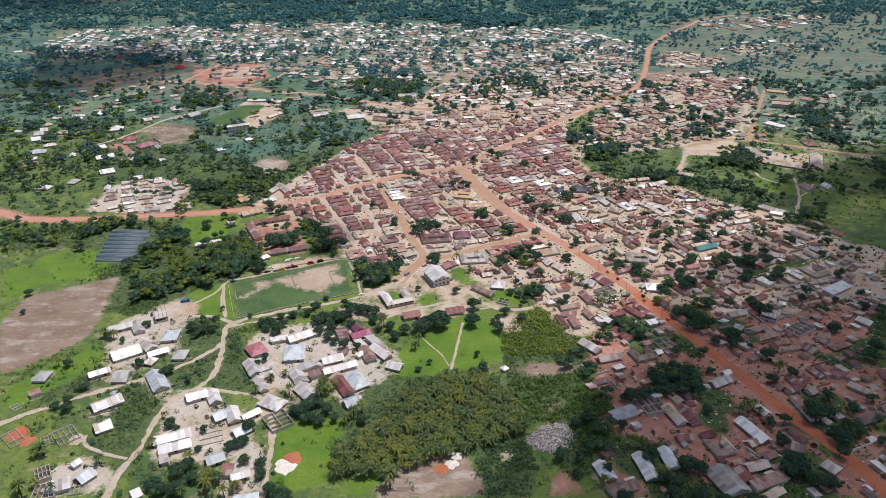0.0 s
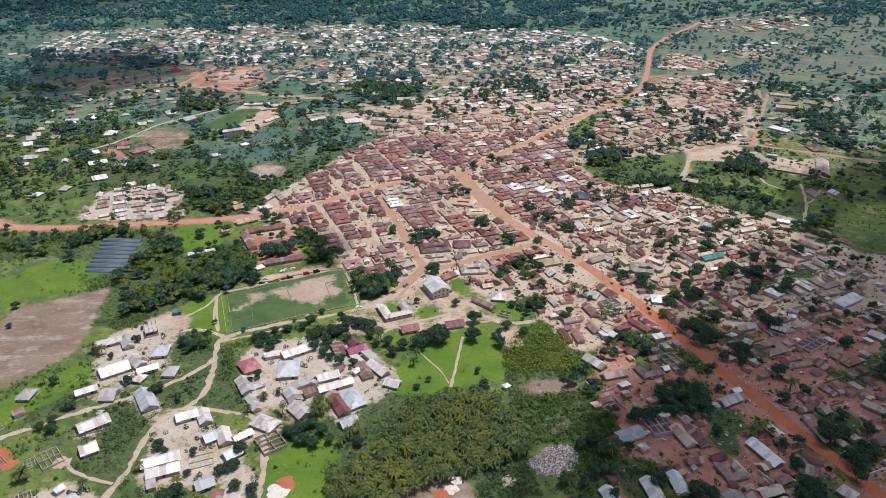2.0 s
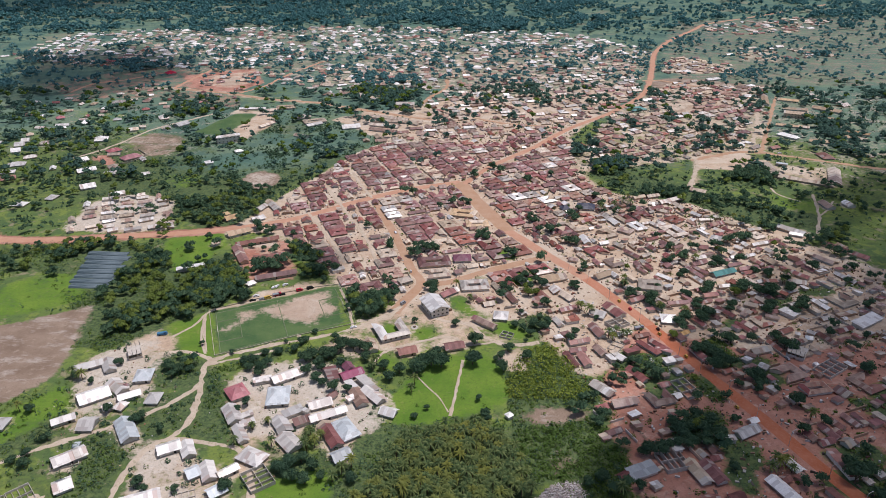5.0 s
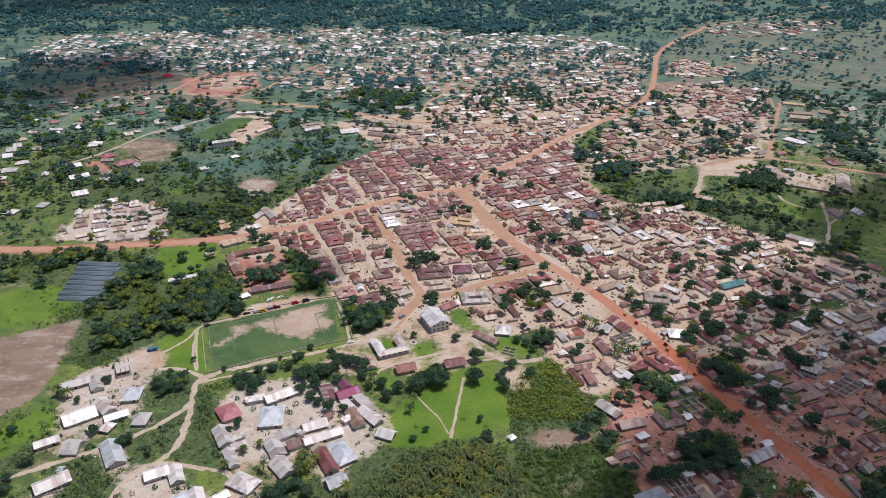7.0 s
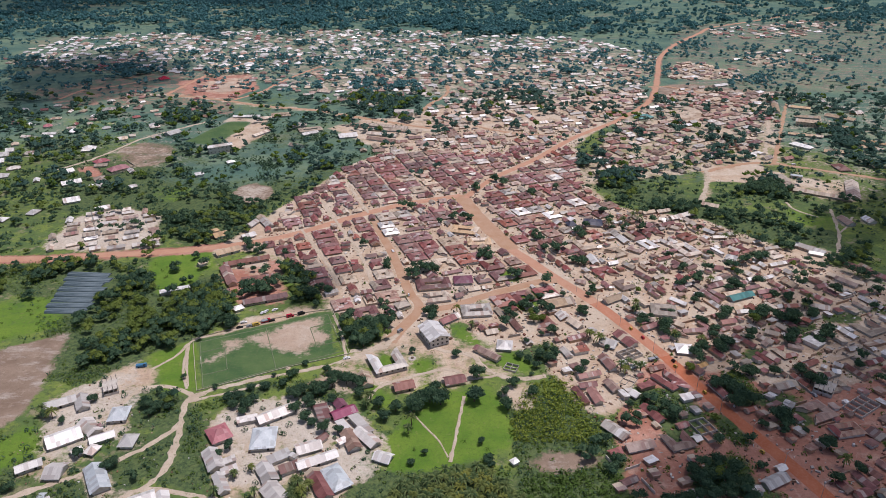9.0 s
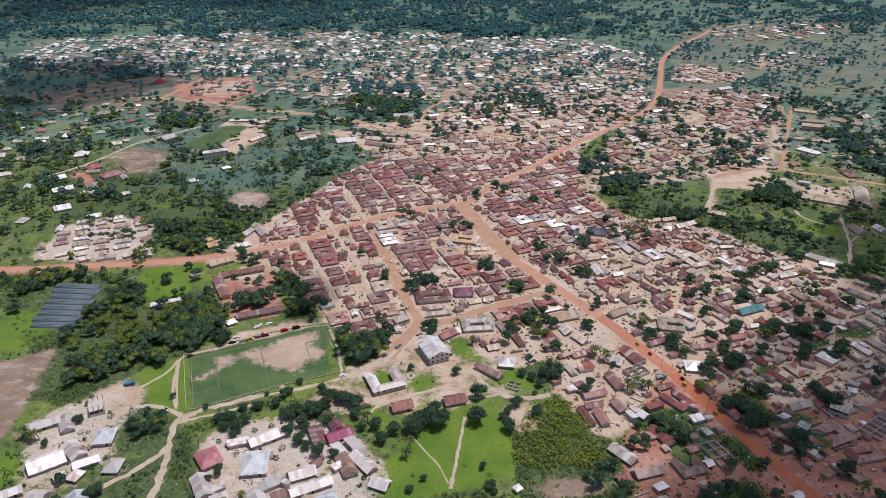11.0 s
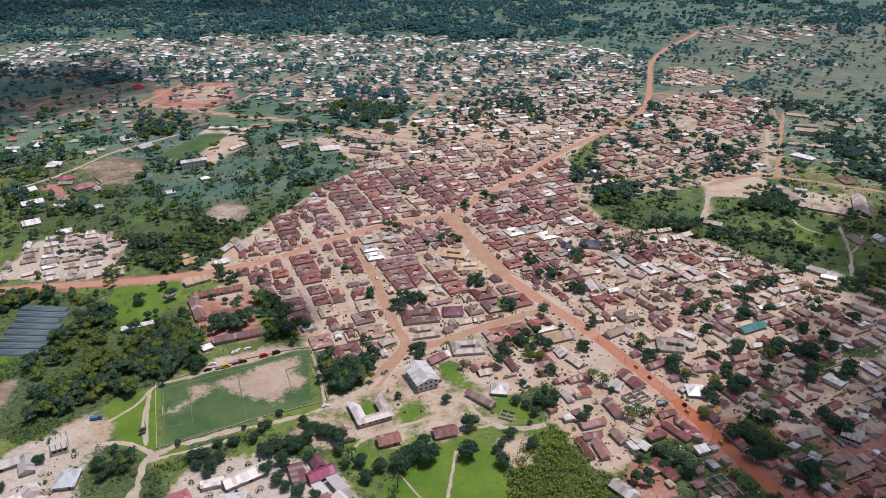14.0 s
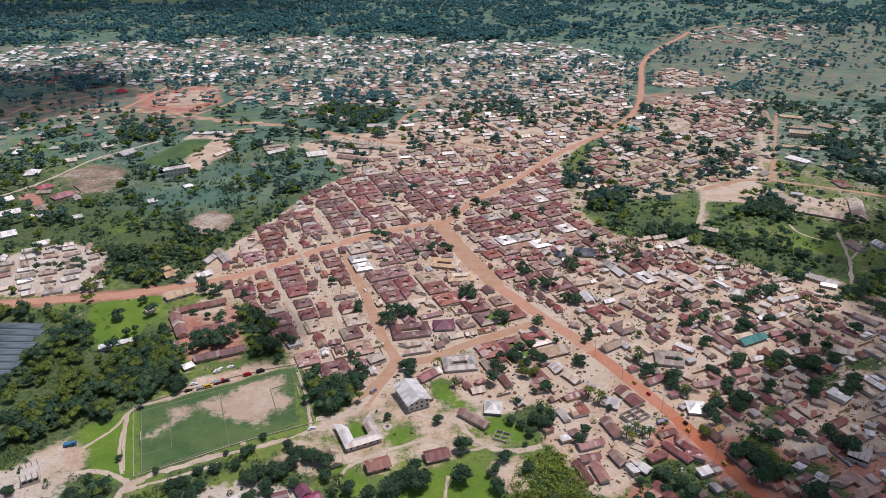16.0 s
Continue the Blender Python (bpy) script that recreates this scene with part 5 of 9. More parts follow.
house(-91.9, 296.8, 6.6, 2.9, 29, "pale", "white", "shed")
house(-89.7, 291.0, 6.6, 3.6, 28, "pale", "white", "shed")
house(-91.4, 283.6, 12.3, 4.6, 120, "pale", "white", "gable")
house(-82.3, 268.4, 12.3, 8.6, 151, "pale", "white", "hip")
house(-99.4, 259.5, 11.3, 6.3, 116, "pale", "white", "gable")
house(-90.8, 259.5, 8.9, 4.3, 40, "white", "white", "gable", windows=True)
house(-92.8, 248.3, 7.5, 6.2, 39, "blue", "white", "gable")
house(-92.5, 222.0, 6.7, 4.5, 91, "red", "white", "shed")
house(-86.0, 219.0, 7.7, 4.6, 22, "white", "white", "gable", windows=True)
house(-86.4, 212.9, 4.6, 4.4, 36, "brown", "white", "gable")
house(-80.2, 204.9, 10.2, 6.2, 14, "blue", "white", "gable")
house(-69.6, 299.1, 9.8, 4.5, 34, "white", "white", "shed")
house(-73.0, 289.4, 12.4, 6.8, 120, "pale", "white", "gable")
house(-63.9, 292.1, 8.1, 4.5, 27, "red", "white", "shed")
house(-67.4, 277.6, 12.0, 7.9, 129, "pale", "white", "gable")
house(-57.5, 305.6, 11.4, 7.0, 23, "pale", "white", "gable")
house(-52.3, 296.9, 18.2, 5.3, 26, "pale", "white", "gable", windows=True)
house(-63.2, 299.5, 3.2, 2.4, 151, "white", "white", "shed")
house(-49.2, 282.4, 18.3, 6.2, 119, "maroon", "white", "gable")
house(-42.6, 286.1, 15.1, 8.6, 123, "blue", "white", "hip")
house(-42.7, 268.6, 8.4, 7.0, 30, "blue", "white", "gable")
house(-44.2, 329.4, 12.0, 6.4, 31, "magenta", "white", "gable", windows=True)
house(-46.6, 336.0, 6.4, 5.4, 121, "magenta", "white", "gable")
house(-35.0, 320.6, 15.5, 4.8, 126, "pale", "white", "shed")
house(-43.6, 320.0, 7.0, 4.2, 126, "pale", "white", "shed")
house(-54.6, 329.9, 11.3, 6.3, 111, "maroon", "white", "shed")
house(-52.2, 311.5, 5.3, 3.4, 47, "red", "white", "gable")
house(-31.3, 311.6, 14.5, 6.2, 130, "pale", "white", "gable")
house(-38.7, 309.6, 13.4, 6.2, 115, "brown", "white", "gable")
house(-23.0, 298.3, 8.0, 6.2, 158, "white", "white", "gable")
house(-42.4, 308.5, 3.9, 2.9, 36, "pale", "white", "shed")
house(35.4, 294.3, 3.0, 2.8, 33, "white", "white", "hip")
house(-36.2, 356.0, 11.6, 7.0, 108, "tan", "white", "gable")
house(-15.7, 350.1, 10.3, 7.0, 17, "red", "tan", "gable", windows=True)
house(10.5, 354.9, 10.9, 7.0, 14, "maroon", "tan", "gable")
house(-19.8, 433.1, 8.5, 6.8, 27, "tan", "white", "hip")
house(-0.2, 460.1, 21.9, 14.2, 9, "maroon", "tan", "court")
house(1.8, 442.4, 16.8, 11.4, 12, "tan", "white", "open_court")
house(26.0, 425.5, 18.1, 13.3, 5, "grey", "white", "court")
house(9.0, 415.8, 13.4, 5.5, 39, "maroon", "white", "gable")
house(29.5, 378.8, 16.7, 4.7, 136, "brown", "tan", "gable", windows=True)
house(39.7, 386.7, 8.3, 9.3, 171, "white", "white", "hip")
house(19.5, 464.9, 12.1, 10.2, 3, "magenta", "white", "hip")
house(15.8, 444.2, 5.6, 4.7, 28, "red", "white", "gable")
house(78.1, 433.5, 17.5, 8.6, 19, "ochre", "tan", "gable")
house(83.7, 409.2, 10.4, 5.5, 122, "tan", "white", "gable")
house(98.7, 387.7, 9.2, 8.0, 148, "white", "white", "gable")
house(109.4, 391.5, 15.0, 7.4, 115, "maroon", "white", "gable")
house(81.3, 380.8, 8.5, 4.8, 14, "red", "white", "shed")
house(83.3, 384.6, 4.6, 2.6, 95, "red", "white", "gable")
house(94.1, 368.7, 13.2, 5.4, 106, "red", "white", "gable")
house(121.6, 353.0, 15.5, 10.4, 122, "maroon", "white", "open_court")
house(101.4, 341.0, 4.5, 4.7, 126, "white", "white", "gable")
house(106.0, 326.0, 13.2, 4.7, 117, "maroon", "white", "gable")
house(78.9, 349.2, 9.1, 4.0, 8, "maroon", "white", "gable")
house(81.0, 340.0, 11.6, 4.7, 101, "red", "white", "gable")
house(91.3, 348.2, 9.1, 4.7, 111, "brown", "white", "gable")
house(81.4, 357.8, 12.4, 4.0, 15, "red", "white", "gable")
house(139.3, 380.9, 8.9, 9.3, 171, "white", "white", "hip")
house(114.5, 438.6, 18.0, 6.0, 29, "ochre", "white", "gable")
house(119.8, 438.5, 9.0, 3.9, 110, "white", "white", "gable")
house(140.4, 423.2, 14.9, 13.3, 168, "tan", "white", "court")
house(128.7, 405.5, 16.0, 4.0, 26, "red", "white", "gable")
house(145.1, 344.3, 13.7, 4.7, 108, "maroon", "white", "gable")
house(139.6, 362.4, 9.9, 4.7, 115, "red", "white", "gable")
house(143.6, 365.0, 5.3, 3.1, 30, "ochre", "white", "gable")
house(194.0, 438.9, 17.8, 6.0, 22, "teal", "white", "gable")
house(214.2, 386.0, 9.4, 8.0, 125, "white", "white", "shed")
house(175.2, 331.4, 4.5, 4.0, 128, "white", "white", "gable")
house(126.3, 337.6, 5.9, 4.0, 17, "white", "white", "shed")
house(271.3, 505.5, 20.8, 6.7, 130, "white", "tan", "gable", windows=True)
house(125.1, 557.2, 14.0, 11.9, 169, "navy", "white", "hip")
house(107.4, 554.6, 6.8, 8.5, 13, "navy", "white", "hip")
house(23.8, 546.0, 20.3, 13.3, 164, "ochre", "tan", "court")
house(33.8, 524.4, 17.2, 11.4, 2, "ochre", "tan", "court")
house(-36.9, 556.6, 11.4, 10.6, 18, "white", "white", "court")
house(-32.6, 543.6, 11.4, 10.6, 18, "white", "white", "court")
house(-148.8, 512.3, 17.3, 7.8, 34, "ochre", "white", "gable", windows=True)
house(-162.0, 541.5, 10.4, 8.6, 36, "ochre", "white", "gable")
house(-140.3, 539.3, 10.3, 7.0, 42, "white", "white", "gable")
house(-142.5, 562.0, 11.3, 6.2, 69, "grey", "white", "gable")
house(-133.3, 566.2, 24.4, 6.2, 121, "grey", "white", "gable")
house(-138.0, 474.0, 28.0, 6.5, 116, "red", "tan", "gable", windows=True)
house(-131.0, 496.0, 31.0, 6.0, 22, "red", "tan", "gable", windows=True)
house(-117.5, 470.0, 20.0, 6.5, 14, "red", "tan", "gable", windows=True)
house(-106.5, 442.0, 27.0, 6.2, 20, "maroon", "tan", "gable", windows=True)
house(-97.5, 493.4, 15.0, 6.2, 120, "red", "white", "gable")
house(-166.8, 455.1, 19.5, 3.2, 23, "white", "white", "shed")
house(-120.8, 431.3, 5.6, 5.1, 37, "white", "white", "hip")
house(-65.6, 449.1, 8.3, 3.2, 26, "white", "white", "shed")
house(-134.0, 452.8, 3.8, 4.7, 34, "maroon", "white", "gable")
house(-161.4, 493.7, 6.5, 4.7, 54, "tan", "white", "gable")
house(90.1, 220.5, 15.8, 6.2, 99, "white", "block", "gable")
house(71.6, 218.2, 10.7, 6.2, 107, "blue", "white", "gable")
house(77.0, 208.5, 13.3, 6.2, 25, "brown", "white", "gable")
house(81.1, 211.8, 4.2, 2.6, 20, "grey", "white", "shed")
house(101.7, 225.4, 12.5, 5.5, 95, "blue", "white", "gable")
house(105.6, 232.9, 5.7, 3.0, 103, "brown", "white", "gable")
house(113.2, 239.2, 6.8, 4.7, 5, "red", "white", "gable")
house(120.3, 254.8, 13.3, 6.2, 107, "maroon", "white", "gable")
house(113.5, 255.0, 14.2, 5.6, 106, "tan", "white", "gable")
house(89.4, 256.1, 13.3, 6.4, 23, "blue", "white", "shed")
house(80.7, 253.3, 4.5, 3.5, 31, "maroon", "white", "gable")
house(146.4, 243.0, 17.0, 6.2, 111, "white", "block", "gable")
house(122.4, 211.4, 15.4, 11.7, 107, "grey", "white", "gable")
house(130.9, 215.3, 8.7, 5.3, 101, "maroon", "white", "gable")
house(138.5, 220.1, 10.5, 4.9, 16, "grey", "white", "gable")
house(140.0, 210.7, 17.1, 4.8, 21, "brown", "white", "shed")
house(141.8, 214.6, 3.8, 3.0, 26, "tan", "white", "gable")
house(127.4, 233.0, 11.6, 10.4, 105, "brown", "white", "open_court")
house(145.4, 280.6, 12.7, 5.5, 26, "white", "white", "gable")
house(108.0, 271.4, 7.6, 4.8, 114, "white", "white", "shed")
house(135.1, 275.6, 5.1, 4.0, 179, "grey", "white", "shed")
house(85.3, 314.3, 13.0, 6.2, 128, "grey", "white", "gable")
house(93.5, 303.4, 13.5, 5.5, 15, "brown", "white", "gable")
house(112.1, 306.7, 12.3, 11.4, 17, "brown", "white", "open_court")
house(160.8, 232.2, 8.1, 6.2, 152, "maroon", "white", "gable")
house(178.3, 258.6, 17.1, 4.8, 97, "red", "white", "shed")
house(170.4, 218.6, 6.3, 6.0, 124, "grey", "white", "hip")
house(187.5, 271.9, 4.5, 5.5, 29, "tan", "white", "gable")
house(214.2, 272.5, 12.1, 4.7, 129, "tan", "white", "gable")
house(205.8, 250.7, 13.1, 5.5, 17, "brown", "white", "gable")
house(193.3, 312.5, 14.0, 8.5, 10, "brown", "white", "court")
house(204.6, 344.6, 13.3, 8.5, 22, "tan", "white", "open_court")
house(175.5, 332.0, 3.8, 2.6, 139, "white", "white", "shed")
house(215.4, 386.1, 6.7, 4.1, 130, "white", "white", "gable")
house(251.7, 336.4, 8.0, 6.2, 126, "white", "white", "gable")
house(255.8, 375.6, 21.2, 7.2, 30, "white", "white", "shed")
house(271.6, 498.0, 9.2, 4.1, 149, "white", "white", "gable")
house(126.1, 347.2, 8.7, 3.1, 150, "maroon", "white", "shed")
house(95.5, 340.9, 5.6, 3.2, 114, "white", "white", "shed")


# known houses east of the main road
house(151.0, 532.2, 14.8, 10.8, 112, "maroon", "tan", "court")
house(156.7, 516.6, 14.4, 9.9, 113, "white", "tan", "court")
house(182.0, 507.2, 19.9, 13.5, 109, "tan", "tan", "court")
house(130.4, 503.9, 13.4, 11.7, 116, "tan", "tan", "open_court")
house(165.9, 537.0, 15.3, 13.5, 106, "maroon", "tan", "open_court")
house(189.7, 529.0, 11.5, 11.7, 124, "red", "tan", "court")
house(110.5, 516.8, 15.2, 11.7, 107, "tan", "tan", "open_court")
house(115.9, 472.9, 14.1, 13.5, 115, "maroon", "tan", "open_court")
house(111.8, 492.3, 12.8, 5.6, 98, "white", "tan", "gable")
house(140.6, 526.5, 14.0, 5.6, 108, "white", "tan", "gable")
house(140.2, 468.0, 13.3, 3.7, 122, "maroon", "tan", "gable")
house(149.0, 465.4, 7.7, 3.0, 34, "tan", "tan", "gable")
house(134.6, 482.8, 9.9, 4.3, 125, "tan", "tan", "gable")
house(124.3, 455.7, 11.8, 10.8, 116, "brown", "tan", "open_court")
house(156.8, 478.1, 9.8, 4.3, 116, "maroon", "tan", "gable")
house(177.0, 487.1, 9.5, 5.6, 105, "tan", "tan", "gable")
house(168.5, 483.2, 9.6, 4.9, 111, "maroon", "tan", "gable")
house(176.1, 478.8, 8.7, 3.1, 30, "red", "tan", "gable")
house(164.4, 463.0, 8.2, 4.9, 99, "maroon", "tan", "gable")
house(175.7, 466.7, 8.7, 4.9, 107, "maroon", "tan", "gable")
house(194.4, 478.0, 6.1, 5.6, 163, "maroon", "tan", "gable")
house(185.6, 461.2, 9.0, 4.3, 21, "grey", "tan", "gable")
house(160.2, 451.7, 9.3, 5.6, 104, "maroon", "tan", "gable")
house(139.8, 450.4, 8.8, 3.7, 99, "maroon", "tan", "gable")
house(145.8, 451.9, 10.9, 3.7, 108, "maroon", "tan", "gable")
house(210.1, 537.8, 9.2, 4.3, 124, "white", "tan", "gable")
house(218.2, 519.1, 13.5, 5.6, 22, "maroon", "tan", "gable")
house(216.9, 506.4, 8.3, 4.3, 125, "grey", "tan", "gable")
house(225.5, 508.3, 11.1, 9.0, 129, "maroon", "tan", "open_court")
house(222.9, 501.7, 6.0, 2.4, 23, "red", "tan", "gable")
house(208.9, 492.7, 7.1, 8.9, 148, "white", "tan", "hip")
house(199.6, 569.8, 26.1, 6.2, 26, "grey", "tan", "gable")
house(201.8, 556.3, 14.5, 4.9, 107, "tan", "tan", "gable")
house(181.1, 552.7, 13.8, 4.9, 23, "maroon", "tan", "gable")
house(181.0, 561.8, 4.5, 4.3, 162, "grey", "tan", "gable")
house(174.2, 577.2, 10.8, 4.9, 19, "tan", "tan", "gable")
house(186.6, 579.3, 11.5, 4.9, 18, "tan", "tan", "gable")
house(173.3, 521.6, 10.1, 9.9, 119, "grey", "tan", "open_court")
house(185.4, 545.8, 9.3, 4.3, 139, "tan", "tan", "gable")
house(118.9, 527.1, 9.2, 3.5, 29, "maroon", "tan", "gable")
house(146.1, 509.1, 10.5, 9.0, 139, "brown", "tan", "open_court")
house(233.0, 455.7, 11.6, 6.2, 111, "tan", "tan", "gable")
house(223.3, 453.3, 11.0, 3.7, 116, "maroon", "tan", "gable")
house(221.2, 463.1, 9.8, 3.1, 23, "grey", "tan", "gable")
house(239.7, 470.3, 6.8, 4.9, 120, "grey", "tan", "gable")
house(251.2, 457.9, 8.3, 4.9, 123, "red", "tan", "gable")
house(251.4, 450.7, 9.0, 3.7, 22, "maroon", "tan", "gable")
house(272.1, 460.1, 22.0, 4.3, 138, "tan", "tan", "gable")
house(243.5, 508.0, 11.1, 3.7, 14, "grey", "tan", "gable")
house(226.4, 481.1, 6.2, 3.7, 104, "grey", "tan", "gable")
house(236.9, 482.7, 12.8, 3.7, 17, "white", "tan", "gable")
house(246.6, 486.2, 6.6, 3.7, 18, "maroon", "tan", "gable")
house(219.7, 476.4, 5.8, 4.3, 130, "grey", "tan", "gable")
house(213.8, 527.7, 11.0, 3.7, 5, "grey", "tan", "gable")
house(224.5, 532.7, 6.8, 4.3, 5, "grey", "tan", "gable")
house(230.4, 521.4, 8.4, 4.9, 138, "tan", "tan", "gable")
house(112.5, 455.4, 7.7, 3.7, 107, "maroon", "tan", "gable")
house(115.0, 451.8, 2.9, 2.0, 13, "white", "tan", "gable")
house(97.1, 460.3, 6.3, 4.3, 152, "brown", "tan", "gable")
house(140.1, 443.2, 9.1, 2.0, 116, "maroon", "tan", "gable")
house(145.6, 447.6, 9.0, 2.0, 117, "maroon", "tan", "gable")
house(175.1, 439.0, 16.7, 3.4, 111, "maroon", "tan", "gable")
house(180.0, 442.3, 13.2, 3.1, 119, "maroon", "tan", "gable")
house(154.3, 380.3, 19.5, 3.4, 115, "maroon", "tan", "gable")
house(166.7, 384.7, 12.3, 3.4, 117, "maroon", "tan", "gable")
house(175.7, 388.1, 14.4, 3.4, 121, "maroon", "tan", "gable")
house(188.4, 389.2, 9.0, 3.7, 128, "tan", "tan", "gable")
house(174.4, 408.8, 9.4, 4.3, 12, "red", "tan", "gable")
house(195.1, 396.0, 7.1, 4.3, 149, "tan", "tan", "gable")
house(187.2, 419.9, 7.6, 3.7, 8, "white", "tan", "gable")
house(144.2, 407.1, 7.9, 4.3, 138, "tan", "tan", "gable")
house(151.0, 399.5, 13.9, 3.7, 6, "red", "tan", "gable")
house(152.8, 433.0, 11.0, 3.7, 132, "white", "tan", "gable")
house(147.6, 431.0, 5.4, 2.0, 120, "maroon", "tan", "gable")
house(204.6, 400.5, 10.3, 3.7, 119, "tan", "tan", "gable")
house(219.7, 412.3, 12.4, 3.7, 125, "red", "tan", "gable")
house(243.2, 434.5, 13.6, 4.3, 127, "maroon", "tan", "gable")
house(236.2, 425.0, 12.4, 5.6, 159, "grey", "tan", "gable")
house(220.5, 426.0, 10.5, 3.7, 5, "red", "tan", "gable")
house(213.2, 444.7, 14.4, 4.3, 13, "maroon", "tan", "gable")
house(233.1, 454.0, 5.8, 3.2, 124, "grey", "tan", "gable")
house(184.2, 371.7, 9.8, 3.7, 119, "maroon", "tan", "gable")
house(180.0, 347.0, 12.2, 4.9, 16, "tan", "tan", "gable")
house(172.4, 342.3, 5.5, 3.1, 144, "brown", "tan", "gable")
house(201.8, 381.2, 7.4, 3.1, 150, "brown", "tan", "gable")
house(208.1, 362.3, 2.3, 2.5, 141, "white", "tan", "gable")
house(216.6, 363.6, 4.2, 3.1, 131, "white", "tan", "gable")
house(212.3, 358.0, 3.8, 3.7, 162, "blue", "tan", "gable")
house(185.7, 325.7, 15.2, 12.6, 22, "brown", "tan", "open_court")
house(202.3, 344.1, 8.0, 5.9, 14, "tan", "tan", "open_court")


# the church, the school round a yard and the stand of the far playing field
hall = tagged(house(-0.0, 396.8, 18.1, 12.5, 114, "white", "white", "gable", 5.2, 2.2, windows=True, storeys=2, category="church"), "large white-roofed church hall with two rows of dark windows")
end_windows(hall, 8.45, (-4.2, -1.4, 1.4, 4.2), (1.6, 4.2))
school = tagged(house(-25.6, 371.8, 17.5, 19.0, 22, "grey", "white", "open_court", 3.0, 0.7, open_side=2, category="school"), "pale-roofed school of three wings round a green court")
end_windows(school, 8.3, (-7, -4.2, -1.4, 1.4, 4.2, 7), (1.6,))
for k in range(5):
    put("window", WINDOW, [c for c in school.children if c.name.startswith("wall")][0], pose(-6.4 + 3.2 * k, -9.07, 1.6))
paint("sand", rect(-25.6, 372.5, 8.4, 12, 22), 0)
paint("lawn", rect(-25.6, 372.5, 8.4, 12, 22), 1)
keep([(10, 415), (17, 413), (19, 404), (34, 396), (33, 388), (24, 394), (17, 393), (10, 400)])
tagged(house(-219.4, 752.2, 24.8, 9, 28, "white", "white", "gable", 7, 0.8, windows=True, storeys=2, category="stand building"), "white two-storey building beside a far playing field")


# unfinished houses
shell(-166.3, 351.6, 7.1, 9, 26, 1.5, 3, "two-storey concrete frame with no roof or walls yet", True)
shell(-181.9, 244.4, 4.7, 7, 34, 0.8, 3)
shell(-174.4, 247.5, 9.2, 12, 42, 1.2, 4)
shell(-198.3, 246.1, 12.0, 7, 139, 0.8, 3)
shell(-172.4, 222.0, 6.1, 9, 32, 2.2, 4)
shell(-166.4, 211.6, 9.2, 9, 13, 2.2, 4)
shell(-154.2, 215.0, 5.6, 9, 12, 1.0, 3)
shell(-77.1, 255.4, 13.2, 11, 125, 1.8, 4)
shell(-106.1, 244.8, 10.6, 8, 20, 0.7, 4)
shell(-165.1, 266.6, 11.5, 5, 21, 0.8, 4)
shell(104.7, 262.5, 11.4, 12, 14, 2.4, 4)
shell(127.8, 314.4, 15.1, 9, 110, 1.8, 3)
shell(107.5, 376.9, 8.5, 12, 119, 2.2, 3)
shell(101.6, 354.0, 6.6, 9, 143, 0.8, 2)
shell(41.3, 366.4, 7.0, 6, 154, 1.2, 2)
shell(199.0, 343.9, 9.0, 10, 140, 2.4, 4, "two-storey concrete frame with no roof or walls yet", True)
shell(209.9, 329.8, 16.6, 10, 32, 1.8, 4)
shell(-209.7, 269.6, 3.8, 5, 53, 0.4, 2)


# vehicles, lamps, heaps
def well_slab(x, y, r):
    """A round concrete well apron with a raised ring and a wooden lid."""
    ob = put("well", None, None, pose(x, y, 0))
    for name, r0, r1, z0, z1, m in (("apron", 0.0, r, 0.0, 0.16, CONCRETE), ("ring", 0.0, 0.36 * r, 0.162, 0.6, CONCRETE), ("lid", 0.0, 0.4 * r, 0.602, 0.66, BARK)):
        n = 24
        v = [(q * math.cos(6.2832 * i / n), q * math.sin(6.2832 * i / n), z) for q, z in ((r1, z0), (r1, z1 - 0.03), (r1 - 0.04, z1)) for i in range(n)] + [(0, 0, z1)]
        f = [(k * n + i, k * n + (i + 1) % n, (k + 1) * n + (i + 1) % n, (k + 1) * n + i) for k in range(2) for i in range(n)] + [(2 * n + i, 2 * n + (i + 1) % n, 3 * n) for i in range(n)]
        put(name, mesh(name, v, f, m), ob)
    return tagged(ob, "round pale concrete well slab with a covered ring", "well")


well_slab(-12.0, 377.0, 2.2)
car(-114.9, 410.4, 25, "black", "car")
car(-113.9, 416.1, 20, "white", "car")
car(-105.8, 413.2, 25, "yellow", "minibus")
car(-109.3, 412.0, 25, "grey", "car")
car(-100.6, 416.8, 23, "red", "truck")
car(-97.6, 417.6, 23, "black", "car")
car(-87.4, 422.5, 25, "red", "minibus")
car(-81.0, 425.2, 28, "black", "minibus")
car(-104.8, 427.1, 60, "white", "car")
car(-103.1, 428.5, 70, "white", "car")
car(-98.1, 430.3, 40, "white", "car")
car(-48.0, 377.3, 25, "white", "car")
car(-19.8, 404.4, 55, "grey", "minibus")
car(-158.2, 372.1, 10, "blue", "truck")
car(115.3, 403.8, 112, "yellow", "tricycle")
car(119.6, 394.0, 112, "red", "tricycle")
car(119.5, 372.2, 15, "grey", "truck")
car(130.0, 370.8, 112, "black", "tricycle")
car(137.3, 343.0, 112, "yellow", "tricycle")
car(-29.5, 512.0, 108, "white", "car")
car(129.5, 365.7, 112, "yellow", "tricycle")
car(147.9, 299.3, 112, "yellow", "tricycle")
car(170.5, 233.5, 112, "black", "tricycle")
car(179.8, 206.5, 112, "white", "minibus")
car(-16.1, 447.0, 100, "white", "tricycle")
car(182.3, 360.9, 150, "white", "truck")
car(347.6, 693.0, 10, "white", "minibus")
car(191.9, 340.2, 100, "grey", "car")
street_lamp(121.8, 380.3, 22)
street_lamp(128.2, 360.9, 22)
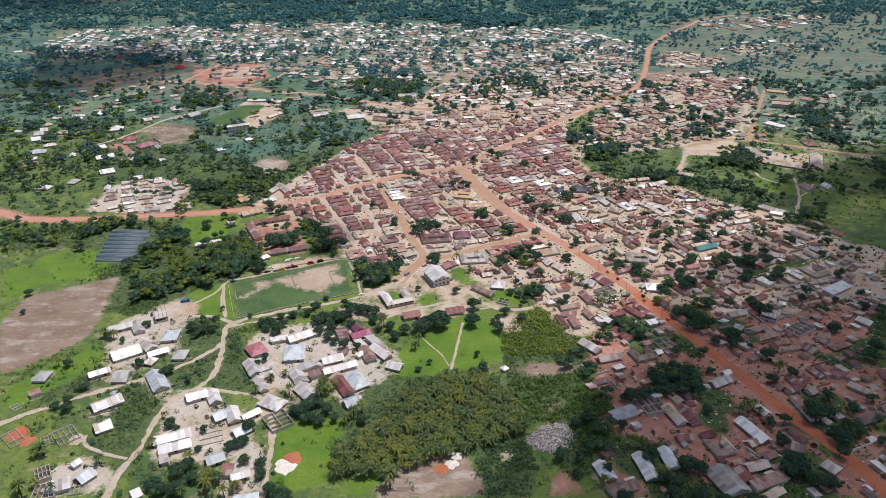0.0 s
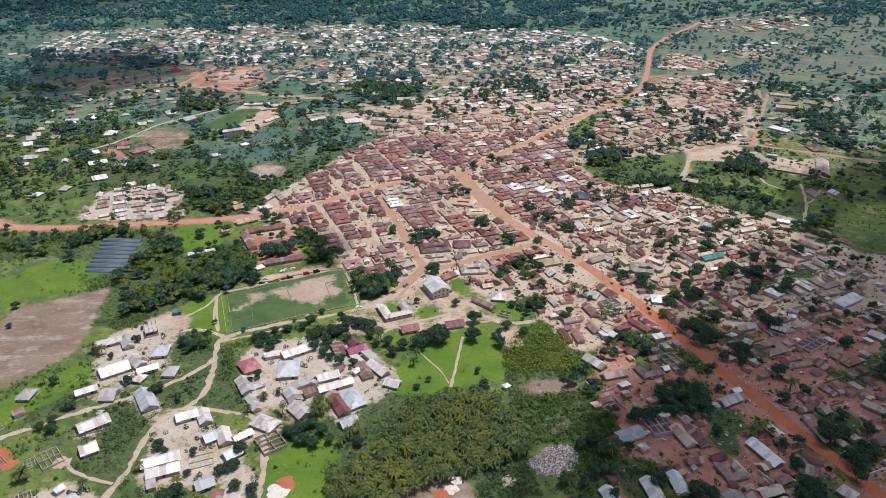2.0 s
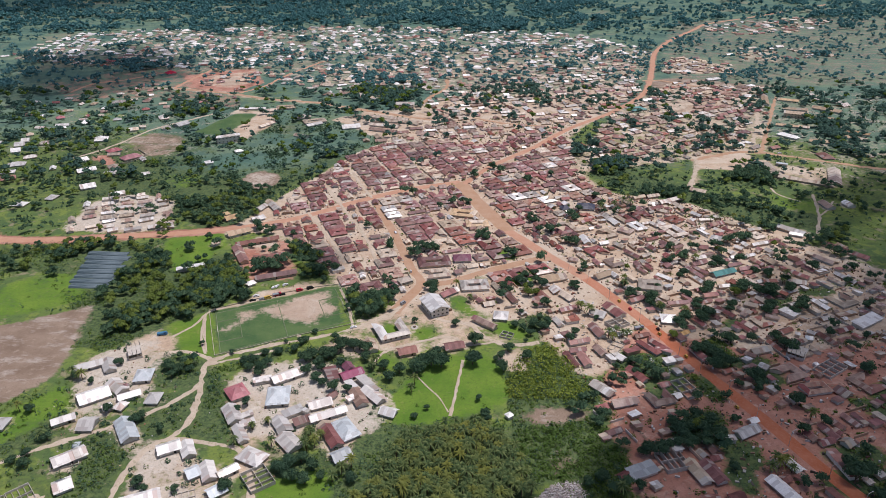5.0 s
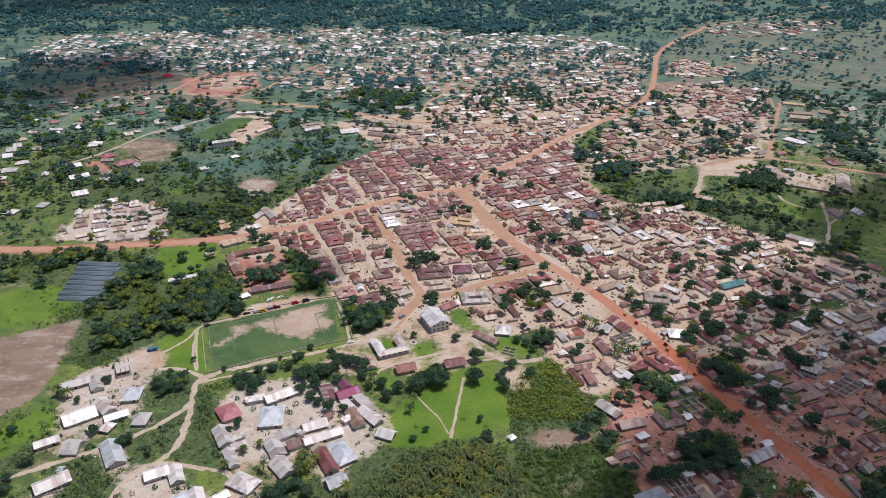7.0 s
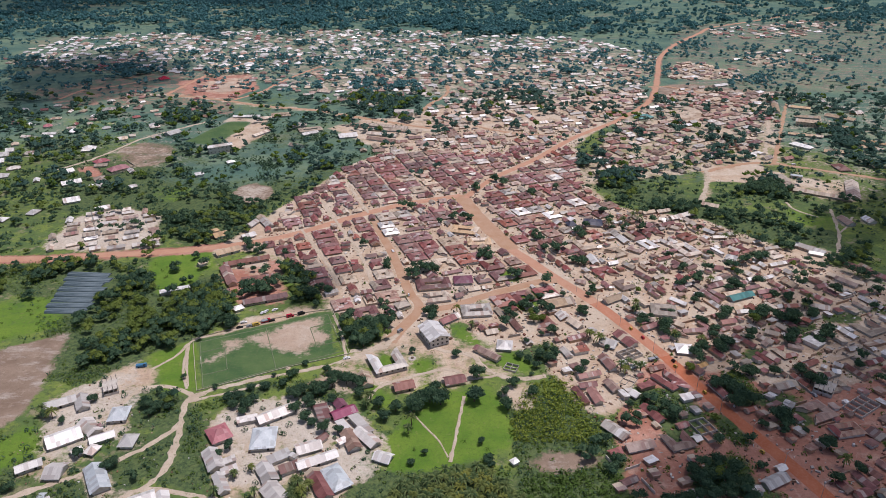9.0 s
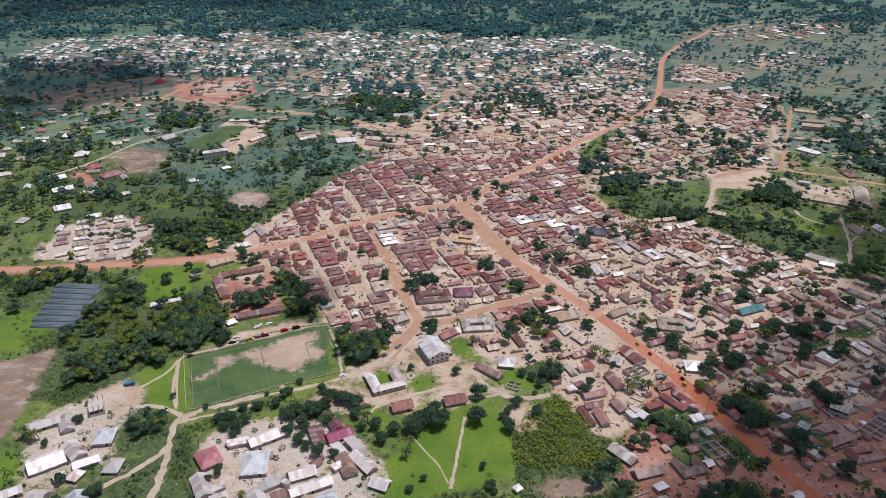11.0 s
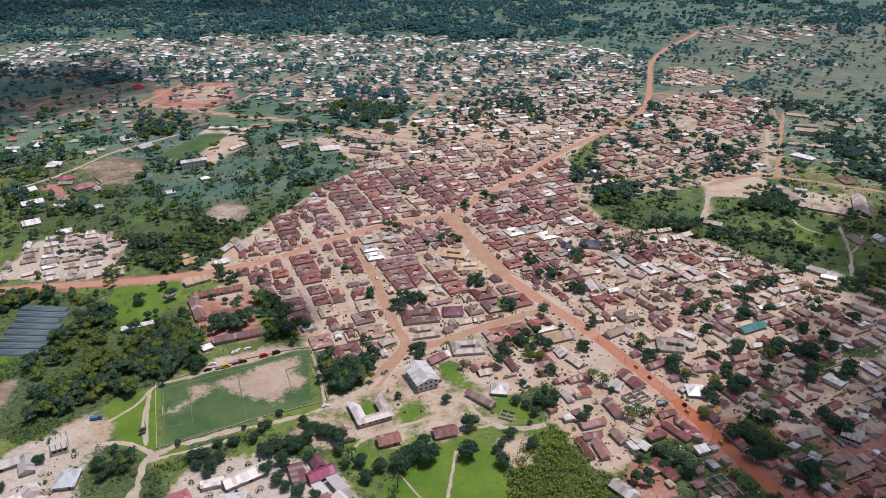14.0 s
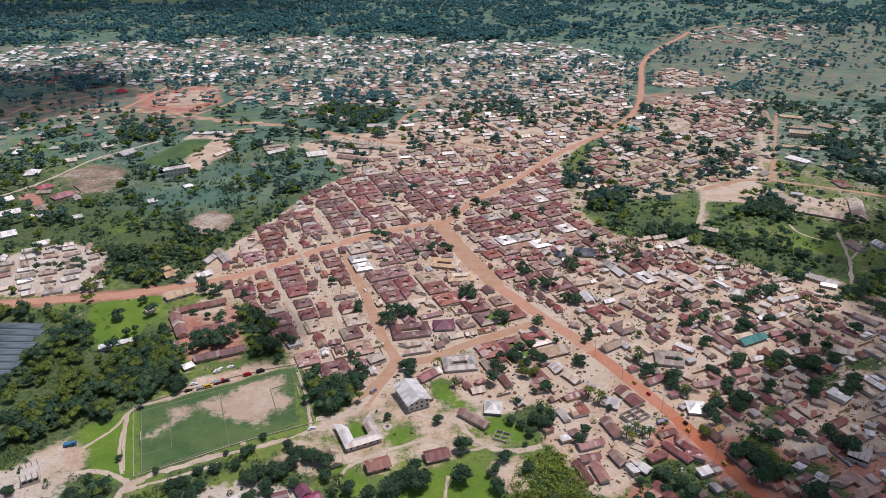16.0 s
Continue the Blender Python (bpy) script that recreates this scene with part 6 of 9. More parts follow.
street_lamp(134.1, 345.4, 22)
street_lamp(139.9, 328.5, 22)
street_lamp(147.5, 309.4, 22)
street_lamp(153.5, 289.9, 22)
street_lamp(161.0, 272.0, 22)
street_lamp(168.0, 250.3, 22)
street_lamp(174.0, 234.1, 22)
street_lamp(178.1, 219.7, 22)
street_lamp(182.2, 206.4, 22)
street_lamp(91.8, 448.8, 22)
street_lamp(101.0, 429.9, 22)
street_lamp(109.8, 407.5, 22)
heap(7.8, 230.4, 2.6, 1.1, WALL["white"], "heap of pale building sand on dark earth")
heap(5.4, 225.5, 3.0, 1.2, WALL["white"], "heap of pale building sand on dark earth")
heap(1.1, 222.5, 3.4, 1.0, LATERITE, "heap of red laterite gravel on dark earth")
heap(-68.0, 225.7, 5.0, 0.9, WALL["white"], "spread heap of pale sand on grass")
heap(-65.6, 230.2, 4.5, 0.9, LATERITE, "heap of red laterite gravel on grass")
heap(29.8, 229.9, 3.2, 1.0, LANE, "heap of brown sand beside stacked blocks")
heap(-198.7, 250.0, 5.0, 0.4, LATERITE, "spread red earth beside foundations")
heap(-191.5, 245.1, 4.0, 0.4, LATERITE, "spread red earth beside foundations")
heap(-168.9, 245.4, 4.0, 0.4, LANE, "spread sand beside foundations")
heap(-78.7, 369.2, 1.5, .5, LANE, "small heap of sand")
mast(263.5, 966.9, 45, "slender steel lattice radio mast among houses")
mast(-253.7, 538.9, 24, "slender steel lattice radio mast among low sheds")


# ---- trees that stand alone or in small groups ----
tree(-1.1, 416.4, 3.9)
tree(-30.4, 411.9, 4.7)
tree(-43.8, 400.7, 4.7)
tree(-36.3, 395.7, 4.7)
tree(-39.9, 389.3, 4.7)
tree(-48.3, 402.2, 3.9)
tree(-39.8, 402.8, 4.7)
tree(-12.3, 382.4, 2.3)
tree(12.2, 378.6, 3.1)
tree(22.3, 358.2, 4.7)
tree(-2.3, 338.5, 5.5)
tree(-7.5, 337.1, 5.5)
tree(3.2, 336.5, 5.5)
tree(0.9, 344.3, 4.7)
tree(-9.8, 331.7, 5.5)
tree(20.1, 338.9, 5.5)
tree(40.6, 350.7, 3.9)
tree(49.9, 342.5, 3.9)
tree(36.3, 332.3, 4.7)
tree(32.6, 341.9, 2.3)
tree(51.5, 359.8, 1.6)
tree(52.0, 390.4, 2.3)
tree(47.1, 375.8, 3.1)
tree(52.0, 372.2, 3.1)
tree(58.0, 376.2, 3.9)
tree(62.2, 384.3, 3.1)
tree(62.7, 371.8, 3.9)
tree(55.1, 366.4, 3.1)
tree(66.9, 379.7, 3.1)
tree(-73.4, 363.5, 2.7)
tree(-69.8, 371.4, 2.3)
tree(-56.8, 363.9, 3.1)
tree(-51.0, 359.4, 3.5)
tree(-46.9, 356.8, 3.9)
tree(-42.4, 354.4, 3.9)
tree(-61.8, 348.8, 3.9)
tree(-56.9, 348.5, 3.9)
tree(-67.5, 346.7, 3.9)
tree(-70.5, 343.5, 3.9)
tree(-52.4, 351.7, 3.9)
tree(-38.7, 351.1, 4.7)
tree(-60.5, 334.1, 3.1)
tree(-86.8, 351.1, 3.1)
tree(-94.0, 350.3, 2.7)
tree(-99.0, 342.9, 3.5)
tree(-94.7, 337.3, 3.1)
tree(-103.3, 341.5, 3.5)
tree(-99.5, 336.3, 3.1)
tree(-112.9, 352.3, 2.0)
tree(-131.7, 360.4, 2.0)
tree(-120.4, 410.1, 3.9)
tree(-118.5, 416.0, 3.1)
tree(-84.6, 361.9, 1.6)
tree(-176.7, 481.4, 4.7)
tree(-115.3, 476.4, 4.7)
tree(-113.0, 453.0, 3.9)
tree(-106.8, 453.8, 3.9)
tree(-117.0, 450.3, 3.9)
tree(-103.0, 458.3, 3.9)
tree(-82.1, 468.0, 4.7)
tree(-73.5, 455.2, 4.7)
tree(-82.1, 449.8, 4.7)
tree(-90.0, 457.5, 3.9)
tree(-74.9, 443.8, 3.9)
tree(-68.1, 450.3, 3.9)
tree(-91.8, 475.1, 3.9)
tree(67.9, 400.1, 3.9)
tree(80.5, 367.0, 3.1)
tree(77.2, 360.7, 3.5)
tree(133.3, 399.2, 3.9)
tree(134.8, 396.5, 3.1)
tree(148.2, 379.7, 4.7)
tree(143.5, 376.8, 3.9)
tree(163.3, 433.9, 3.1)
tree(173.7, 413.9, 3.9)
tree(171.3, 413.7, 3.1)
tree(160.3, 394.4, 3.5)
tree(159.1, 377.8, 4.7)
tree(158.9, 383.3, 3.9)
tree(196.7, 413.9, 4.7)
tree(209.8, 409.2, 3.9)
tree(213.2, 406.6, 3.1)
tree(207.0, 412.2, 3.1)
tree(226.7, 411.8, 3.9)
tree(179.1, 389.6, 3.5)
tree(200.8, 387.1, 4.3)
tree(165.7, 356.9, 4.7)
tree(179.9, 358.2, 3.9)
tree(144.1, 346.8, 4.7)
tree(149.6, 347.6, 4.7)
tree(152.7, 345.5, 3.9)
tree(153.7, 337.4, 4.7)
tree(157.8, 333.0, 4.7)
tree(148.5, 331.6, 4.7)
tree(152.5, 342.7, 4.7)
tree(222.3, 389.4, 5.1)
tree(218.1, 386.7, 3.9)
tree(195.1, 350.2, 4.7)
tree(197.2, 346.6, 3.9)
tree(165.9, 320.9, 5.5)
tree(189.2, 446.9, 3.9)
tree(197.1, 449.6, 3.9)
tree(163.6, 454.7, 3.9)
tree(159.2, 455.1, 3.1)
tree(215.7, 438.3, 3.1)
tree(221.9, 434.4, 3.1)
tree(-11.0, 481.6, 3.9)
tree(-5.8, 479.2, 3.9)
tree(-2.4, 475.7, 3.9)
tree(-14.3, 471.9, 3.1)
tree(-31.8, 483.1, 2.3)
tree(36.9, 633.7, 3.1)
tree(57.3, 655.5, 2.3)
tree(62.2, 642.6, 2.3)
tree(83.3, 620.1, 3.1)
tree(74.2, 529.2, 3.9)
tree(79.8, 528.1, 3.1)
tree(108.9, 538.2, 3.9)
tree(110.1, 531.2, 3.9)
tree(33.3, 496.5, 3.9)
tree(38.5, 494.7, 3.9)
tree(74.7, 445.7, 2.3)
tree(48.5, 430.6, 3.1)
tree(44.3, 421.5, 3.9)
tree(48.4, 417.3, 3.1)
tree(56.6, 432.9, 3.1)
tree(61.8, 421.7, 3.1)
tree(82.5, 444.1, 2.3)
tree(102.4, 446.3, 3.1)
tree(98.5, 443.1, 2.3)
tree(89.0, 422.8, 3.1)
tree(91.6, 420.2, 2.3)
tree(123.3, 423.4, 3.1)
tree(122.1, 409.9, 3.1)
tree(125.3, 410.3, 3.1)
tree(130.4, 416.3, 2.3)
tree(61.8, 398.1, 2.3)
tree(96.8, 382.5, 2.3)
tree(160.8, 408.2, 3.1)
tree(158.4, 413.1, 2.3)
tree(-130.3, 515.5, 3.1)
tree(-136.0, 523.6, 3.1)
tree(-123.9, 511.4, 3.1)
tree(-163.5, 466.3, 3.1)
tree(112.8, 330.5, 3.9)
tree(106.2, 328.6, 3.1)
tree(105.4, 336.9, 3.1)
tree(115.2, 324.0, 3.9)
tree(190.2, 409.8, 3.9, True)
tree(59.7, 412.9, 3.9, True)
tree(59.6, 421.9, 3.1, True)
tree(64.4, 413.8, 3.1, True)
tree(154.7, 354.8, 2.3, True)
tree(136.1, 361.4, 3.1, True)
tree(136.6, 365.6, 2.3, True)
tree(-89.3, 469.5, 2.3, True)
tree(96.5, 333.3, 2.3)
tree(113.3, 323.7, 3.5)
tree(150.8, 340.9, 4.7)
tree(150.1, 349.5, 3.9)
tree(153.5, 335.1, 4.7)
tree(167.2, 357.2, 3.9)
tree(165.7, 315.7, 4.7)
tree(165.2, 322.3, 3.9)
tree(178.2, 301.5, 4.7)
tree(200.6, 350.9, 3.9)
tree(232.1, 299.0, 5.5)
tree(240.4, 305.3, 5.5)
tree(260.5, 352.8, 3.9)
tree(226.9, 327.3, 3.9)
tree(170.9, 279.6, 3.9)
tree(184.6, 234.5, 6.2)
tree(193.6, 240.3, 4.7)
tree(178.5, 248.5, 6.2)
tree(187.6, 253.8, 4.7)
tree(179.0, 255.7, 4.7)
tree(200.9, 255.9, 3.9)
tree(96.4, 268.1, 4.7)
tree(101.6, 268.8, 4.7)
tree(93.1, 267.7, 3.1)
tree(85.9, 246.7, 3.1)
tree(130.4, 257.3, 3.1)
tree(156.3, 234.4, 3.9)
tree(154.1, 219.5, 5.5)
tree(156.2, 214.7, 5.5)
tree(149.6, 215.8, 4.7)
tree(93.4, 225.8, 4.3)
tree(109.3, 220.4, 4.7)
tree(106.3, 222.1, 3.9)
tree(112.6, 217.5, 3.9)
tree(161.4, 208.9, 4.7)
tree(178.3, 226.2, 3.9)
tree(165.3, 208.1, 3.9)
tree(98.3, 324.1, 3.1)
tree(111.8, 287.3, 3.9)
tree(113.3, 279.8, 4.7)
tree(119.4, 283.5, 4.7)
tree(124.4, 280.9, 4.7)
tree(130.4, 285.7, 4.7)
tree(130.5, 277.4, 4.7)
tree(123.5, 273.8, 4.7)
tree(116.2, 273.1, 4.7)
tree(110.7, 273.5, 3.9)
tree(125.1, 292.0, 3.9)
tree(155.4, 316.9, 3.1)
tree(193.2, 358.6, 3.9)
tree(226.8, 362.8, 3.1)
tree(245.9, 358.8, 3.1)
tree(183.6, 285.7, 3.9)
tree(174.2, 312.1, 2.3)
tree(95.3, 212.8, 3.9)
tree(76.9, 202.1, 3.9)
tree(97.8, 202.3, 4.7)
tree(106.6, 200.6, 4.7)
tree(115.7, 199.7, 3.9)
tree(129.4, 199.4, 3.9)
tree(-171.1, 342.9, 3.1)
tree(-160.9, 302.6, 3.1)
tree(-93.1, 335.2, 3.9)
tree(-94.1, 331.8, 3.1)
tree(-91.0, 340.9, 3.1)
tree(-142.8, 337.7, 3.9)
tree(-137.0, 334.5, 3.9)
tree(-139.0, 329.9, 3.1)
tree(-130.9, 335.7, 3.1)
tree(-142.4, 297.0, 3.1)
tree(-144.5, 294.6, 3.1)
tree(-189.4, 331.2, 3.1)
tree(-179.6, 326.4, 2.3)
tree(-181.0, 283.2, 3.1)
tree(-184.3, 271.8, 3.1)
tree(-182.5, 265.2, 3.1)
tree(-189.2, 267.5, 3.1)
tree(-199.1, 303.5, 3.1)
tree(-261.1, 382.6, 3.1)
tree(-252.8, 359.3, 2.3)
tree(-127.7, 253.5, 3.1)
tree(-124.2, 250.4, 2.3)
tree(-89.3, 249.6, 3.9)
tree(-89.9, 240.8, 3.1)
tree(-92.0, 239.0, 3.1)
tree(-95.4, 237.2, 3.1)
tree(-86.8, 227.9, 3.1)
tree(-78.9, 226.0, 3.1)
tree(-113.6, 219.7, 4.7)
tree(-110.3, 224.0, 3.9)
tree(-110.3, 209.8, 4.7)
tree(-106.9, 217.1, 3.9)
tree(-121.5, 214.2, 3.9)
tree(-117.7, 210.2, 3.9)
tree(-70.5, 209.9, 3.9)
tree(-65.1, 206.6, 3.9)
tree(-66.6, 202.7, 4.7)
tree(-77.3, 219.1, 3.1)
tree(-25.0, 217.2, 2.3)
tree(-109.4, 236.6, 2.3)
tree(-110.8, 250.1, 2.3)
tree(-59.9, 265.6, 3.9)
tree(-55.1, 261.2, 3.9)
tree(-65.1, 263.6, 3.9)
tree(-62.3, 255.1, 3.9)
tree(-56.6, 252.9, 3.9)
tree(-67.1, 259.4, 3.9)
tree(-50.4, 255.9, 3.1)
tree(-70.5, 262.6, 3.1)
tree(-36.7, 253.5, 3.1)
tree(-93.6, 306.3, 3.1)
tree(-97.4, 302.4, 2.3)
tree(-62.5, 326.7, 3.9)
tree(-68.2, 332.8, 3.9)
tree(-58.8, 322.1, 3.1)
tree(-51.9, 317.8, 3.9)
tree(-45.5, 316.1, 3.1)
tree(-51.1, 339.9, 3.1)
tree(-27.6, 334.9, 3.9)
tree(-23.9, 325.7, 3.9)
tree(-19.3, 331.6, 3.9)
tree(-38.1, 344.5, 3.9)
tree(-45.7, 354.5, 3.9)
tree(-52.9, 358.0, 3.9)
tree(-71.7, 345.4, 3.9)
tree(-78.1, 353.5, 3.1)
tree(-58.3, 345.0, 3.9)
tree(-62.5, 338.8, 3.9)
tree(-75.7, 360.1, 3.1)
tree(-10.5, 295.2, 2.3)
tree(-4.6, 300.8, 2.0)
tree(21.7, 307.5, 2.3)
tree(24.0, 295.7, 3.1)
tree(25.2, 291.8, 2.3)
tree(76.6, 288.2, 3.9)
tree(80.5, 293.1, 3.9)
tree(70.8, 252.1, 3.9)
tree(64.9, 249.2, 3.1)
tree(35.6, 344.1, 3.1)
tree(72.8, 219.3, 3.1)
tree(106.1, 271.9, 3.1)
palm(99.3, 362.7, 1.00)
palm(104.1, 365.2, 1.00)
palm(107.3, 364.2, 1.00)
palm(101.1, 359.9, 1.00)
palm(109.4, 361.0, 1.00)
palm(136.9, 392.6, 1.00)
palm(149.6, 384.6, 1.00)
palm(227.4, 423.9, 1.00)
palm(90.0, 395.3, 1.00)
palm(123.5, 426.2, 1.00)
palm(-33.6, 334.8, 1.00)
palm(-31.7, 339.6, 1.00)
palm(14.1, 424.5, 1.00)
palm(22.1, 406.4, 1.00)
palm(-33.9, 338.0, 1.00)
palm(-11.0, 321.0, 1.00)
palm(-12.4, 315.3, 1.00)
palm(-57.8, 280.4, 1.00)
palm(-60.0, 275.8, 1.00)
palm(-55.7, 275.7, 1.00)
palm(-59.6, 282.8, 1.00)
palm(-53.5, 280.3, 1.00)
palm(-178.6, 235.3, 1.00)
palm(-163.0, 211.1, 1.00)
palm(-174.5, 208.9, 1.25)
palm(-86.2, 211.1, 1.00)
palm(-107.6, 207.7, 1.00)
palm(-98.8, 217.9, 1.00)
palm(-94.7, 216.1, 1.00)
palm(-98.1, 211.3, 1.00)
palm(-90.1, 208.0, 1.00)
palm(-21.0, 212.0, 1.25)
palm(76.9, 242.9, 1.00)
palm(150.1, 257.7, 1.00)
palm(149.6, 261.1, 1.00)
palm(153.7, 259.7, 1.00)
palm(154.6, 255.4, 1.00)
palm(145.2, 255.7, 1.00)
palm(96.2, 215.4, 1.00)
palm(69.7, 211.0, 1.00)
palm(-183.9, 283.3, 1.00)
palm(-181.5, 233.5, 1.00)
palm(-80.2, 291.8, 0.75)
palm(-86.8, 288.0, 0.75)
palm(-185.7, 329.9, 1.00)
palm(179.6, 289.5, 1.00)
palm(-131.4, 239.8, 1.00)
palm(-41.1, 257.7, 1.00)
palm(-37.4, 261.9, 1.00)
palm(-44.8, 253.7, 1.00)
tree(196.5, 499.3, 4.6)
tree(203.3, 467.0, 5.1)
tree(184.8, 475.4, 5.5)
tree(171.9, 459.0, 4.6)
tree(194.0, 450.3, 5.5)
tree(211.9, 457.3, 4.1)
tree(201.1, 477.6, 3.7)
tree(167.2, 437.5, 3.7)
tree(176.6, 418.0, 5.1)
tree(135.1, 403.6, 5.1)
tree(125.3, 413.1, 3.7)
tree(162.7, 398.2, 4.1)
tree(162.8, 384.2, 5.5)
tree(183.3, 395.3, 4.1)
tree(199.3, 418.1, 5.5)
tree(192.7, 415.7, 3.7)
tree(212.1, 409.5, 6.0)
tree(208.1, 413.7, 3.7)
tree(229.6, 417.4, 4.1)
tree(205.7, 392.7, 4.6)
tree(226.2, 393.6, 5.5)
tree(256.4, 443.6, 4.6)
tree(263.7, 476.7, 5.1)
tree(274.8, 485.3, 3.7)
tree(168.6, 477.2, 3.7)
tree(165.7, 497.6, 3.2)
tree(97.6, 492.2, 4.1)
tree(101.5, 489.1, 3.7)
tree(158.0, 543.9, 3.7)
tree(230.6, 428.1, 4.1)
tree(256.8, 507.4, 5.5)
tree(265.6, 517.3, 4.6)
tree(291.6, 492.1, 5.5)
tree(280.9, 483.2, 4.6)
tree(216.1, 484.1, 4.6)
tree(224.8, 491.2, 4.6)
tree(233.7, 494.6, 4.6)
tree(159.3, 411.7, 2.8)
tree(137.9, 392.3, 3.7)
tree(143.9, 420.4, 2.8)
tree(102.8, 451.6, 2.8)
tree(90.8, 423.2, 3.7)
tree(205.7, 415.1, 3.7)
tree(215.7, 442.2, 3.2)
tree(224.0, 437.3, 3.7)
tree(240.1, 516.3, 3.2)
tree(202.4, 544.2, 3.7)
tree(137.2, 578.7, 3.7)
tree(137.2, 544.8, 3.7)
tree(-178.6, 485.9, 6.4, tall=1.25)
tree(-167.9, 503.4, 2.5, tall=1.25)
tree(-136.5, 520.1, 4.2, tall=1.25)
tree(-125.7, 509.8, 4.2, tall=1.25)
tree(-123.6, 482.5, 5.1, tall=1.25)
tree(-146.4, 470.1, 6.0, tall=1.25)
tree(-157.3, 489.2, 3.0, tall=1.25)
tree(-116.7, 454.6, 6.8, tall=1.25)
tree(-122.0, 456.4, 5.1, tall=1.25)
tree(-110.5, 455.9, 5.1, tall=1.25)
tree(-105.9, 468.4, 3.4, tall=1.25)
tree(-92.4, 481.2, 4.7, tall=1.25)
tree(-84.0, 462.6, 6.0, tall=1.25)
tree(-77.7, 444.0, 5.1, tall=1.25)
tree(-87.3, 453.4, 5.1, tall=1.25)
tree(-120.5, 413.0, 5.1, tall=1.25)
tree(-126.0, 414.5, 3.4, tall=1.25)
tree(-133.6, 488.1, 2.5, tall=1.25)
tree(-106.2, 507.1, 3.4, tall=1.25)
palm(136.7, 550.8, 1.15)
palm(147.9, 555.0, 1.15)
palm(135.1, 548.6, 1.15)
palm(157.7, 564.2, 1.15)
palm(162.8, 571.4, 1.15)
palm(162.4, 559.2, 1.15)
palm(122.9, 420.7, 1.15)
palm(88.5, 392.7, 1.15)
palm(93.4, 388.9, 1.15)
palm(180.5, 455.7, 1.15)
palm(231.1, 427.5, 1.15)
palm(215.8, 522.9, 1.15)
palm(225.2, 526.7, 1.15)
palm(234.9, 526.3, 1.15)
palm(241.6, 523.9, 1.15)
palm(216.8, 545.0, 1.15)
palm(226.8, 539.9, 1.15)
tree(36.4, 635.2, 4.0)
tree(-6.3, 482.7, 3.6)
tree(1.5, 478.9, 4.0)
tree(-12.1, 473.1, 3.2)
tree(37.7, 501.1, 4.0)
tree(35.3, 504.2, 3.2)
tree(55.4, 469.1, 4.8)
tree(51.4, 470.9, 3.2)
tree(74.3, 455.4, 3.2)
tree(-1.4, 422.1, 4.8)
tree(80.0, 532.9, 3.6)
tree(86.8, 511.2, 4.0)
tree(91.9, 509.0, 3.2)
tree(81.9, 509.6, 3.2)
tree(109.5, 544.0, 4.0)
tree(117.6, 548.8, 3.2)
tree(97.8, 490.2, 4.0)
tree(102.2, 485.7, 3.2)
tree(57.1, 427.9, 4.0)
tree(60.0, 437.3, 3.6)
tree(71.2, 424.4, 4.0)
tree(66.7, 430.0, 4.0)
tree(54.4, 430.7, 3.2)
tree(67.0, 441.1, 3.2)
tree(24.1, 572.2, 3.2)
tree(15.8, 568.9, 3.2)
tree(5.4, 562.6, 3.2)
tree(-31.3, 484.2, 2.8)
tree(58.0, 656.5, 2.4)
tree(85.5, 624.5, 3.2)
tree(107.8, 634.8, 2.8)
palm(-191.3, 332.2, 1.0)
palm(-204.6, 303.9, 0.9)
palm(-165.7, 275.7, 0.8)
palm(-160.8, 255.3, 0.8)
palm(-110.9, 229.2, 1.0)
palm(-100.6, 220.8, 0.9)
palm(-97.0, 217.3, 0.9)
palm(-178.7, 234.5, 1.0)
palm(-172.4, 215.4, 0.9)
palm(-177.6, 212.1, 1.0)
palm(-151.1, 229.2, 0.8)
palm(-123.4, 216.1, 0.9)
palm(-110.2, 210.7, 0.9)
palm(-100.4, 215.6, 0.8)
palm(-92.8, 277.7, 0.9)
palm(-75.2, 276.1, 0.8)
palm(-45.4, 234.5, 1.1)
palm(-43.6, 230.6, 1.1)
palm(-45.8, 226.9, 1.0)
palm(-42.3, 225.0, 1.1)
palm(-58.7, 281.8, 0.9)
palm(-59.0, 273.3, 0.8)
palm(-86.8, 288.8, 0.8)
palm(-145.2, 296.6, 0.7)
road("road", [(-497, 987), (-488, 1041), (-454, 1063), (-424, 1100), (-404, 1119)], 5.0, CLAY, "red earth road among far houses", "sand", 2.0, 0.25)
road("road", [(-363, 1005), (-346, 1122), (-324, 1189), (-291, 1263)], 5.0, CLAY, "red earth road among far houses", "sand", 2.0, 0.25)
road("road", [(-369, 1011), (-296, 983), (-218, 943), (-147, 918), (-104, 891), (-45, 856), (-2, 832)], 6.0, STREET, "tan road past the market sheds", "sand", 2.0, 0.25)
road("road", [(-263, 975), (-236, 1022), (-220, 1088), (-187, 1178), (-163, 1217)], 5.0, CLAY, "red earth road climbing to the far quarter", "sand", 2.0, 0.25)
road("lane", [(332, 700), (359, 752), (392, 817), (450, 931)], 3.4, STREET, "straight red drive to the school", "sand", 2.0, 0.25)
road("lane", [(335, 728), (364, 788), (391, 849)], 4.0, LANE, "pale lane beside the school drive", "sand", 2.0, 0.25)
road("road", [(252, 676), (314, 701), (357, 683), (409, 652), (437, 640)], 5.0, STREET, "tan road past the walled school", "sand", 2.0, 0.25)
road("lane", [(326, 582), (317, 558), (306, 531), (289, 501)], 2.2, LANE, "trodden path across rough grass", "sand", 2.0, 0.25)
road("lane", [(297, 599), (297, 582), (308, 566)], 1.6, LANE, "trodden path across rough grass", "sand", 2.0, 0.25)
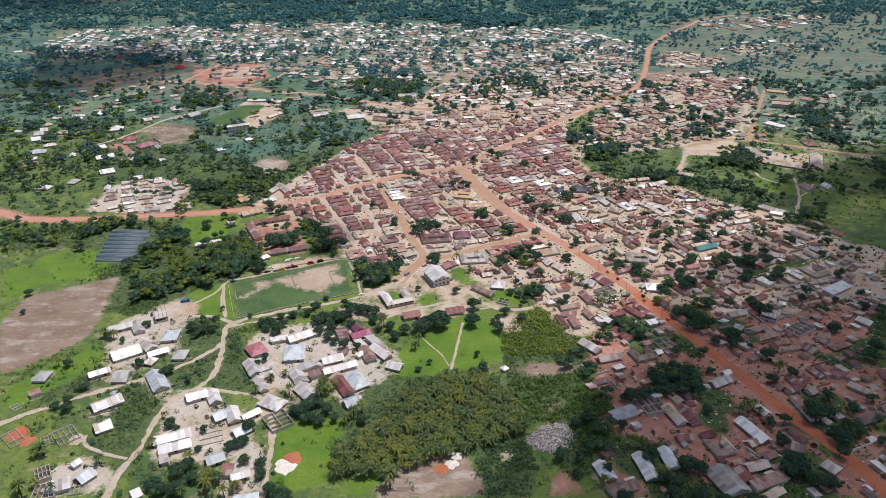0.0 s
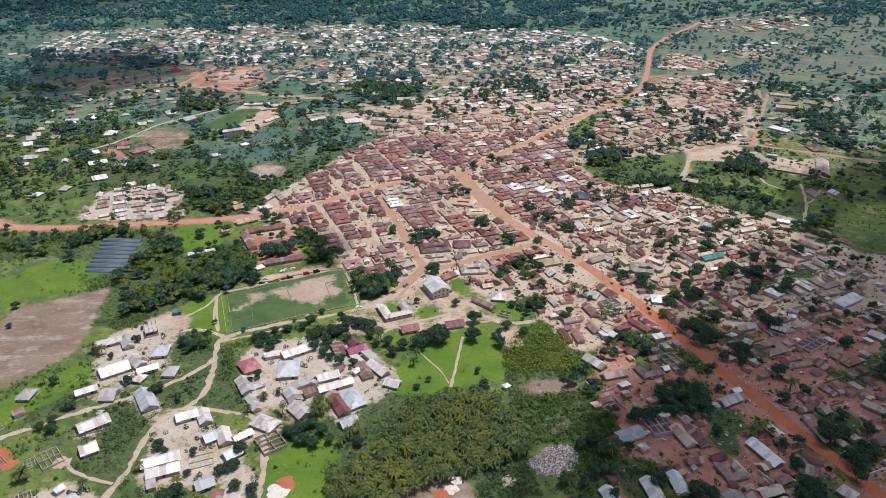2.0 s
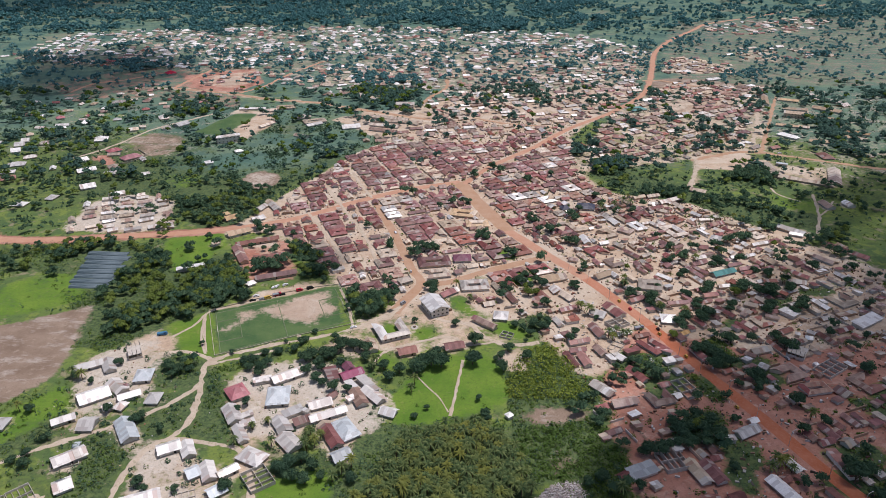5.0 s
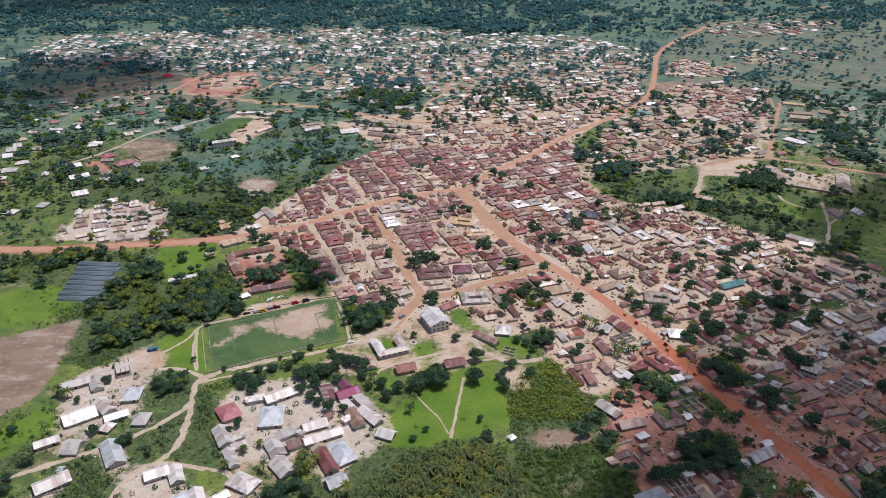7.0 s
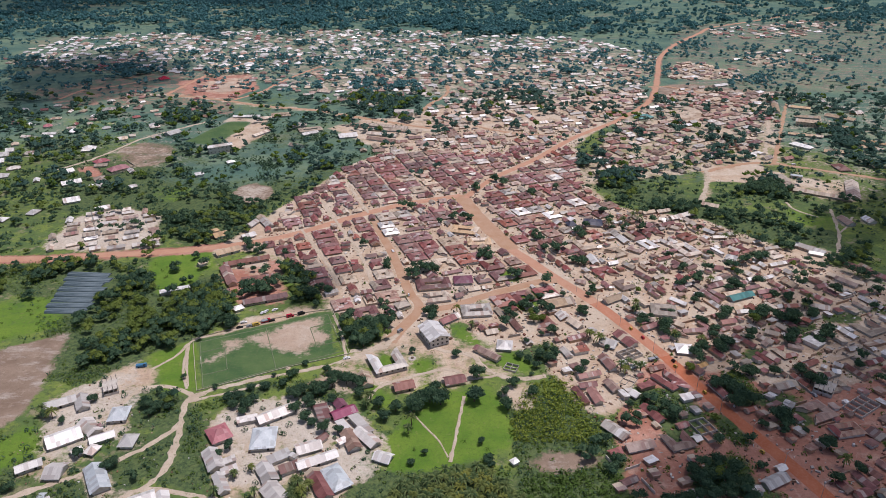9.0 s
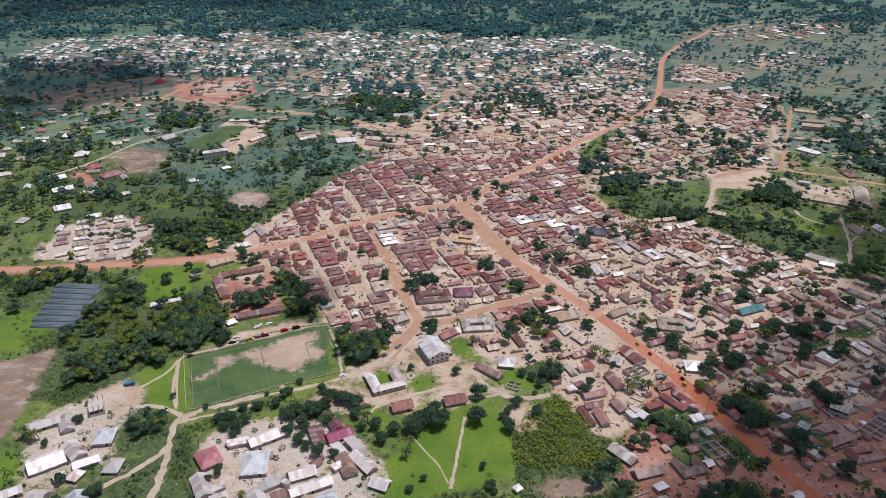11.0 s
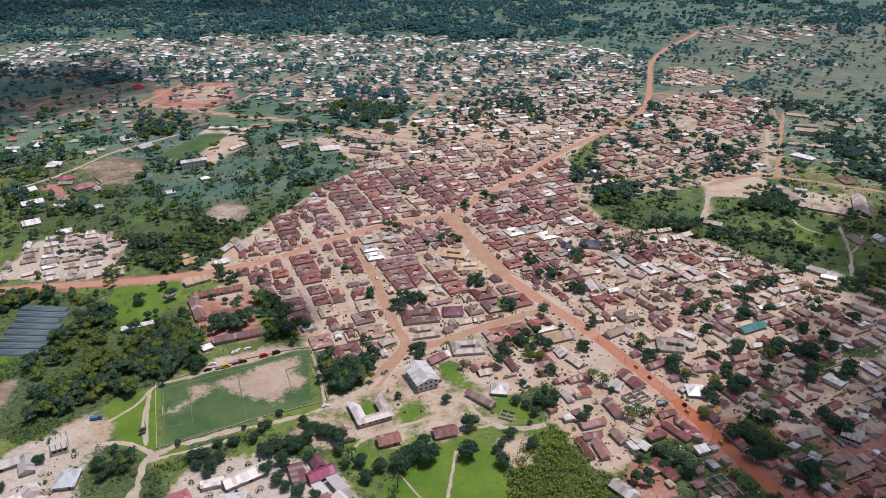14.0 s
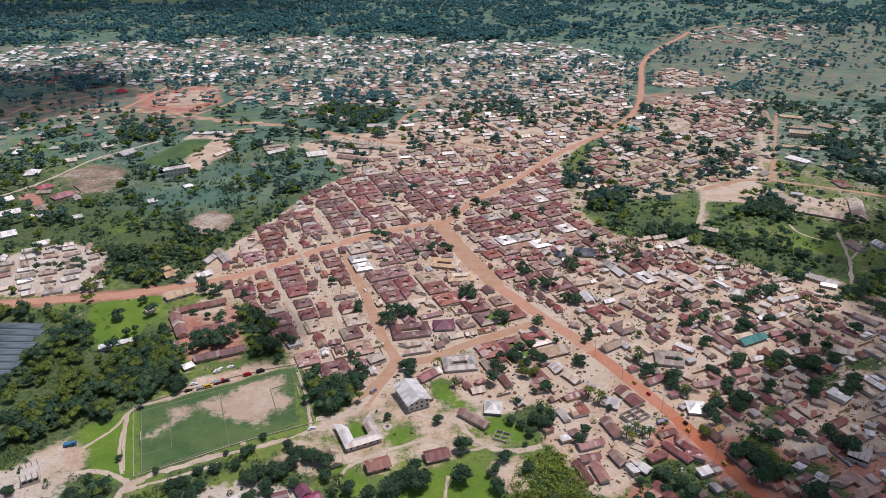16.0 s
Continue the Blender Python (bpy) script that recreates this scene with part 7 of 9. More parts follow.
road("lane", [(335, 566), (322, 549), (309, 536)], 1.4, LANE, "trodden path across rough grass", "sand", 2.0, 0.25)
road("lane", [(-370, 687), (-345, 724), (-333, 754), (-316, 804), (-289, 840), (-263, 873)], 3.0, LANE, "lane along a ploughed plot", "sand", 2.0, 0.25)
road("lane", [(-14, 908), (-1, 951), (17, 991), (22, 1052)], 5.0, STREET, "sandy street between northern houses", "sand", 2.0, 0.25)
road("lane", [(137, 795), (104, 807), (81, 814), (47, 841)], 5.0, STREET, "sandy street between northern houses", "sand", 2.0, 0.25)
road("road", [(301, 1031), (332, 1029), (371, 988)], 5.0, STREET, "sandy street off the far road", "sand", 2.0, 0.25)
road("lane", [(225, 601), (248, 647), (258, 680)], 4.0, LANE, "sandy path beside an open field", "sand", 2.0, 0.25)


# market sheds, schools and large houses farther off
house(-52.7, 837.2, 51.2, 7.0, 159, "tan", "white", "gable")
house(-41.4, 821.2, 59.0, 7.0, 169, "tan", "white", "gable")
house(-55.7, 804.3, 35.3, 7.0, 159, "tan", "white", "gable")
house(-55.8, 785.5, 33.0, 7.0, 155, "brown", "white", "gable")
house(-86.8, 843.2, 16.0, 7.0, 151, "brown", "white", "gable")
house(-93.5, 801.0, 20.4, 12.5, 17, "white", "white", "gable")
house(-7.3, 769.0, 18.3, 9.4, 165, "brown", "white", "gable")
house(-155.3, 845.4, 18.0, 10.9, 22, "tan", "white", "gable")
house(-138.2, 826.7, 26.0, 15.2, 20, "tan", "white", "court")
house(-184.0, 891.8, 22.5, 15.2, 12, "tan", "white", "court")
house(-200.8, 876.3, 16.7, 7.8, 17, "tan", "white", "gable")
house(-143.7, 767.0, 17.1, 7.0, 149, "tan", "white", "gable")
house(-34.5, 889.6, 23.0, 10.1, 178, "grey", "white", "gable", h=5.5,windows=True,storeys=2)
house(-81.3, 984.5, 23.9, 7.8, 162, "tan", "white", "gable")
house(-111.5, 992.2, 14.9, 11.9, 151, "grey", "white", "hip")
house(-67.8, 1081.5, 15.9, 17.0, 178, "tan", "white", "hip")
house(-147.5, 1014.0, 19.8, 10.9, 157, "tan", "white", "gable")
house(-135.9, 1047.7, 17.2, 9.4, 138, "tan", "white", "gable")
house(-134.6, 957.4, 17.7, 7.0, 133, "tan", "white", "gable")
house(-145.3, 959.4, 9.2, 4.6, 136, "brown", "white", "gable")
house(-509.6, 922.4, 10.9, 13.6, 32, "white", "white", "hip")
house(-358.2, 761.3, 13.2, 14.4, 16, "white", "white", "hip")
house(-290.2, 817.5, 15.9, 11.7, 59, "white", "white", "gable")
house(-467.8, 856.7, 7.5, 9.3, 49, "white", "white", "hip")
house(-404.2, 924.5, 16.6, 9.3, 19, "grey", "white", "hip")
house(-398.7, 1106.0, 14.1, 15.3, 33, "scarlet", "white", "hip")
house(-490.8, 863.8, 9.8, 8.5, 13, "red", "white", "hip")
house(-444.8, 851.0, 8.9, 9.3, 32, "crimson", "white", "hip")
house(-621.4, 1233.6, 15.4, 12.8, 16, "white", "white", "hip")
house(-650.1, 1242.2, 13.5, 11.9, 178, "white", "white", "hip")
house(-532.2, 1208.1, 23.3, 13.6, 154, "maroon", "white", "hip")
house(-436.2, 743.9, 9.4, 11.7, 23, "white", "white", "gable")
house(-429.3, 723.1, 8.7, 10.9, 24, "white", "white", "gable")
house(-437.7, 758.7, 7.5, 9.4, 16, "white", "white", "gable")
house(-346.3, 691.6, 7.5, 9.4, 48, "white", "white", "gable")
house(-329.2, 659.9, 16.3, 9.4, 33, "white", "white", "gable")
house(-298.3, 654.2, 10.6, 11.0, 39, "white", "white", "hip")
house(-273.3, 596.3, 10.7, 7.2, 37, "white", "white", "shed")
house(-308.8, 616.0, 12.5, 10.9, 32, "white", "white", "gable")
house(-268.2, 646.9, 6.3, 6.4, 31, "white", "white", "shed")
house(-328.0, 720.4, 13.2, 10.2, 47, "crimson", "white", "hip")
house(-302.1, 698.2, 18.2, 11.9, 45, "crimson", "tan", "hip")
house(-218.7, 678.5, 7.4, 6.4, 29, "white", "white", "shed")
house(-198.9, 714.7, 7.6, 6.0, 32, "white", "white", "hip")
house(-338.1, 797.1, 11.7, 8.6, 23, "tan", "white", "gable")
house(-302.5, 801.9, 9.6, 6.4, 31, "grey", "white", "shed")
house(425.8, 908.4, 48.7, 8.0, 69, "ochre", "white", "gable")
house(454.6, 905.7, 24.5, 6.7, 151, "ochre", "white", "gable")
house(442.5, 861.0, 27.5, 6.7, 161, "ochre", "white", "gable")
house(427.5, 829.4, 25.7, 9.4, 156, "ochre", "tan", "gable", h=5.5,windows=True,storeys=2)
house(480.1, 857.2, 33.0, 9.4, 131, "ochre", "white", "gable")
house(456.7, 819.8, 28.4, 6.0, 144, "ochre", "white", "gable")
house(404.7, 787.7, 34.4, 5.4, 156, "ochre", "white", "gable")
house(501.4, 903.8, 38.8, 8.0, 128, "grey", "white", "gable")
house(382.2, 750.3, 22.4, 8.5, 124, "white", "white", "hip")
house(408.3, 728.6, 24.8, 6.0, 164, "ochre", "white", "gable")
house(449.9, 738.6, 23.3, 6.0, 140, "ochre", "white", "gable")
house(462.7, 759.1, 24.0, 6.0, 138, "ochre", "white", "gable")
house(316.5, 641.0, 33.0, 10.0, 83, "tan", "tan", "gable")
house(334.5, 612.0, 46.0, 6.5, 146, "tan", "tan", "gable")
house(365.5, 622.0, 44.0, 10.5, 64, "tan", "tan", "gable")
house(293.5, 470.0, 33.0, 5.5, 126, "maroon", "tan", "gable")
house(333.6, 658.2, 9.7, 6.4, 152, "blue", "white", "shed")
house(229.8, 590.7, 13.3, 6.0, 147, "tan", "white", "gable")
house(324.1, 554.7, 14.6, 8.0, 94, "brown", "white", "gable")
house(342.8, 555.9, 9.9, 8.0, 98, "grey", "white", "gable")
house(270.8, 456.1, 14.3, 4.4, 124, "brown", "white", "gable")
house(294.3, 475.9, 7.7, 6.7, 110, "ochre", "white", "gable")
house(250.5, 869.0, 20.1, 15.2, 23, "teal", "white", "court")
house(177.2, 709.0, 16.3, 11.9, 160, "red", "white", "hip")
house(199.8, 752.2, 12.4, 8.0, 160, "red", "white", "gable")
house(176.9, 842.9, 16.6, 6.2, 125, "tan", "white", "gable")
house(-25.1, 812.9, 18.4, 4.1, 147, "tan", "white", "gable")
house(403.0, 1031.6, 22.1, 8.0, 22, "white", "white", "gable")
house(616.9, 1292.3, 14.4, 10.7, 17, "white", "white", "gable")
house(-168.5, 549.1, 6.0, 5.1, 41, "ochre", "white", "hip")
house(-136.7, 812.0, 19.4, 6.6, 38, "white", "white", "gable")
crop_tunnel(-226.4, 432.3, 27.3, 6.3, -2)
crop_tunnel(-227.4, 439.2, 27.6, 6.3, -2)
crop_tunnel(-228.4, 446.1, 27.8, 6.3, -3)
crop_tunnel(-229.4, 453.0, 28.1, 6.3, -3)
crop_tunnel(-230.4, 459.9, 28.4, 6.3, -4)
crop_tunnel(-231.4, 466.8, 28.7, 6.3, -5)
crop_tunnel(-232.4, 473.7, 29.1, 6.3, -5)
crop_tunnel(-233.4, 480.6, 29.4, 6.3, -6)


# the playing field's lines, goals and low wall
road("field_line", [(-134.0, 395.6), (-99.4, 410.2), (-64.8, 424.8)], 0.16, WHITE_LINE, "worn white line on the playing field", "turf", 0.0, 0.1)
road("field_line", [(-64.8, 424.8), (-57.8, 404.8), (-50.8, 384.9)], 0.16, WHITE_LINE, "worn white line on the playing field", "turf", 0.0, 0.1)
road("field_line", [(-50.8, 384.9), (-85.2, 368.9), (-119.7, 352.9)], 0.16, WHITE_LINE, "worn white line on the playing field", "turf", 0.0, 0.1)
road("field_line", [(-119.7, 352.9), (-126.8, 374.3), (-134.0, 395.6)], 0.16, WHITE_LINE, "worn white line on the playing field", "turf", 0.0, 0.1)
road("field_line", [(-99.4, 410.2), (-92.3, 389.5), (-85.2, 368.9)], 0.16, WHITE_LINE, "worn white line on the playing field", "turf", 0.0, 0.1)
road("field_line", [(-118.4, 390.0), (-114.8, 379.3), (-111.3, 368.6)], 0.16, WHITE_LINE, "worn white line on the playing field", "turf", 0.0, 0.1)
road("field_line", [(-130.4, 385.0), (-124.4, 387.5), (-118.4, 390.0)], 0.16, WHITE_LINE, "worn white line on the playing field", "turf", 0.0, 0.1)
road("field_line", [(-123.2, 363.6), (-117.3, 366.1), (-111.3, 368.6)], 0.16, WHITE_LINE, "worn white line on the playing field", "turf", 0.0, 0.1)
goal(-126.8, 374.3, -161)
road("field_line", [(-73.2, 409.7), (-69.8, 399.8), (-66.3, 389.8)], 0.16, WHITE_LINE, "worn white line on the playing field", "turf", 0.0, 0.1)
road("field_line", [(-61.3, 414.8), (-67.3, 412.3), (-73.2, 409.7)], 0.16, WHITE_LINE, "worn white line on the playing field", "turf", 0.0, 0.1)
road("field_line", [(-54.3, 394.8), (-60.3, 392.3), (-66.3, 389.8)], 0.16, WHITE_LINE, "worn white line on the playing field", "turf", 0.0, 0.1)
goal(-57.8, 404.8, -161)
boundary("low_wall", [(-139, 399), (-129, 370), (-122, 350), (-102, 359), (-79, 370), (-47, 382), (-55, 408), (-63, 431)], 0.6, "low block wall round the playing field")
boundary("low_wall", [(-139, 399), (-124, 407), (-98, 420), (-79, 427), (-63, 431)], 0.5, "low kerb wall along the playing field")
boundary("low_wall", [(-25, 442), (-18, 445), (-14, 431), (-21, 425), (-25, 442)], 1.4, "low yellowed wall round a small house")
boundary("low_wall", [(-308, 677), (-295, 689), (-290, 707), (-305, 725)], 1.6, "reddish yard wall round a large house")


# ---- houses ----
# the old town: rows of courtyard houses, two and two between the lanes
OLD_NORTH = [(-132, 555), (-113, 620), (-88, 686), (-44, 746), (57, 742), (102, 730), (25, 635), (-27, 611), (-62, 591), (-103, 557)]
OLD_SOUTH = [(-124, 523), (-101, 542), (-60, 569), (-26, 590), (21, 609), (43, 543), (80, 462), (69, 443), (-13, 420), (-52, 424), (-85, 477), (-105, 505)]
for k, (edge, deep, count) in enumerate(((29.6, 14.0, 2), (-1.2, 16.5, 1), (-20.5, 13.8, 2), (65.8, 14.0, 2), (95.8, 14.0, 2), (125.8, 14.0, 2), (155.8, 14.0, 2))):
    for part_of_town in (OLD_NORTH, OLD_SOUTH):
        fill(part_of_town, 110, (14.6, deep), dict(court=6, open_court=2.5, gable=0.8), dict(maroon=7, red=2.6, brown=1.1, tan=1.3, grey=0.3), ("tan", "mud", "white"), 50 + k, "houses of the old town", 0.99, size=(0.93, 1.0), alley=2.2, jitter=0.15, turn=1.5, cross=0.3, origin=(-86 + 0.94 * edge, 575 + 0.342 * edge), rows=count)
fill([(-132, 555), (-113, 620), (-88, 686), (-44, 746), (57, 742), (102, 730), (25, 635), (-27, 611), (-62, 591), (-103, 557)], 109, (14, 13.5), dict(court=5, open_court=2.5, gable=1.6), dict(maroon=7, red=2.6, brown=1.1, tan=1.3, grey=0.3), ("tan", "mud", "white"), 1, "houses of the old town", 0.98, size=(0.84, 0.99), alley=2.5, jitter=0.4, cross=0.3)
fill([(-124, 523), (-101, 542), (-60, 569), (-26, 590), (21, 609), (43, 543), (80, 462), (69, 443), (-13, 420), (-52, 424), (-85, 477), (-105, 505)], 109, (14, 13.5), dict(court=5, open_court=2.5, gable=1.6), dict(maroon=7, red=2.6, brown=1.1, tan=1.3, grey=0.3), ("tan", "mud", "white"), 2, "houses of the old town", 0.97, size=(0.84, 0.99), alley=2.5, jitter=0.4, cross=0.3)
fill([(38, 632), (142, 762), (134, 645), (149, 588), (102, 493), (83, 483), (53, 549)], 112, (14, 13.5), dict(court=5, open_court=2.5, gable=1.6), dict(maroon=4, red=3, brown=2, tan=0.7, grey=0.6, white=0.6), ("tan", "mud", "white"), 3, "houses of the old town", 0.97, size=(0.8, 0.98), alley=2, jitter=0.6, cross=0.4)
fill([(102, 493), (149, 588), (212, 558), (253, 500), (264, 457), (291, 427), (261, 372), (144, 344), (123, 398), (105, 442)], 112, (19, 16), dict(wings=4, gable=2.2, court=1.3, open_court=2.2), dict(maroon=2.4, red=1.8, brown=1.4, tan=3.2, grey=2.2, white=1.6), ("tan", "mud", "white"), 4, "houses east of the main road", 0.9, size=(0.78, 1.0), jitter=0.9, cross=0.3, turn=2.5)
fill([(125, 390), (144, 344), (261, 372), (294, 386), (202, 202), (190, 202), (173, 262)], 112, (20, 17), dict(wings=6, gable=1.5, court=0.8, open_court=0.8), dict(maroon=4, red=3, brown=1, tan=1.8, grey=0.4, white=0.9), ("tan", "mud"), 5, "houses in the south-east quarter", 0.55, size=(0.65, 0.95), jitter=2, cross=0.3, turn=5)
fill([(3, 411), (70, 438), (117, 386), (135, 338), (84, 330), (65, 359), (39, 389)], 110, (18, 15.5), dict(wings=4, gable=2.2, court=1.3, open_court=2.2), dict(maroon=2.4, red=1.8, brown=1.4, tan=3.2, grey=2.2, white=1.6), ("tan", "mud", "white"), 6, "houses between the square and the main road", 0.93, size=(0.78, 1.0), jitter=0.8, cross=0.3, turn=2.5)
fill([(86, 324), (134, 335), (183, 202), (66, 204)], 112, (21, 18), dict(wings=6, gable=1.5, court=0.8, open_court=0.8), dict(maroon=4, red=3, brown=1, tan=1.8, grey=0.4, white=0.9), ("tan", "mud", "block"), 7, "houses south of the main road", 0.46, size=(0.46, 0.8), jitter=2, cross=0.35, turn=6)
fill([(-132, 555), (-113, 620), (-88, 686), (-44, 746), (57, 742), (142, 762), (134, 645), (149, 588), (102, 493), (80, 462), (69, 443), (-13, 420), (-52, 424), (-85, 477), (-105, 505)], 106, (8.5, 8), dict(gable=3, shed=1), dict(maroon=7, red=2.6, brown=1.1, tan=1.3, grey=0.55, white=0.25), ("tan", "mud", "white"), 23, "houses of the old town", 0.8, size=(0.7, 0.95), jitter=0.8, cross=0.4, turn=6)
fill([(102, 493), (149, 588), (212, 558), (253, 500), (264, 457), (291, 427), (294, 386), (202, 202), (173, 262), (123, 398), (105, 442)], 112, (9, 8), dict(shed=1), dict(maroon=1.5, red=2.5, brown=2.5, tan=1.5, grey=1.2, white=1.6), ("tan", "mud", "white"), 20, "small lean-tos between the houses", 0.6, size=(0.4, 0.6), jitter=1.5, turn=6, cross=0.5)
fill([(3, 411), (70, 438), (117, 386), (135, 338), (183, 202), (66, 204), (84, 330), (65, 359), (39, 389)], 112, (9, 8), dict(shed=1), dict(maroon=1.5, red=2.5, brown=2.5, tan=1.5, grey=1.2, white=1.6), ("tan", "mud", "white"), 21, "small lean-tos between the houses", 0.45, size=(0.4, 0.6), jitter=1.5, turn=6, cross=0.5)
fill([(-81, 741), (-45, 785), (62, 819), (162, 842), (235, 914), (278, 962), (224, 868), (120, 744), (64, 751), (-44, 746)], 15, (15, 12), dict(gable=5.5, shed=1.5, open_court=1.6, court=0.8), dict(maroon=1.6, red=3, brown=3, tan=3, grey=0.8, white=0.6), ("tan", "mud", "white"), 8, "houses of the northern quarter", 0.92, far=True, size=(0.65, 1.0), jitter=2, turn=8)
fill([(-6, 923), (76, 1007), (169, 1084), (322, 1170), (282, 962), (160, 829), (69, 819), (7, 808)], 15, (18, 15), dict(gable=5.5, shed=1.5, open_court=1.6, court=0.8), dict(maroon=0.6, red=1.5, brown=2.5, tan=3.5, grey=2.2, white=1.3), ("tan", "mud", "white"), 14, "houses of the northern quarter", 0.93, far=True, size=(0.55, 0.95), jitter=3, turn=12, patchy=0.05)
fill([(-739, 1248), (-725, 1502), (-570, 1564), (-83, 1585), (270, 1468), (397, 1298), (346, 1169), (120, 1122), (-60, 1103), (-291, 1141), (-527, 1162)], 10, (20, 16.5), dict(gable=2.5, shed=0.6, hip=6), dict(red=0.8, brown=1.5, tan=2, grey=1.5, white=6.5), ("tan", "white"), 9, "houses of the far quarter", 0.86, far=True, size=(0.55, 0.88), jitter=6, turn=35, patchy=0.12)
fill([(-302, 1114), (-61, 1130), (121, 1131), (344, 1179), (313, 1131), (105, 969), (-6, 914), (-98, 927), (-166, 981), (-264, 1022)], 12, (19, 16), dict(gable=4, shed=1, hip=4), dict(maroon=0.6, red=1.5, brown=2.5, tan=3.5, grey=2.2, white=1.3), ("tan", "white"), 15, "houses of the northern quarter", 0.88, far=True, size=(0.5, 0.85), jitter=4, turn=20, patchy=0.06)
fill([(128, 678), (221, 854), (281, 945), (347, 1034), (456, 991), (345, 694), (249, 674)], 25, (17, 12.5), dict(gable=5, shed=0.8, hip=2, open_court=1.6, court=0.8), dict(maroon=1.6, red=2.5, brown=3, tan=4, grey=1.6, white=1.3), ("tan", "mud", "white"), 10, "houses beyond the junction", 0.92, far=True, size=(0.55, 1.0), jitter=2.5, turn=10, patchy=0.12)
fill([(346, 1083), (386, 1196), (429, 1203), (468, 1141), (460, 1086), (389, 1067)], 15, (17, 12), dict(gable=5, shed=1.5, hip=2), dict(maroon=1, red=2, brown=2.5, tan=3.5, grey=1.6, white=1.0), ("tan", "mud", "white"), 27, "houses beyond the junction", 0.9, far=True, size=(0.55, 1.0), jitter=3, turn=8)
fill([(301, 961), (330, 1000), (375, 965), (431, 960), (420, 925), (364, 930)], 15, (18, 13), dict(gable=5.5, shed=1.5, open_court=1.6, court=0.8), dict(maroon=0.6, red=1.5, brown=2.5, tan=3.5, grey=2.2, white=1.3), ("tan", "mud", "white"), 16, "houses beyond the junction", 0.82, far=True, size=(0.5, 0.95), jitter=3, turn=10)
fill([(565, 1547), (829, 1667), (894, 1615), (731, 1457), (546, 1394)], 15, (26, 18), dict(gable=4, shed=1, hip=4), dict(maroon=0.6, red=1.5, brown=2.5, tan=3.5, grey=2.2, white=1.3), ("tan", "mud", "white"), 17, "houses along the far road", 0.8, far=True, size=(0.5, 0.9), jitter=6, turn=20)
fill([(560, 1300), (640, 1290), (680, 1200), (560, 1160), (470, 1190)], 15, (26, 18), dict(gable=4, shed=1, hip=2), dict(maroon=0.6, red=1.5, brown=2.5, tan=4.5, grey=2.2, white=1.6), ("tan", "mud", "white"), 19, "houses along the far road", 0.6, far=True, size=(0.5, 0.9), jitter=6, turn=20)
fill([(464, 990), (625, 947), (462, 671), (368, 655), (333, 695)], 15, (40, 34), dict(gable=4, shed=1, hip=4), dict(maroon=0.6, red=1.5, brown=2.5, tan=3.5, grey=2.2, white=1.3), ("tan", "ochre"), 11, "houses of the school quarter", 0.35, far=True, size=(0.35, 0.55), jitter=9, turn=15)
fill([(-480, 766), (-443, 838), (-312, 861), (-266, 716), (-248, 579), (-302, 553), (-366, 555)], 10, (28, 24), dict(gable=3, shed=1, hip=6), dict(red=0.9, brown=1, tan=1.5, grey=1.6, white=7), ("tan", "white"), 12, "houses of the western hamlet", 0.55, far=True, size=(0.42, 0.62), jitter=8, turn=25, patchy=0.1)
fill([(-499, 944), (-327, 1107), (-263, 985), (-255, 887), (-312, 861), (-429, 838)], 14, (22, 19), dict(gable=4, shed=1, hip=4), dict(maroon=1.5, red=2, brown=2.5, tan=2.5, grey=1.8, white=0.7), ("tan", "white"), 18, "houses of the western hamlet", 0.62, far=True, size=(0.35, 0.6), jitter=6, turn=20, patchy=0.15)
fill([(-290, 522), (-291, 585), (-256, 604), (-221, 584), (-203, 523), (-239, 516)], 25, (14, 10), dict(gable=4, shed=4), dict(brown=1.5, tan=3.5, grey=5, white=1.6), ("tan", "white"), 13, "houses of the western hamlet", 0.85, far=True, jitter=2, turn=8)
finish_far()
GROVE = [(-45, 217), (-45, 233), (-26, 249), (-21, 273), (-13, 280), (4, 286), (22, 288), (35, 272), (40, 254), (40, 244), (21, 235), (-4, 227), (-19, 219)]
RANKS = [[(37, 323), (45, 345), (54, 354), (63, 358), (71, 351), (74, 338), (74, 326), (79, 314), (79, 307), (35, 309)]]
RUBBLE = [(43, 244), (50, 250), (60, 251), (63, 245), (60, 236), (52, 232), (44, 234), (40, 240)]
TOWN = [(-129, 535), (-113, 620), (-78, 709), (-6, 809), (92, 845), (169, 842), (133, 673), (150, 593), (214, 565), (256, 509), (295, 451), (323, 436), (202, 202), (71, 204), (83, 297), (74, 330), (65, 359), (40, 392), (10, 393), (-13, 410), (-60, 426), (-93, 488)]
YARDS = [(-177, 223), (-198, 346), (-176, 365), (-146, 351), (-112, 329), (-73, 349), (-41, 336), (-21, 291), (-44, 269), (-67, 276), (-68, 207), (-170, 209)]
SOUTH_EAST = [(119, 379), (216, 412), (323, 436), (202, 202), (66, 204), (73, 247), (82, 297), (86, 324)]
THICKETS = [[(34, 275), (45, 288), (73, 292), (82, 285), (86, 260), (81, 241), (62, 234), (65, 251), (47, 253), (36, 246), (38, 265)], [(23, 240), (35, 242), (42, 234), (43, 215), (40, 205), (17, 206), (14, 221)]]


# ---- palm grove, woods and scrub ----
scatter_rng = np.random.default_rng(3)
palm_spots = scatter(GROVE, 400, scatter_rng, 3.1)
for gx, gy in palm_spots[:285]:
    palm(gx, gy, 1.0, "palms of the grove", "green and yellowing oil palm in a close-planted grove")


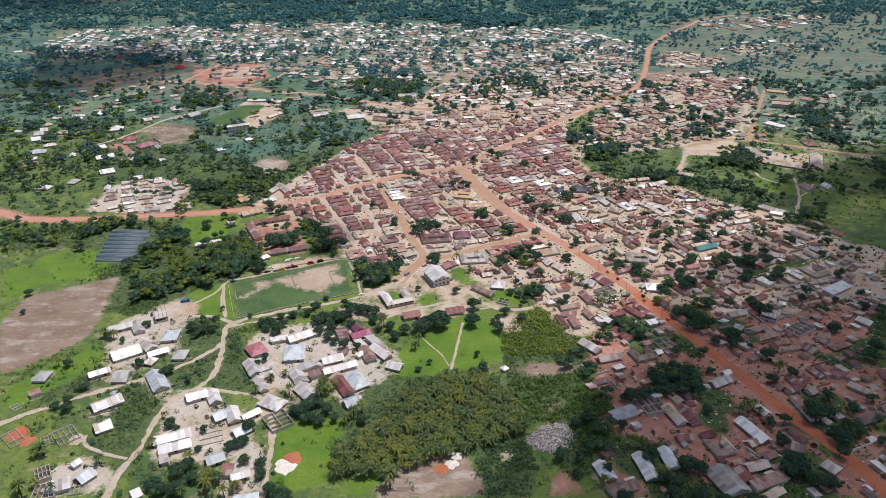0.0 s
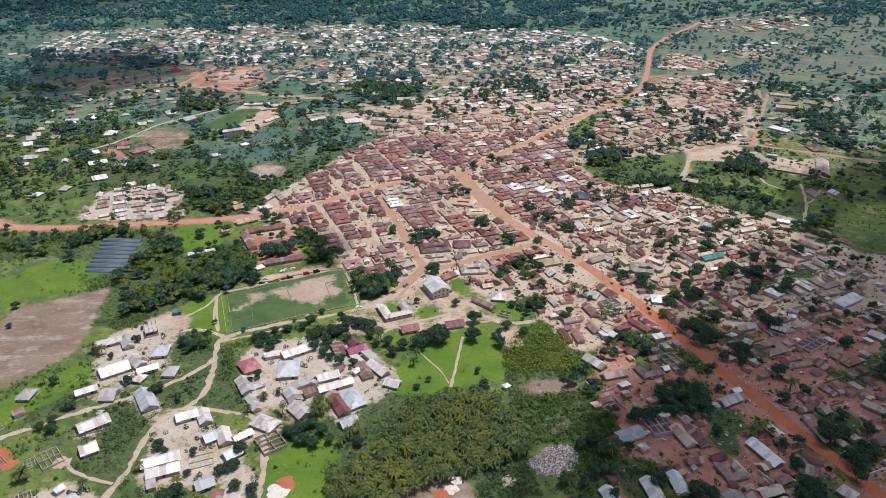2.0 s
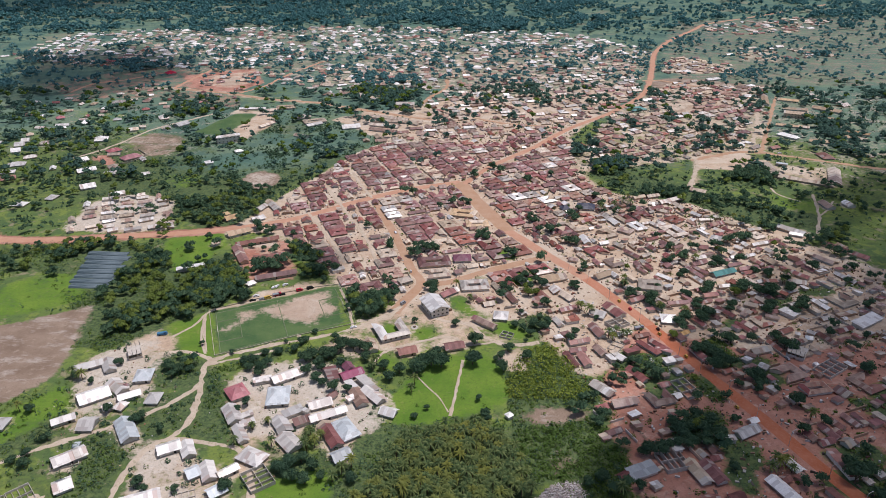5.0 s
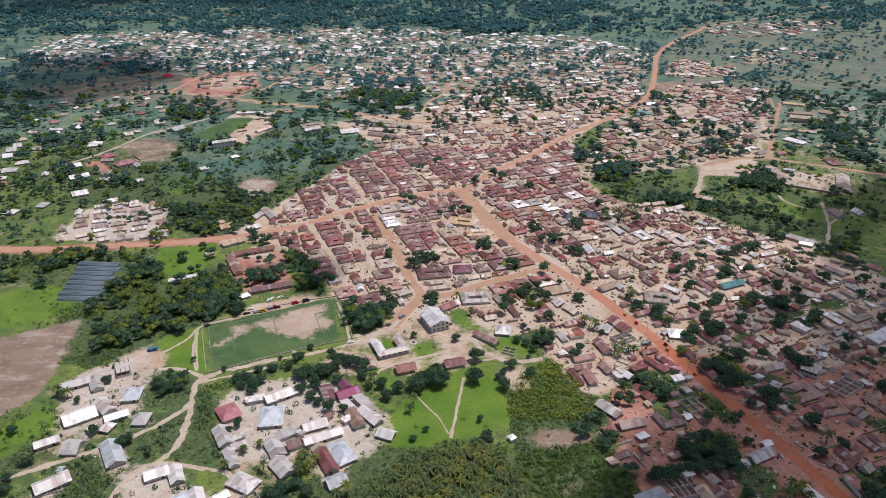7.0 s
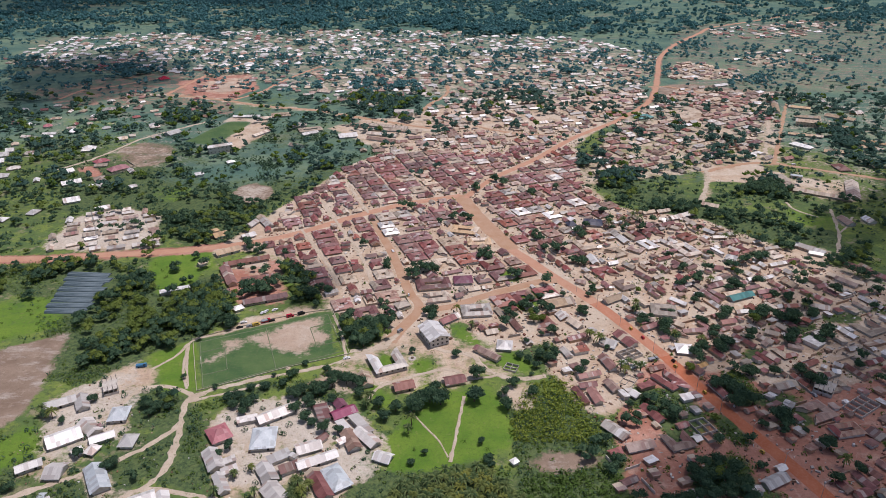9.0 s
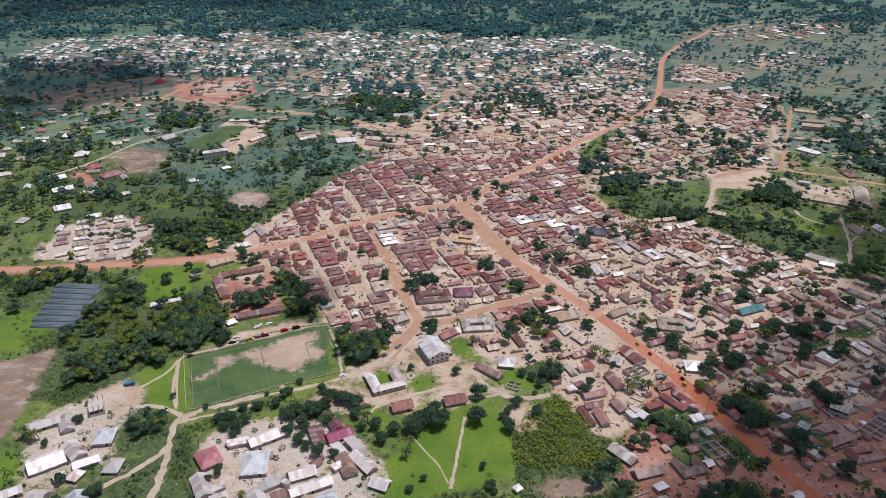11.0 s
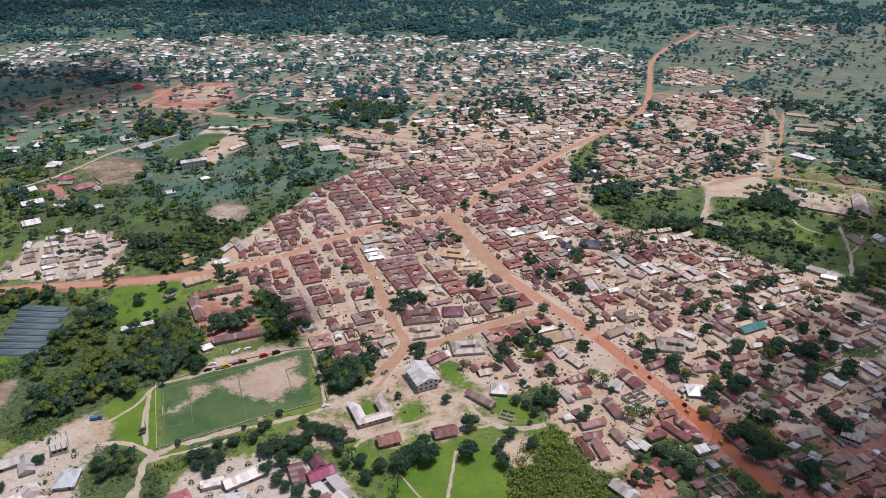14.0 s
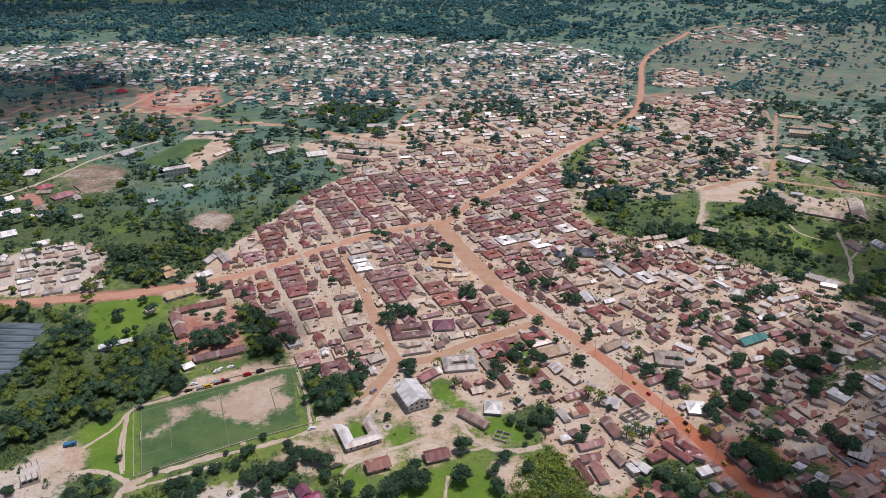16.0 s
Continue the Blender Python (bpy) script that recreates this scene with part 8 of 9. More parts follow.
def palm_rest(places):
    """The palms past those that stand singly, as one mesh."""
    rng = np.random.default_rng(77)
    v, f = [], []
    for x, y in places:
        src, a, s = PALMS[rng.integers(4)], rng.uniform(0, 6.28), rng.uniform(0.85, 1.15)
        m = pose(x, y, 5.1 * s * rng.uniform(0.8, 1.2), 0, 0, math.degrees(a)) @ Matrix.Scale(s, 4)
        f += [[i + len(v) for i in q.vertices] for q in src.polygons]
        v += [tuple(m @ w.co) for w in src.vertices]
    tagged(put("oil_palms", mesh("oil_palms", v, f, PALM)), "close-planted green oil palms of the grove", "palm trees", "", "stuff")


palm_rest(palm_spots[285:])
keep(GROVE)


def lumpy(shape, k, seed):
    """A smooth uneven field, about minus one to one."""
    a = blurred(blurred(np.random.default_rng(seed).normal(size=shape), k), k)
    return a / (2.0 * a.std())


def blurred(a, k):
    for axis in (0, 1):
        c = np.cumsum(np.concatenate([np.zeros_like(a.take([0], axis)), a], axis), axis)
        n = a.shape[axis]
        hi, lo = np.minimum(np.arange(n) + k + 1, n), np.maximum(np.arange(n) - k, 0)
        a = (c.take(hi, axis) - c.take(lo, axis)) / (2 * k + 1)
    return a


wooded = np.zeros((NY // 2, NX // 2), np.float32)        # trees on a hectare
RY = (Y0 + 2 * np.arange(NY // 2))[:, None]
RX = (X0 + 2 * np.arange(NX // 2))[None, :]
wooded += np.where(RY > 540, 46, 0) - np.where(RY > 1000, 18, 0) + np.where(RY > 1500, 18, 0) + np.where((RY > 1480) & (RX < 350), 34, 0)


def wood(poly, per_hectare):
    r, c, m = inside(poly, 2)
    wooded[r, c] = np.where(m, per_hectare, wooded[r, c])


wood([(-161, 514), (-129, 593), (-78, 709), (-6, 809), (92, 845), (169, 842), (133, 673), (150, 593), (214, 565), (256, 509), (295, 451), (323, 436), (277, 357), (179, 346), (118, 375), (86, 324), (74, 330), (65, 359), (40, 392), (10, 393), (-12, 402), (-60, 426), (-93, 488), (-125, 516)], 14)
wood([(102, 493), (149, 588), (212, 558), (253, 500), (264, 457), (291, 427), (323, 436), (277, 357), (144, 344), (123, 398), (105, 442)], 16)
wood([(119, 379), (216, 412), (323, 436), (202, 202), (71, 204), (75, 247), (83, 297), (86, 324)], 22)
wood([(-118, 839), (9, 923), (169, 1084), (322, 1170), (278, 962), (120, 744), (64, 751), (-44, 746)], 85)
wood([(-729, 1247), (-564, 1547), (-83, 1585), (266, 1446), (390, 1275), (306, 1036), (101, 935), (-56, 1013), (-282, 1105), (-578, 1174)], 100)
wood([(128, 678), (221, 854), (347, 1034), (456, 991), (345, 694), (249, 674)], 120)
wood([(531, 1638), (1071, 1701), (646, 982), (464, 990), (353, 1054), (346, 1120)], 60)
wood([(-476, 943), (-331, 921), (-251, 872), (-184, 647), (-193, 563), (-223, 564), (-248, 579), (-305, 595), (-381, 583), (-468, 744)], 85)
wood([(-703, 1147), (-653, 1192), (-477, 896), (-493, 767)], 110)
wood([(-227, 444), (-217, 463), (-182, 470), (-157, 475), (-130, 461), (-122, 432), (-133, 413), (-141, 405), (-164, 383), (-189, 370)], 430)
wood([(-266, 494), (-231, 492), (-199, 465), (-208, 443), (-233, 434)], 150)
wood([(-106, 485), (-71, 482), (-58, 434), (-89, 436)], 170)
wood([(-223, 505), (-247, 503), (-205, 494)], 100)
wood([(-176, 716), (-130, 744), (-85, 725), (-61, 687), (-93, 633), (-127, 624), (-150, 648)], 130)
wood([(-266, 633), (-243, 654), (-193, 639), (-154, 625), (-145, 574), (-142, 530), (-181, 525), (-208, 560), (-244, 580)], 120)
wood([(110, 697), (150, 741), (189, 707), (180, 639), (155, 634), (134, 668)], 320)
wood([(171, 640), (202, 592), (242, 584), (280, 547), (276, 521), (236, 492), (230, 546), (200, 576), (175, 591)], 250)
wood([(236, 566), (262, 582), (292, 545), (300, 522), (280, 515), (262, 528)], 190)
wood([(288, 504), (323, 518), (287, 461), (277, 462)], 120)
wood([(263, 621), (329, 668), (327, 655), (293, 597), (253, 588)], 260)
wood([(397, 816), (522, 829), (424, 676), (356, 711)], 190)
wood([(-120, 1097), (-63, 1076), (-16, 1055), (-1, 964), (-47, 904), (-107, 920)], 330)
wood([(35, 331), (63, 349), (82, 324), (86, 297), (76, 277), (45, 258), (36, 283)], 1)
wood([(-319, 521), (-269, 512), (-244, 451), (-273, 442)], 160)
wood([(-263, 520), (-204, 519), (-198, 502), (-249, 499)], 60)
wood([(-314, 444), (-342, 495), (-284, 493), (-242, 497), (-202, 500), (-210, 460), (-236, 451), (-278, 452)], 90)
wood([(-68, 246), (-45, 275), (-37, 250), (-45, 234)], 60)
wood([(-220, 433), (-217, 450), (-224, 482), (-228, 505), (-201, 498), (-182, 461), (-168, 463), (-147, 459), (-134, 446), (-129, 424), (-138, 414), (-130, 404), (-140, 398), (-148, 390), (-199, 393)], 520)
wood([(-279, 488), (-269, 494), (-249, 506), (-230, 507), (-224, 494), (-241, 489), (-255, 487), (-253, 464), (-263, 458)], 330)
wood([(-127, 466), (-108, 467), (-103, 445), (-121, 446)], 300)
wood([(-102, 494), (-84, 493), (-74, 462), (-70, 435), (-80, 433), (-89, 447), (-98, 473)], 330)
wood([(-220, 599), (-206, 620), (-180, 624), (-144, 601), (-139, 561), (-158, 557), (-174, 558), (-168, 527), (-189, 533), (-208, 559)], 240)
wood([(-244, 600), (-220, 599), (-212, 578), (-229, 579)], 160)
wood([(-223, 543), (-203, 542), (-195, 520), (-212, 521)], 160)
wood([(-278, 532), (-257, 531), (-250, 515), (-269, 514)], 160)
paint("scrub", [(-167, 283), (-143, 297), (-124, 315), (-120, 296), (-134, 280), (-141, 260), (-141, 237), (-150, 240), (-154, 260)], 0.8)
paint("scrub", [(-123, 318), (-112, 329), (-103, 306), (-96, 281), (-109, 281), (-117, 296)], 0.8)
paint("scrub", [(-107, 353), (-85, 363), (-78, 353), (-98, 340)], 0.8)
paint("scrub", [(-159, 355), (-135, 354), (-125, 335), (-139, 324)], 0.8)
paint("scrub", [(-222, 294), (-193, 308), (-174, 293), (-192, 274)], 0.8)
paint("scrub", [(-166, 248), (-151, 252), (-143, 237), (-159, 237)], 0.8)
paint("scrub", [(-79, 276), (-62, 280), (-49, 267), (-58, 250), (-75, 254)], 0.8)
paint("scrub", [(-122, 260), (-103, 259), (-102, 247), (-118, 247)], 0.8)
paint("scrub", [(-142, 240), (-137, 248), (-133, 222), (-140, 216)], 0.8)
paint("scrub", [(-61, 366), (-39, 358), (-41, 339), (-70, 334), (-73, 353)], 0.8)
paint("scrub", [(39, 325), (63, 348), (75, 336), (81, 318), (82, 297), (73, 277), (45, 258), (37, 278), (48, 303)], 1.0)
paint("sand", [(-11, 376), (0, 379), (1, 368), (-7, 360), (-12, 367)], 0)
paint("lawn", [(-11, 376), (0, 379), (1, 368), (-7, 360), (-12, 367)], 0.9)
paint("sand", [(11, 412), (18, 415), (21, 401), (26, 394), (14, 393)], 0)
paint("lawn", [(11, 412), (18, 415), (21, 401), (26, 394), (14, 393)], 0.9)
paint("sand", [(24, 359), (39, 361), (35, 354), (23, 353)], 0)
paint("lawn", [(24, 359), (39, 361), (35, 354), (23, 353)], 0.9)
paint("sand", [(35, 380), (45, 382), (57, 368), (51, 363), (40, 366), (34, 373)], 0)
paint("lawn", [(35, 380), (45, 382), (57, 368), (51, 363), (40, 366), (34, 373)], 0.9)
paint("sand", [(-30, 384), (-26, 385), (-22, 372), (-27, 371)], 0)
paint("lawn", [(-30, 384), (-26, 385), (-22, 372), (-27, 371)], 0.9)
paint("sand", [(-40, 378), (-38, 378), (-31, 363), (-36, 362)], 0)
paint("lawn", [(-40, 378), (-38, 378), (-31, 363), (-36, 362)], 0.9)
paint("sand", [(-19, 382), (-15, 384), (-14, 375), (-17, 375)], 0)
paint("lawn", [(-19, 382), (-15, 384), (-14, 375), (-17, 375)], 0.9)
paint("sand", [(-35, 362), (-25, 346), (-18, 346), (-19, 342), (-36, 343)], 0)
paint("lawn", [(-35, 362), (-25, 346), (-18, 346), (-19, 342), (-36, 343)], 0.9)
paint("sand", [(20, 394), (26, 395), (31, 389), (26, 389)], 0)
paint("lawn", [(20, 394), (26, 395), (31, 389), (26, 389)], 0.9)
paint("sand", [(19, 378), (35, 373), (32, 369), (22, 374)], 0)
paint("lawn", [(19, 378), (35, 373), (32, 369), (22, 374)], 0.9)
paint("sand", [(33, 351), (49, 354), (53, 348), (50, 332), (39, 332), (32, 344)], 0.8)
wood([(-55, 418), (-49, 422), (-28, 424), (-25, 396), (-31, 385), (-47, 388), (-50, 402)], 420)
wood([(-53, 377), (-45, 383), (-40, 376), (-44, 372)], 200)
wood([(-52, 371), (-39, 376), (-33, 357), (-42, 352), (-50, 354)], 200)
paint("scrub", [(64, 302), (92, 317), (93, 291), (97, 270), (80, 239), (70, 221), (53, 212), (53, 232), (64, 255)], 1.0)
wood([(64, 302), (92, 317), (93, 291), (97, 270), (80, 239), (70, 221), (53, 212), (53, 232), (64, 255)], 70)
paint("sand", [(-153, 339), (-149, 348), (-136, 351), (-127, 346), (-123, 334), (-122, 325), (-132, 324), (-146, 328)], 0)
paint("scrub", [(-153, 339), (-149, 348), (-136, 351), (-127, 346), (-123, 334), (-122, 325), (-132, 324), (-146, 328)], 1.0)
wood([(-153, 339), (-149, 348), (-136, 351), (-127, 346), (-123, 334), (-122, 325), (-132, 324), (-146, 328)], 45)
paint("sand", [(-113, 289), (-109, 300), (-100, 300), (-95, 286), (-96, 279), (-109, 282)], 0)
paint("scrub", [(-113, 289), (-109, 300), (-100, 300), (-95, 286), (-96, 279), (-109, 282)], 1.0)
wood([(-113, 289), (-109, 300), (-100, 300), (-95, 286), (-96, 279), (-109, 282)], 45)
paint("sand", [(-141, 294), (-139, 308), (-124, 315), (-121, 311), (-122, 293), (-133, 283)], 0)
paint("scrub", [(-141, 294), (-139, 308), (-124, 315), (-121, 311), (-122, 293), (-133, 283)], 1.0)
wood([(-141, 294), (-139, 308), (-124, 315), (-121, 311), (-122, 293), (-133, 283)], 45)
paint("sand", [(-160, 387), (-141, 395), (-129, 357), (-146, 363)], 0)
paint("lawn", [(-160, 387), (-141, 395), (-129, 357), (-146, 363)], 0.8)
paint("sand", [(-158, 319), (-150, 319), (-148, 310), (-156, 308)], 0)
paint("lawn", [(-158, 319), (-150, 319), (-148, 310), (-156, 308)], 0.8)
wood([(-204, 406), (-192, 421), (-144, 420), (-136, 401), (-162, 393), (-170, 380), (-191, 379)], 480)
paint("sand", [(42, 480), (53, 482), (60, 472), (57, 462), (44, 465)], 0)
paint("lawn", [(42, 480), (53, 482), (60, 472), (57, 462), (44, 465)], 0.7)
paint("sand", [(29, 442), (36, 444), (35, 434), (28, 434)], 0)
paint("lawn", [(29, 442), (36, 444), (35, 434), (28, 434)], 0.7)
paint("sand", [(48, 445), (68, 450), (70, 441), (61, 423), (49, 429)], 0)
paint("lawn", [(48, 445), (68, 450), (70, 441), (61, 423), (49, 429)], 0.7)
paint("sand", [(11, 414), (17, 413), (18, 404), (24, 400), (24, 396), (18, 394), (14, 396), (10, 403)], 0)
paint("lawn", [(11, 414), (17, 413), (18, 404), (24, 400), (24, 396), (18, 394), (14, 396), (10, 403)], 0.85)
paint("sand", [(20, 393), (27, 397), (34, 390), (33, 387), (27, 392), (20, 389)], 0)
paint("lawn", [(20, 393), (27, 397), (34, 390), (33, 387), (27, 392), (20, 389)], 0.85)
paint("sand", [(36, 381), (39, 382), (45, 369), (44, 365), (36, 370)], 0)
paint("lawn", [(36, 381), (39, 382), (45, 369), (44, 365), (36, 370)], 0.85)
paint("sand", [(-30, 384), (-26, 385), (-22, 372), (-27, 371)], 0)
paint("red", [(34, 275), (45, 288), (73, 292), (82, 285), (86, 260), (81, 241), (62, 234), (65, 251), (47, 253), (36, 246), (38, 265)], 0)
paint("scrub", [(34, 275), (45, 288), (73, 292), (82, 285), (86, 260), (81, 241), (62, 234), (65, 251), (47, 253), (36, 246), (38, 265)], 1.0)
paint("red", [(23, 240), (35, 242), (42, 234), (43, 215), (40, 205), (17, 206), (14, 221)], 0)
paint("scrub", [(23, 240), (35, 242), (42, 234), (43, 215), (40, 205), (17, 206), (14, 221)], 1.0)
paint("red", [(78, 330), (87, 316), (86, 289), (73, 292), (73, 308)], 0)
paint("scrub", [(78, 330), (87, 316), (86, 289), (73, 292), (73, 308)], 1.0)
wood([(34, 275), (45, 288), (73, 292), (82, 285), (86, 260), (81, 241), (62, 234), (65, 251), (47, 253), (36, 246), (38, 265)], 45)
wood([(78, 330), (87, 316), (86, 289), (73, 292), (73, 308)], 90)
paint("brown", [(46, 261), (54, 276), (65, 274), (66, 258), (61, 251), (49, 253)], 0.5)
r, c, m = inside(SOUTH_EAST, 2)                          # weeds and thickets between the huts
rank = m & (lumpy(wooded.shape, 4, 15)[r, c] + 0.5 * lumpy(wooded.shape, 1, 16)[r, c] > 0.28)
cover["scrub"][r, c] = np.where(rank, 1.0, cover["scrub"][r, c])
cover["red"][r, c] *= ~rank
cover["sand"][r, c] *= ~rank
wooded[r, c] *= np.where(rank, 1.9, 0.7)
r, c, m = inside(YARDS, 2)                               # grass that breaks up the bare yards
cover["sand"][r, c] *= np.where(m & (lumpy(wooded.shape, 2, 17)[r, c] > 0.55), 0.45, 1.0)
belt = (RY > 1560) & ((RX < 420) | (RY > 1800))                # closed forest beyond the last houses, with clearings
wooded = np.where(belt, np.where(lumpy(wooded.shape, 40, 71) + 0.4 * lumpy(wooded.shape, 9, 72) > -0.35, 150.0, 22.0), wooded)
closed = taken[::2, ::2] | taken[1::2, ::2] | taken[::2, 1::2] | taken[1::2, 1::2]
roomy = np.where(RY > 1300, blurred(closed.astype(np.float32), 3) < 0.04, blurred(closed.astype(np.float32), 1) < 0.3)
likely = wooded * np.exp(1.5 * lumpy(wooded.shape, 7, 4) + 0.8 * lumpy(wooded.shape, 2, 5)) * np.where(belt, 0.5, 1.0) * 0.0004 * roomy * np.where(RY > 1000, 0.5, np.where(RY > 600, 0.55, 0.85))
for key in ("lawn", "brown", "turf"):
    likely *= 1 - 0.9 * cover[key]
picks = np.argwhere(scatter_rng.random(likely.shape) < likely)
spots = np.stack([X0 + 2 * picks[:, 1] + scatter_rng.uniform(0, 2, len(picks)), Y0 + 2 * picks[:, 0] + scatter_rng.uniform(0, 2, len(picks))], 1)


def woodland(name, places, per, radius, high, size, material, label, seed, count=3):
    """Many trees as one mesh: for each a short trunk's shade is hidden, its crown is of leaf clumps on two or three lobes."""
    rng = np.random.default_rng(seed)
    n = len(places)
    k = rng.uniform(0.55, 1.3, n)
    base = np.concatenate([places, np.zeros((n, 1))], 1)
    lobes = np.repeat(np.arange(n), count)
    lc = base[lobes] + np.stack([rng.normal(size=count * n) * radius * 0.42 * k[lobes], rng.normal(size=count * n) * radius * 0.42 * k[lobes], high * k[lobes] * rng.uniform(0.45, 0.85, count * n)], 1)
    leaf = np.repeat(np.arange(count * n), per)
    d = rng.normal(size=(len(leaf), 3))
    d[:, 2] = np.abs(d[:, 2]) * 1.1 - 0.4
    d /= np.linalg.norm(d, axis=1)[:, None]
    kk = k[lobes][leaf]
    c = lc[leaf] + d * (radius * 0.62 * kk)[:, None] * np.array((1, 1, 0.8))
    c[:, 2] = np.maximum(c[:, 2], 0.3)
    nn = d + rng.normal(size=d.shape) * 0.3
    nn /= np.linalg.norm(nn, axis=1)[:, None]
    o = np.array(((1, 0, 0), (0, 1, 0), (-1, 0, 0), (0, -1, 0), (0, 0, 0.8), (0, 0, -0.5))) * radius * 0.6
    cv = (lc[:, None] + o[None] * k[lobes][:, None, None]).reshape(-1, 3)
    cv[:, 2] = np.maximum(cv[:, 2], 0.05)
    tri = np.array(((0, 1, 4), (1, 2, 4), (2, 3, 4), (3, 0, 4), (1, 0, 5), (2, 1, 5), (3, 2, 5), (0, 3, 5)))
    cores = cv.tolist(), (6 * np.arange(count * n)[:, None, None] + tri).reshape(-1, 3).tolist()
    return tagged(put(name, cloud_mesh(name, quads(c, nn, size, rng), material, cores)), label, "trees", "", "stuff")


r, c, m = inside([(-207, 425), (-197, 447), (-172, 452), (-158, 438), (-158, 412), (-168, 402), (-190, 394)], 2)
pale = np.full(wooded.shape, 0.14)
pale[:, :(-60 - X0) // 2] = 0.34
pale[r, c] = np.where(m, 0.86, pale[r, c])
light = scatter_rng.random(len(spots)) < pale[((spots[:, 1] - Y0) // 2).astype(int), ((spots[:, 0] - X0) // 2).astype(int)]
# MIDDLE and WOOD_FAR crowns carry painted haze in their leaf colour
for name, lo, hi, pick, per, radius, size, material, label in (
        ("dark_wood", 150, 640, ~light, 28, 3.7, 0.46, BROAD, "close dark green trees beside the playing field and between houses"),
        ("light_wood", 150, 640, light, 28, 3.5, 0.46, LIME, "light green trees among the dark ones"),
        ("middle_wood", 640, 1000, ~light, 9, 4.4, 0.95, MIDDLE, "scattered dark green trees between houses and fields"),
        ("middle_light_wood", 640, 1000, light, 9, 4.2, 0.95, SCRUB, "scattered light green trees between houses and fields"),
        ("far_wood", 1000, 1480, light | ~light, 4, 4.6, 1.5, WOOD_FAR, "distant trees among houses and fields, hazed blue-green"),
        ("forest", 1480, 2400, light | ~light, 4, 6.6, 2.6, WOOD_FAR, "distant forest with clearings, hazed blue-green")):
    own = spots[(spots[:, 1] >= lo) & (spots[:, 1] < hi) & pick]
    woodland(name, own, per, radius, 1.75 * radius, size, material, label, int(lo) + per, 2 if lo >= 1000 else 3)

woodland("town_trees", np.array(far_trees), 40, 4.0, 6.6, 0.5, BROAD, "dark green shade trees between the houses of the town", 91)

# low bushes and rank grass
low_shape = wooded.shape
# the ground's painted haze tint sets in with distance
cover["hazed_grass"] = np.clip((RY - 560) / 380 + 0.35 * lumpy(low_shape, 25, 61), 0, 1).astype(np.float32)
cover["scrub"] = np.where((RY > 560) & (cover["scrub"] == 0), 0.46, cover["scrub"]).astype(np.float32)
low = (0.42 + 3.6 * cover["scrub"] * (RY < 520) + 0.6 * cover["scrub"] * (RY >= 520)) * (1 - np.where(RX < -30, 0.8, 0.93) * cover["lawn"]) * (1 - cover["brown"]) * (1 - 0.96 * np.clip(cover["sand"] * 1.2 + cover["red"] + cover["turf"], 0, 1)) * roomy
low *= np.exp(1.6 * lumpy(low.shape, 3, 8)) * np.where(RY < 520, 0.11, np.where(RY < 900, 0.075, 0.0))
picks = np.argwhere(scatter_rng.random(low.shape) < low)
bushes = np.stack([X0 + 2 * picks[:, 1] + scatter_rng.uniform(0, 2, len(picks)), Y0 + 2 * picks[:, 0] + scatter_rng.uniform(0, 2, len(picks))], 1)
near = bushes[bushes[:, 1] < 520]
deep = scatter_rng.random(len(near)) < 0.3
clumps("bushes", near[~deep], 11, 1.35, 1.3, 0.36, SCRUB, "low green scrub and rank bushes", "bushes", 21)
clumps("dark_bushes", near[deep], 11, 1.5, 1.9, 0.38, BROAD, "low dark green bushes among the scrub", "bushes", 24)
clumps("distant_bushes", bushes[bushes[:, 1] >= 520], 5, 1.9, 2.2, 0.95, BROAD, "low green scrub far from the lane", "bushes", 22)


for rank in RANKS:
    clumps("rank_growth", scatter(rank, 480, scatter_rng), 12, 1.5, 2.3, 0.42, RANK, "dense bright yellow-green thicket of low plants", "bushes", 27)

for k, thick in enumerate(THICKETS):
    clumps("dark_thicket", scatter(thick, (380, 70)[k], scatter_rng), 16, 1.7, 2.0 - 0.9 * k, 0.42, (SCRUB, BROAD)[k], "dense green thicket beside the palm grove", "bushes", 41 + k)

# stones of the tip and the clutter of yards
tip = np.repeat(np.array(scatter(RUBBLE, 400, scatter_rng)), 6, 0)
scattered("rubble", tip + scatter_rng.normal(size=tip.shape) * 0.7, ((0.2, 0.2, 0.15), (1.2, 0.9, 0.8)), STONES, "tip of pale broken stone and rubble", "rubble", 31)
scattered("yard_clutter", scatter(TOWN, 4600, scatter_rng), ((0.3, 0.3, 0.2), (2.2, 1.3, 1.2)), CLUTTER, "stacked wood, sheets, drums and other clutter in the yards", "clutter", 32)
scattered("building_clutter", scatter(YARDS, 260, scatter_rng), ((0.2, 0.2, 0.15), (1.3, 0.8, 0.6)), CLUTTER, "blocks, timber and clutter lying in the yards", "clutter", 33)


clumps("town_shrubs", scatter(TOWN, 420, scatter_rng), 26, 1.2, 1.7, 0.34, SCRUB, "green shrubs and weeds between the town houses", "bushes", 36)
clumps("yard_shrubs", scatter(YARDS, 150, scatter_rng), 34, 1.4, 2.0, 0.34, BROAD, "dark green shrubs dotted among the houses", "bushes", 35)


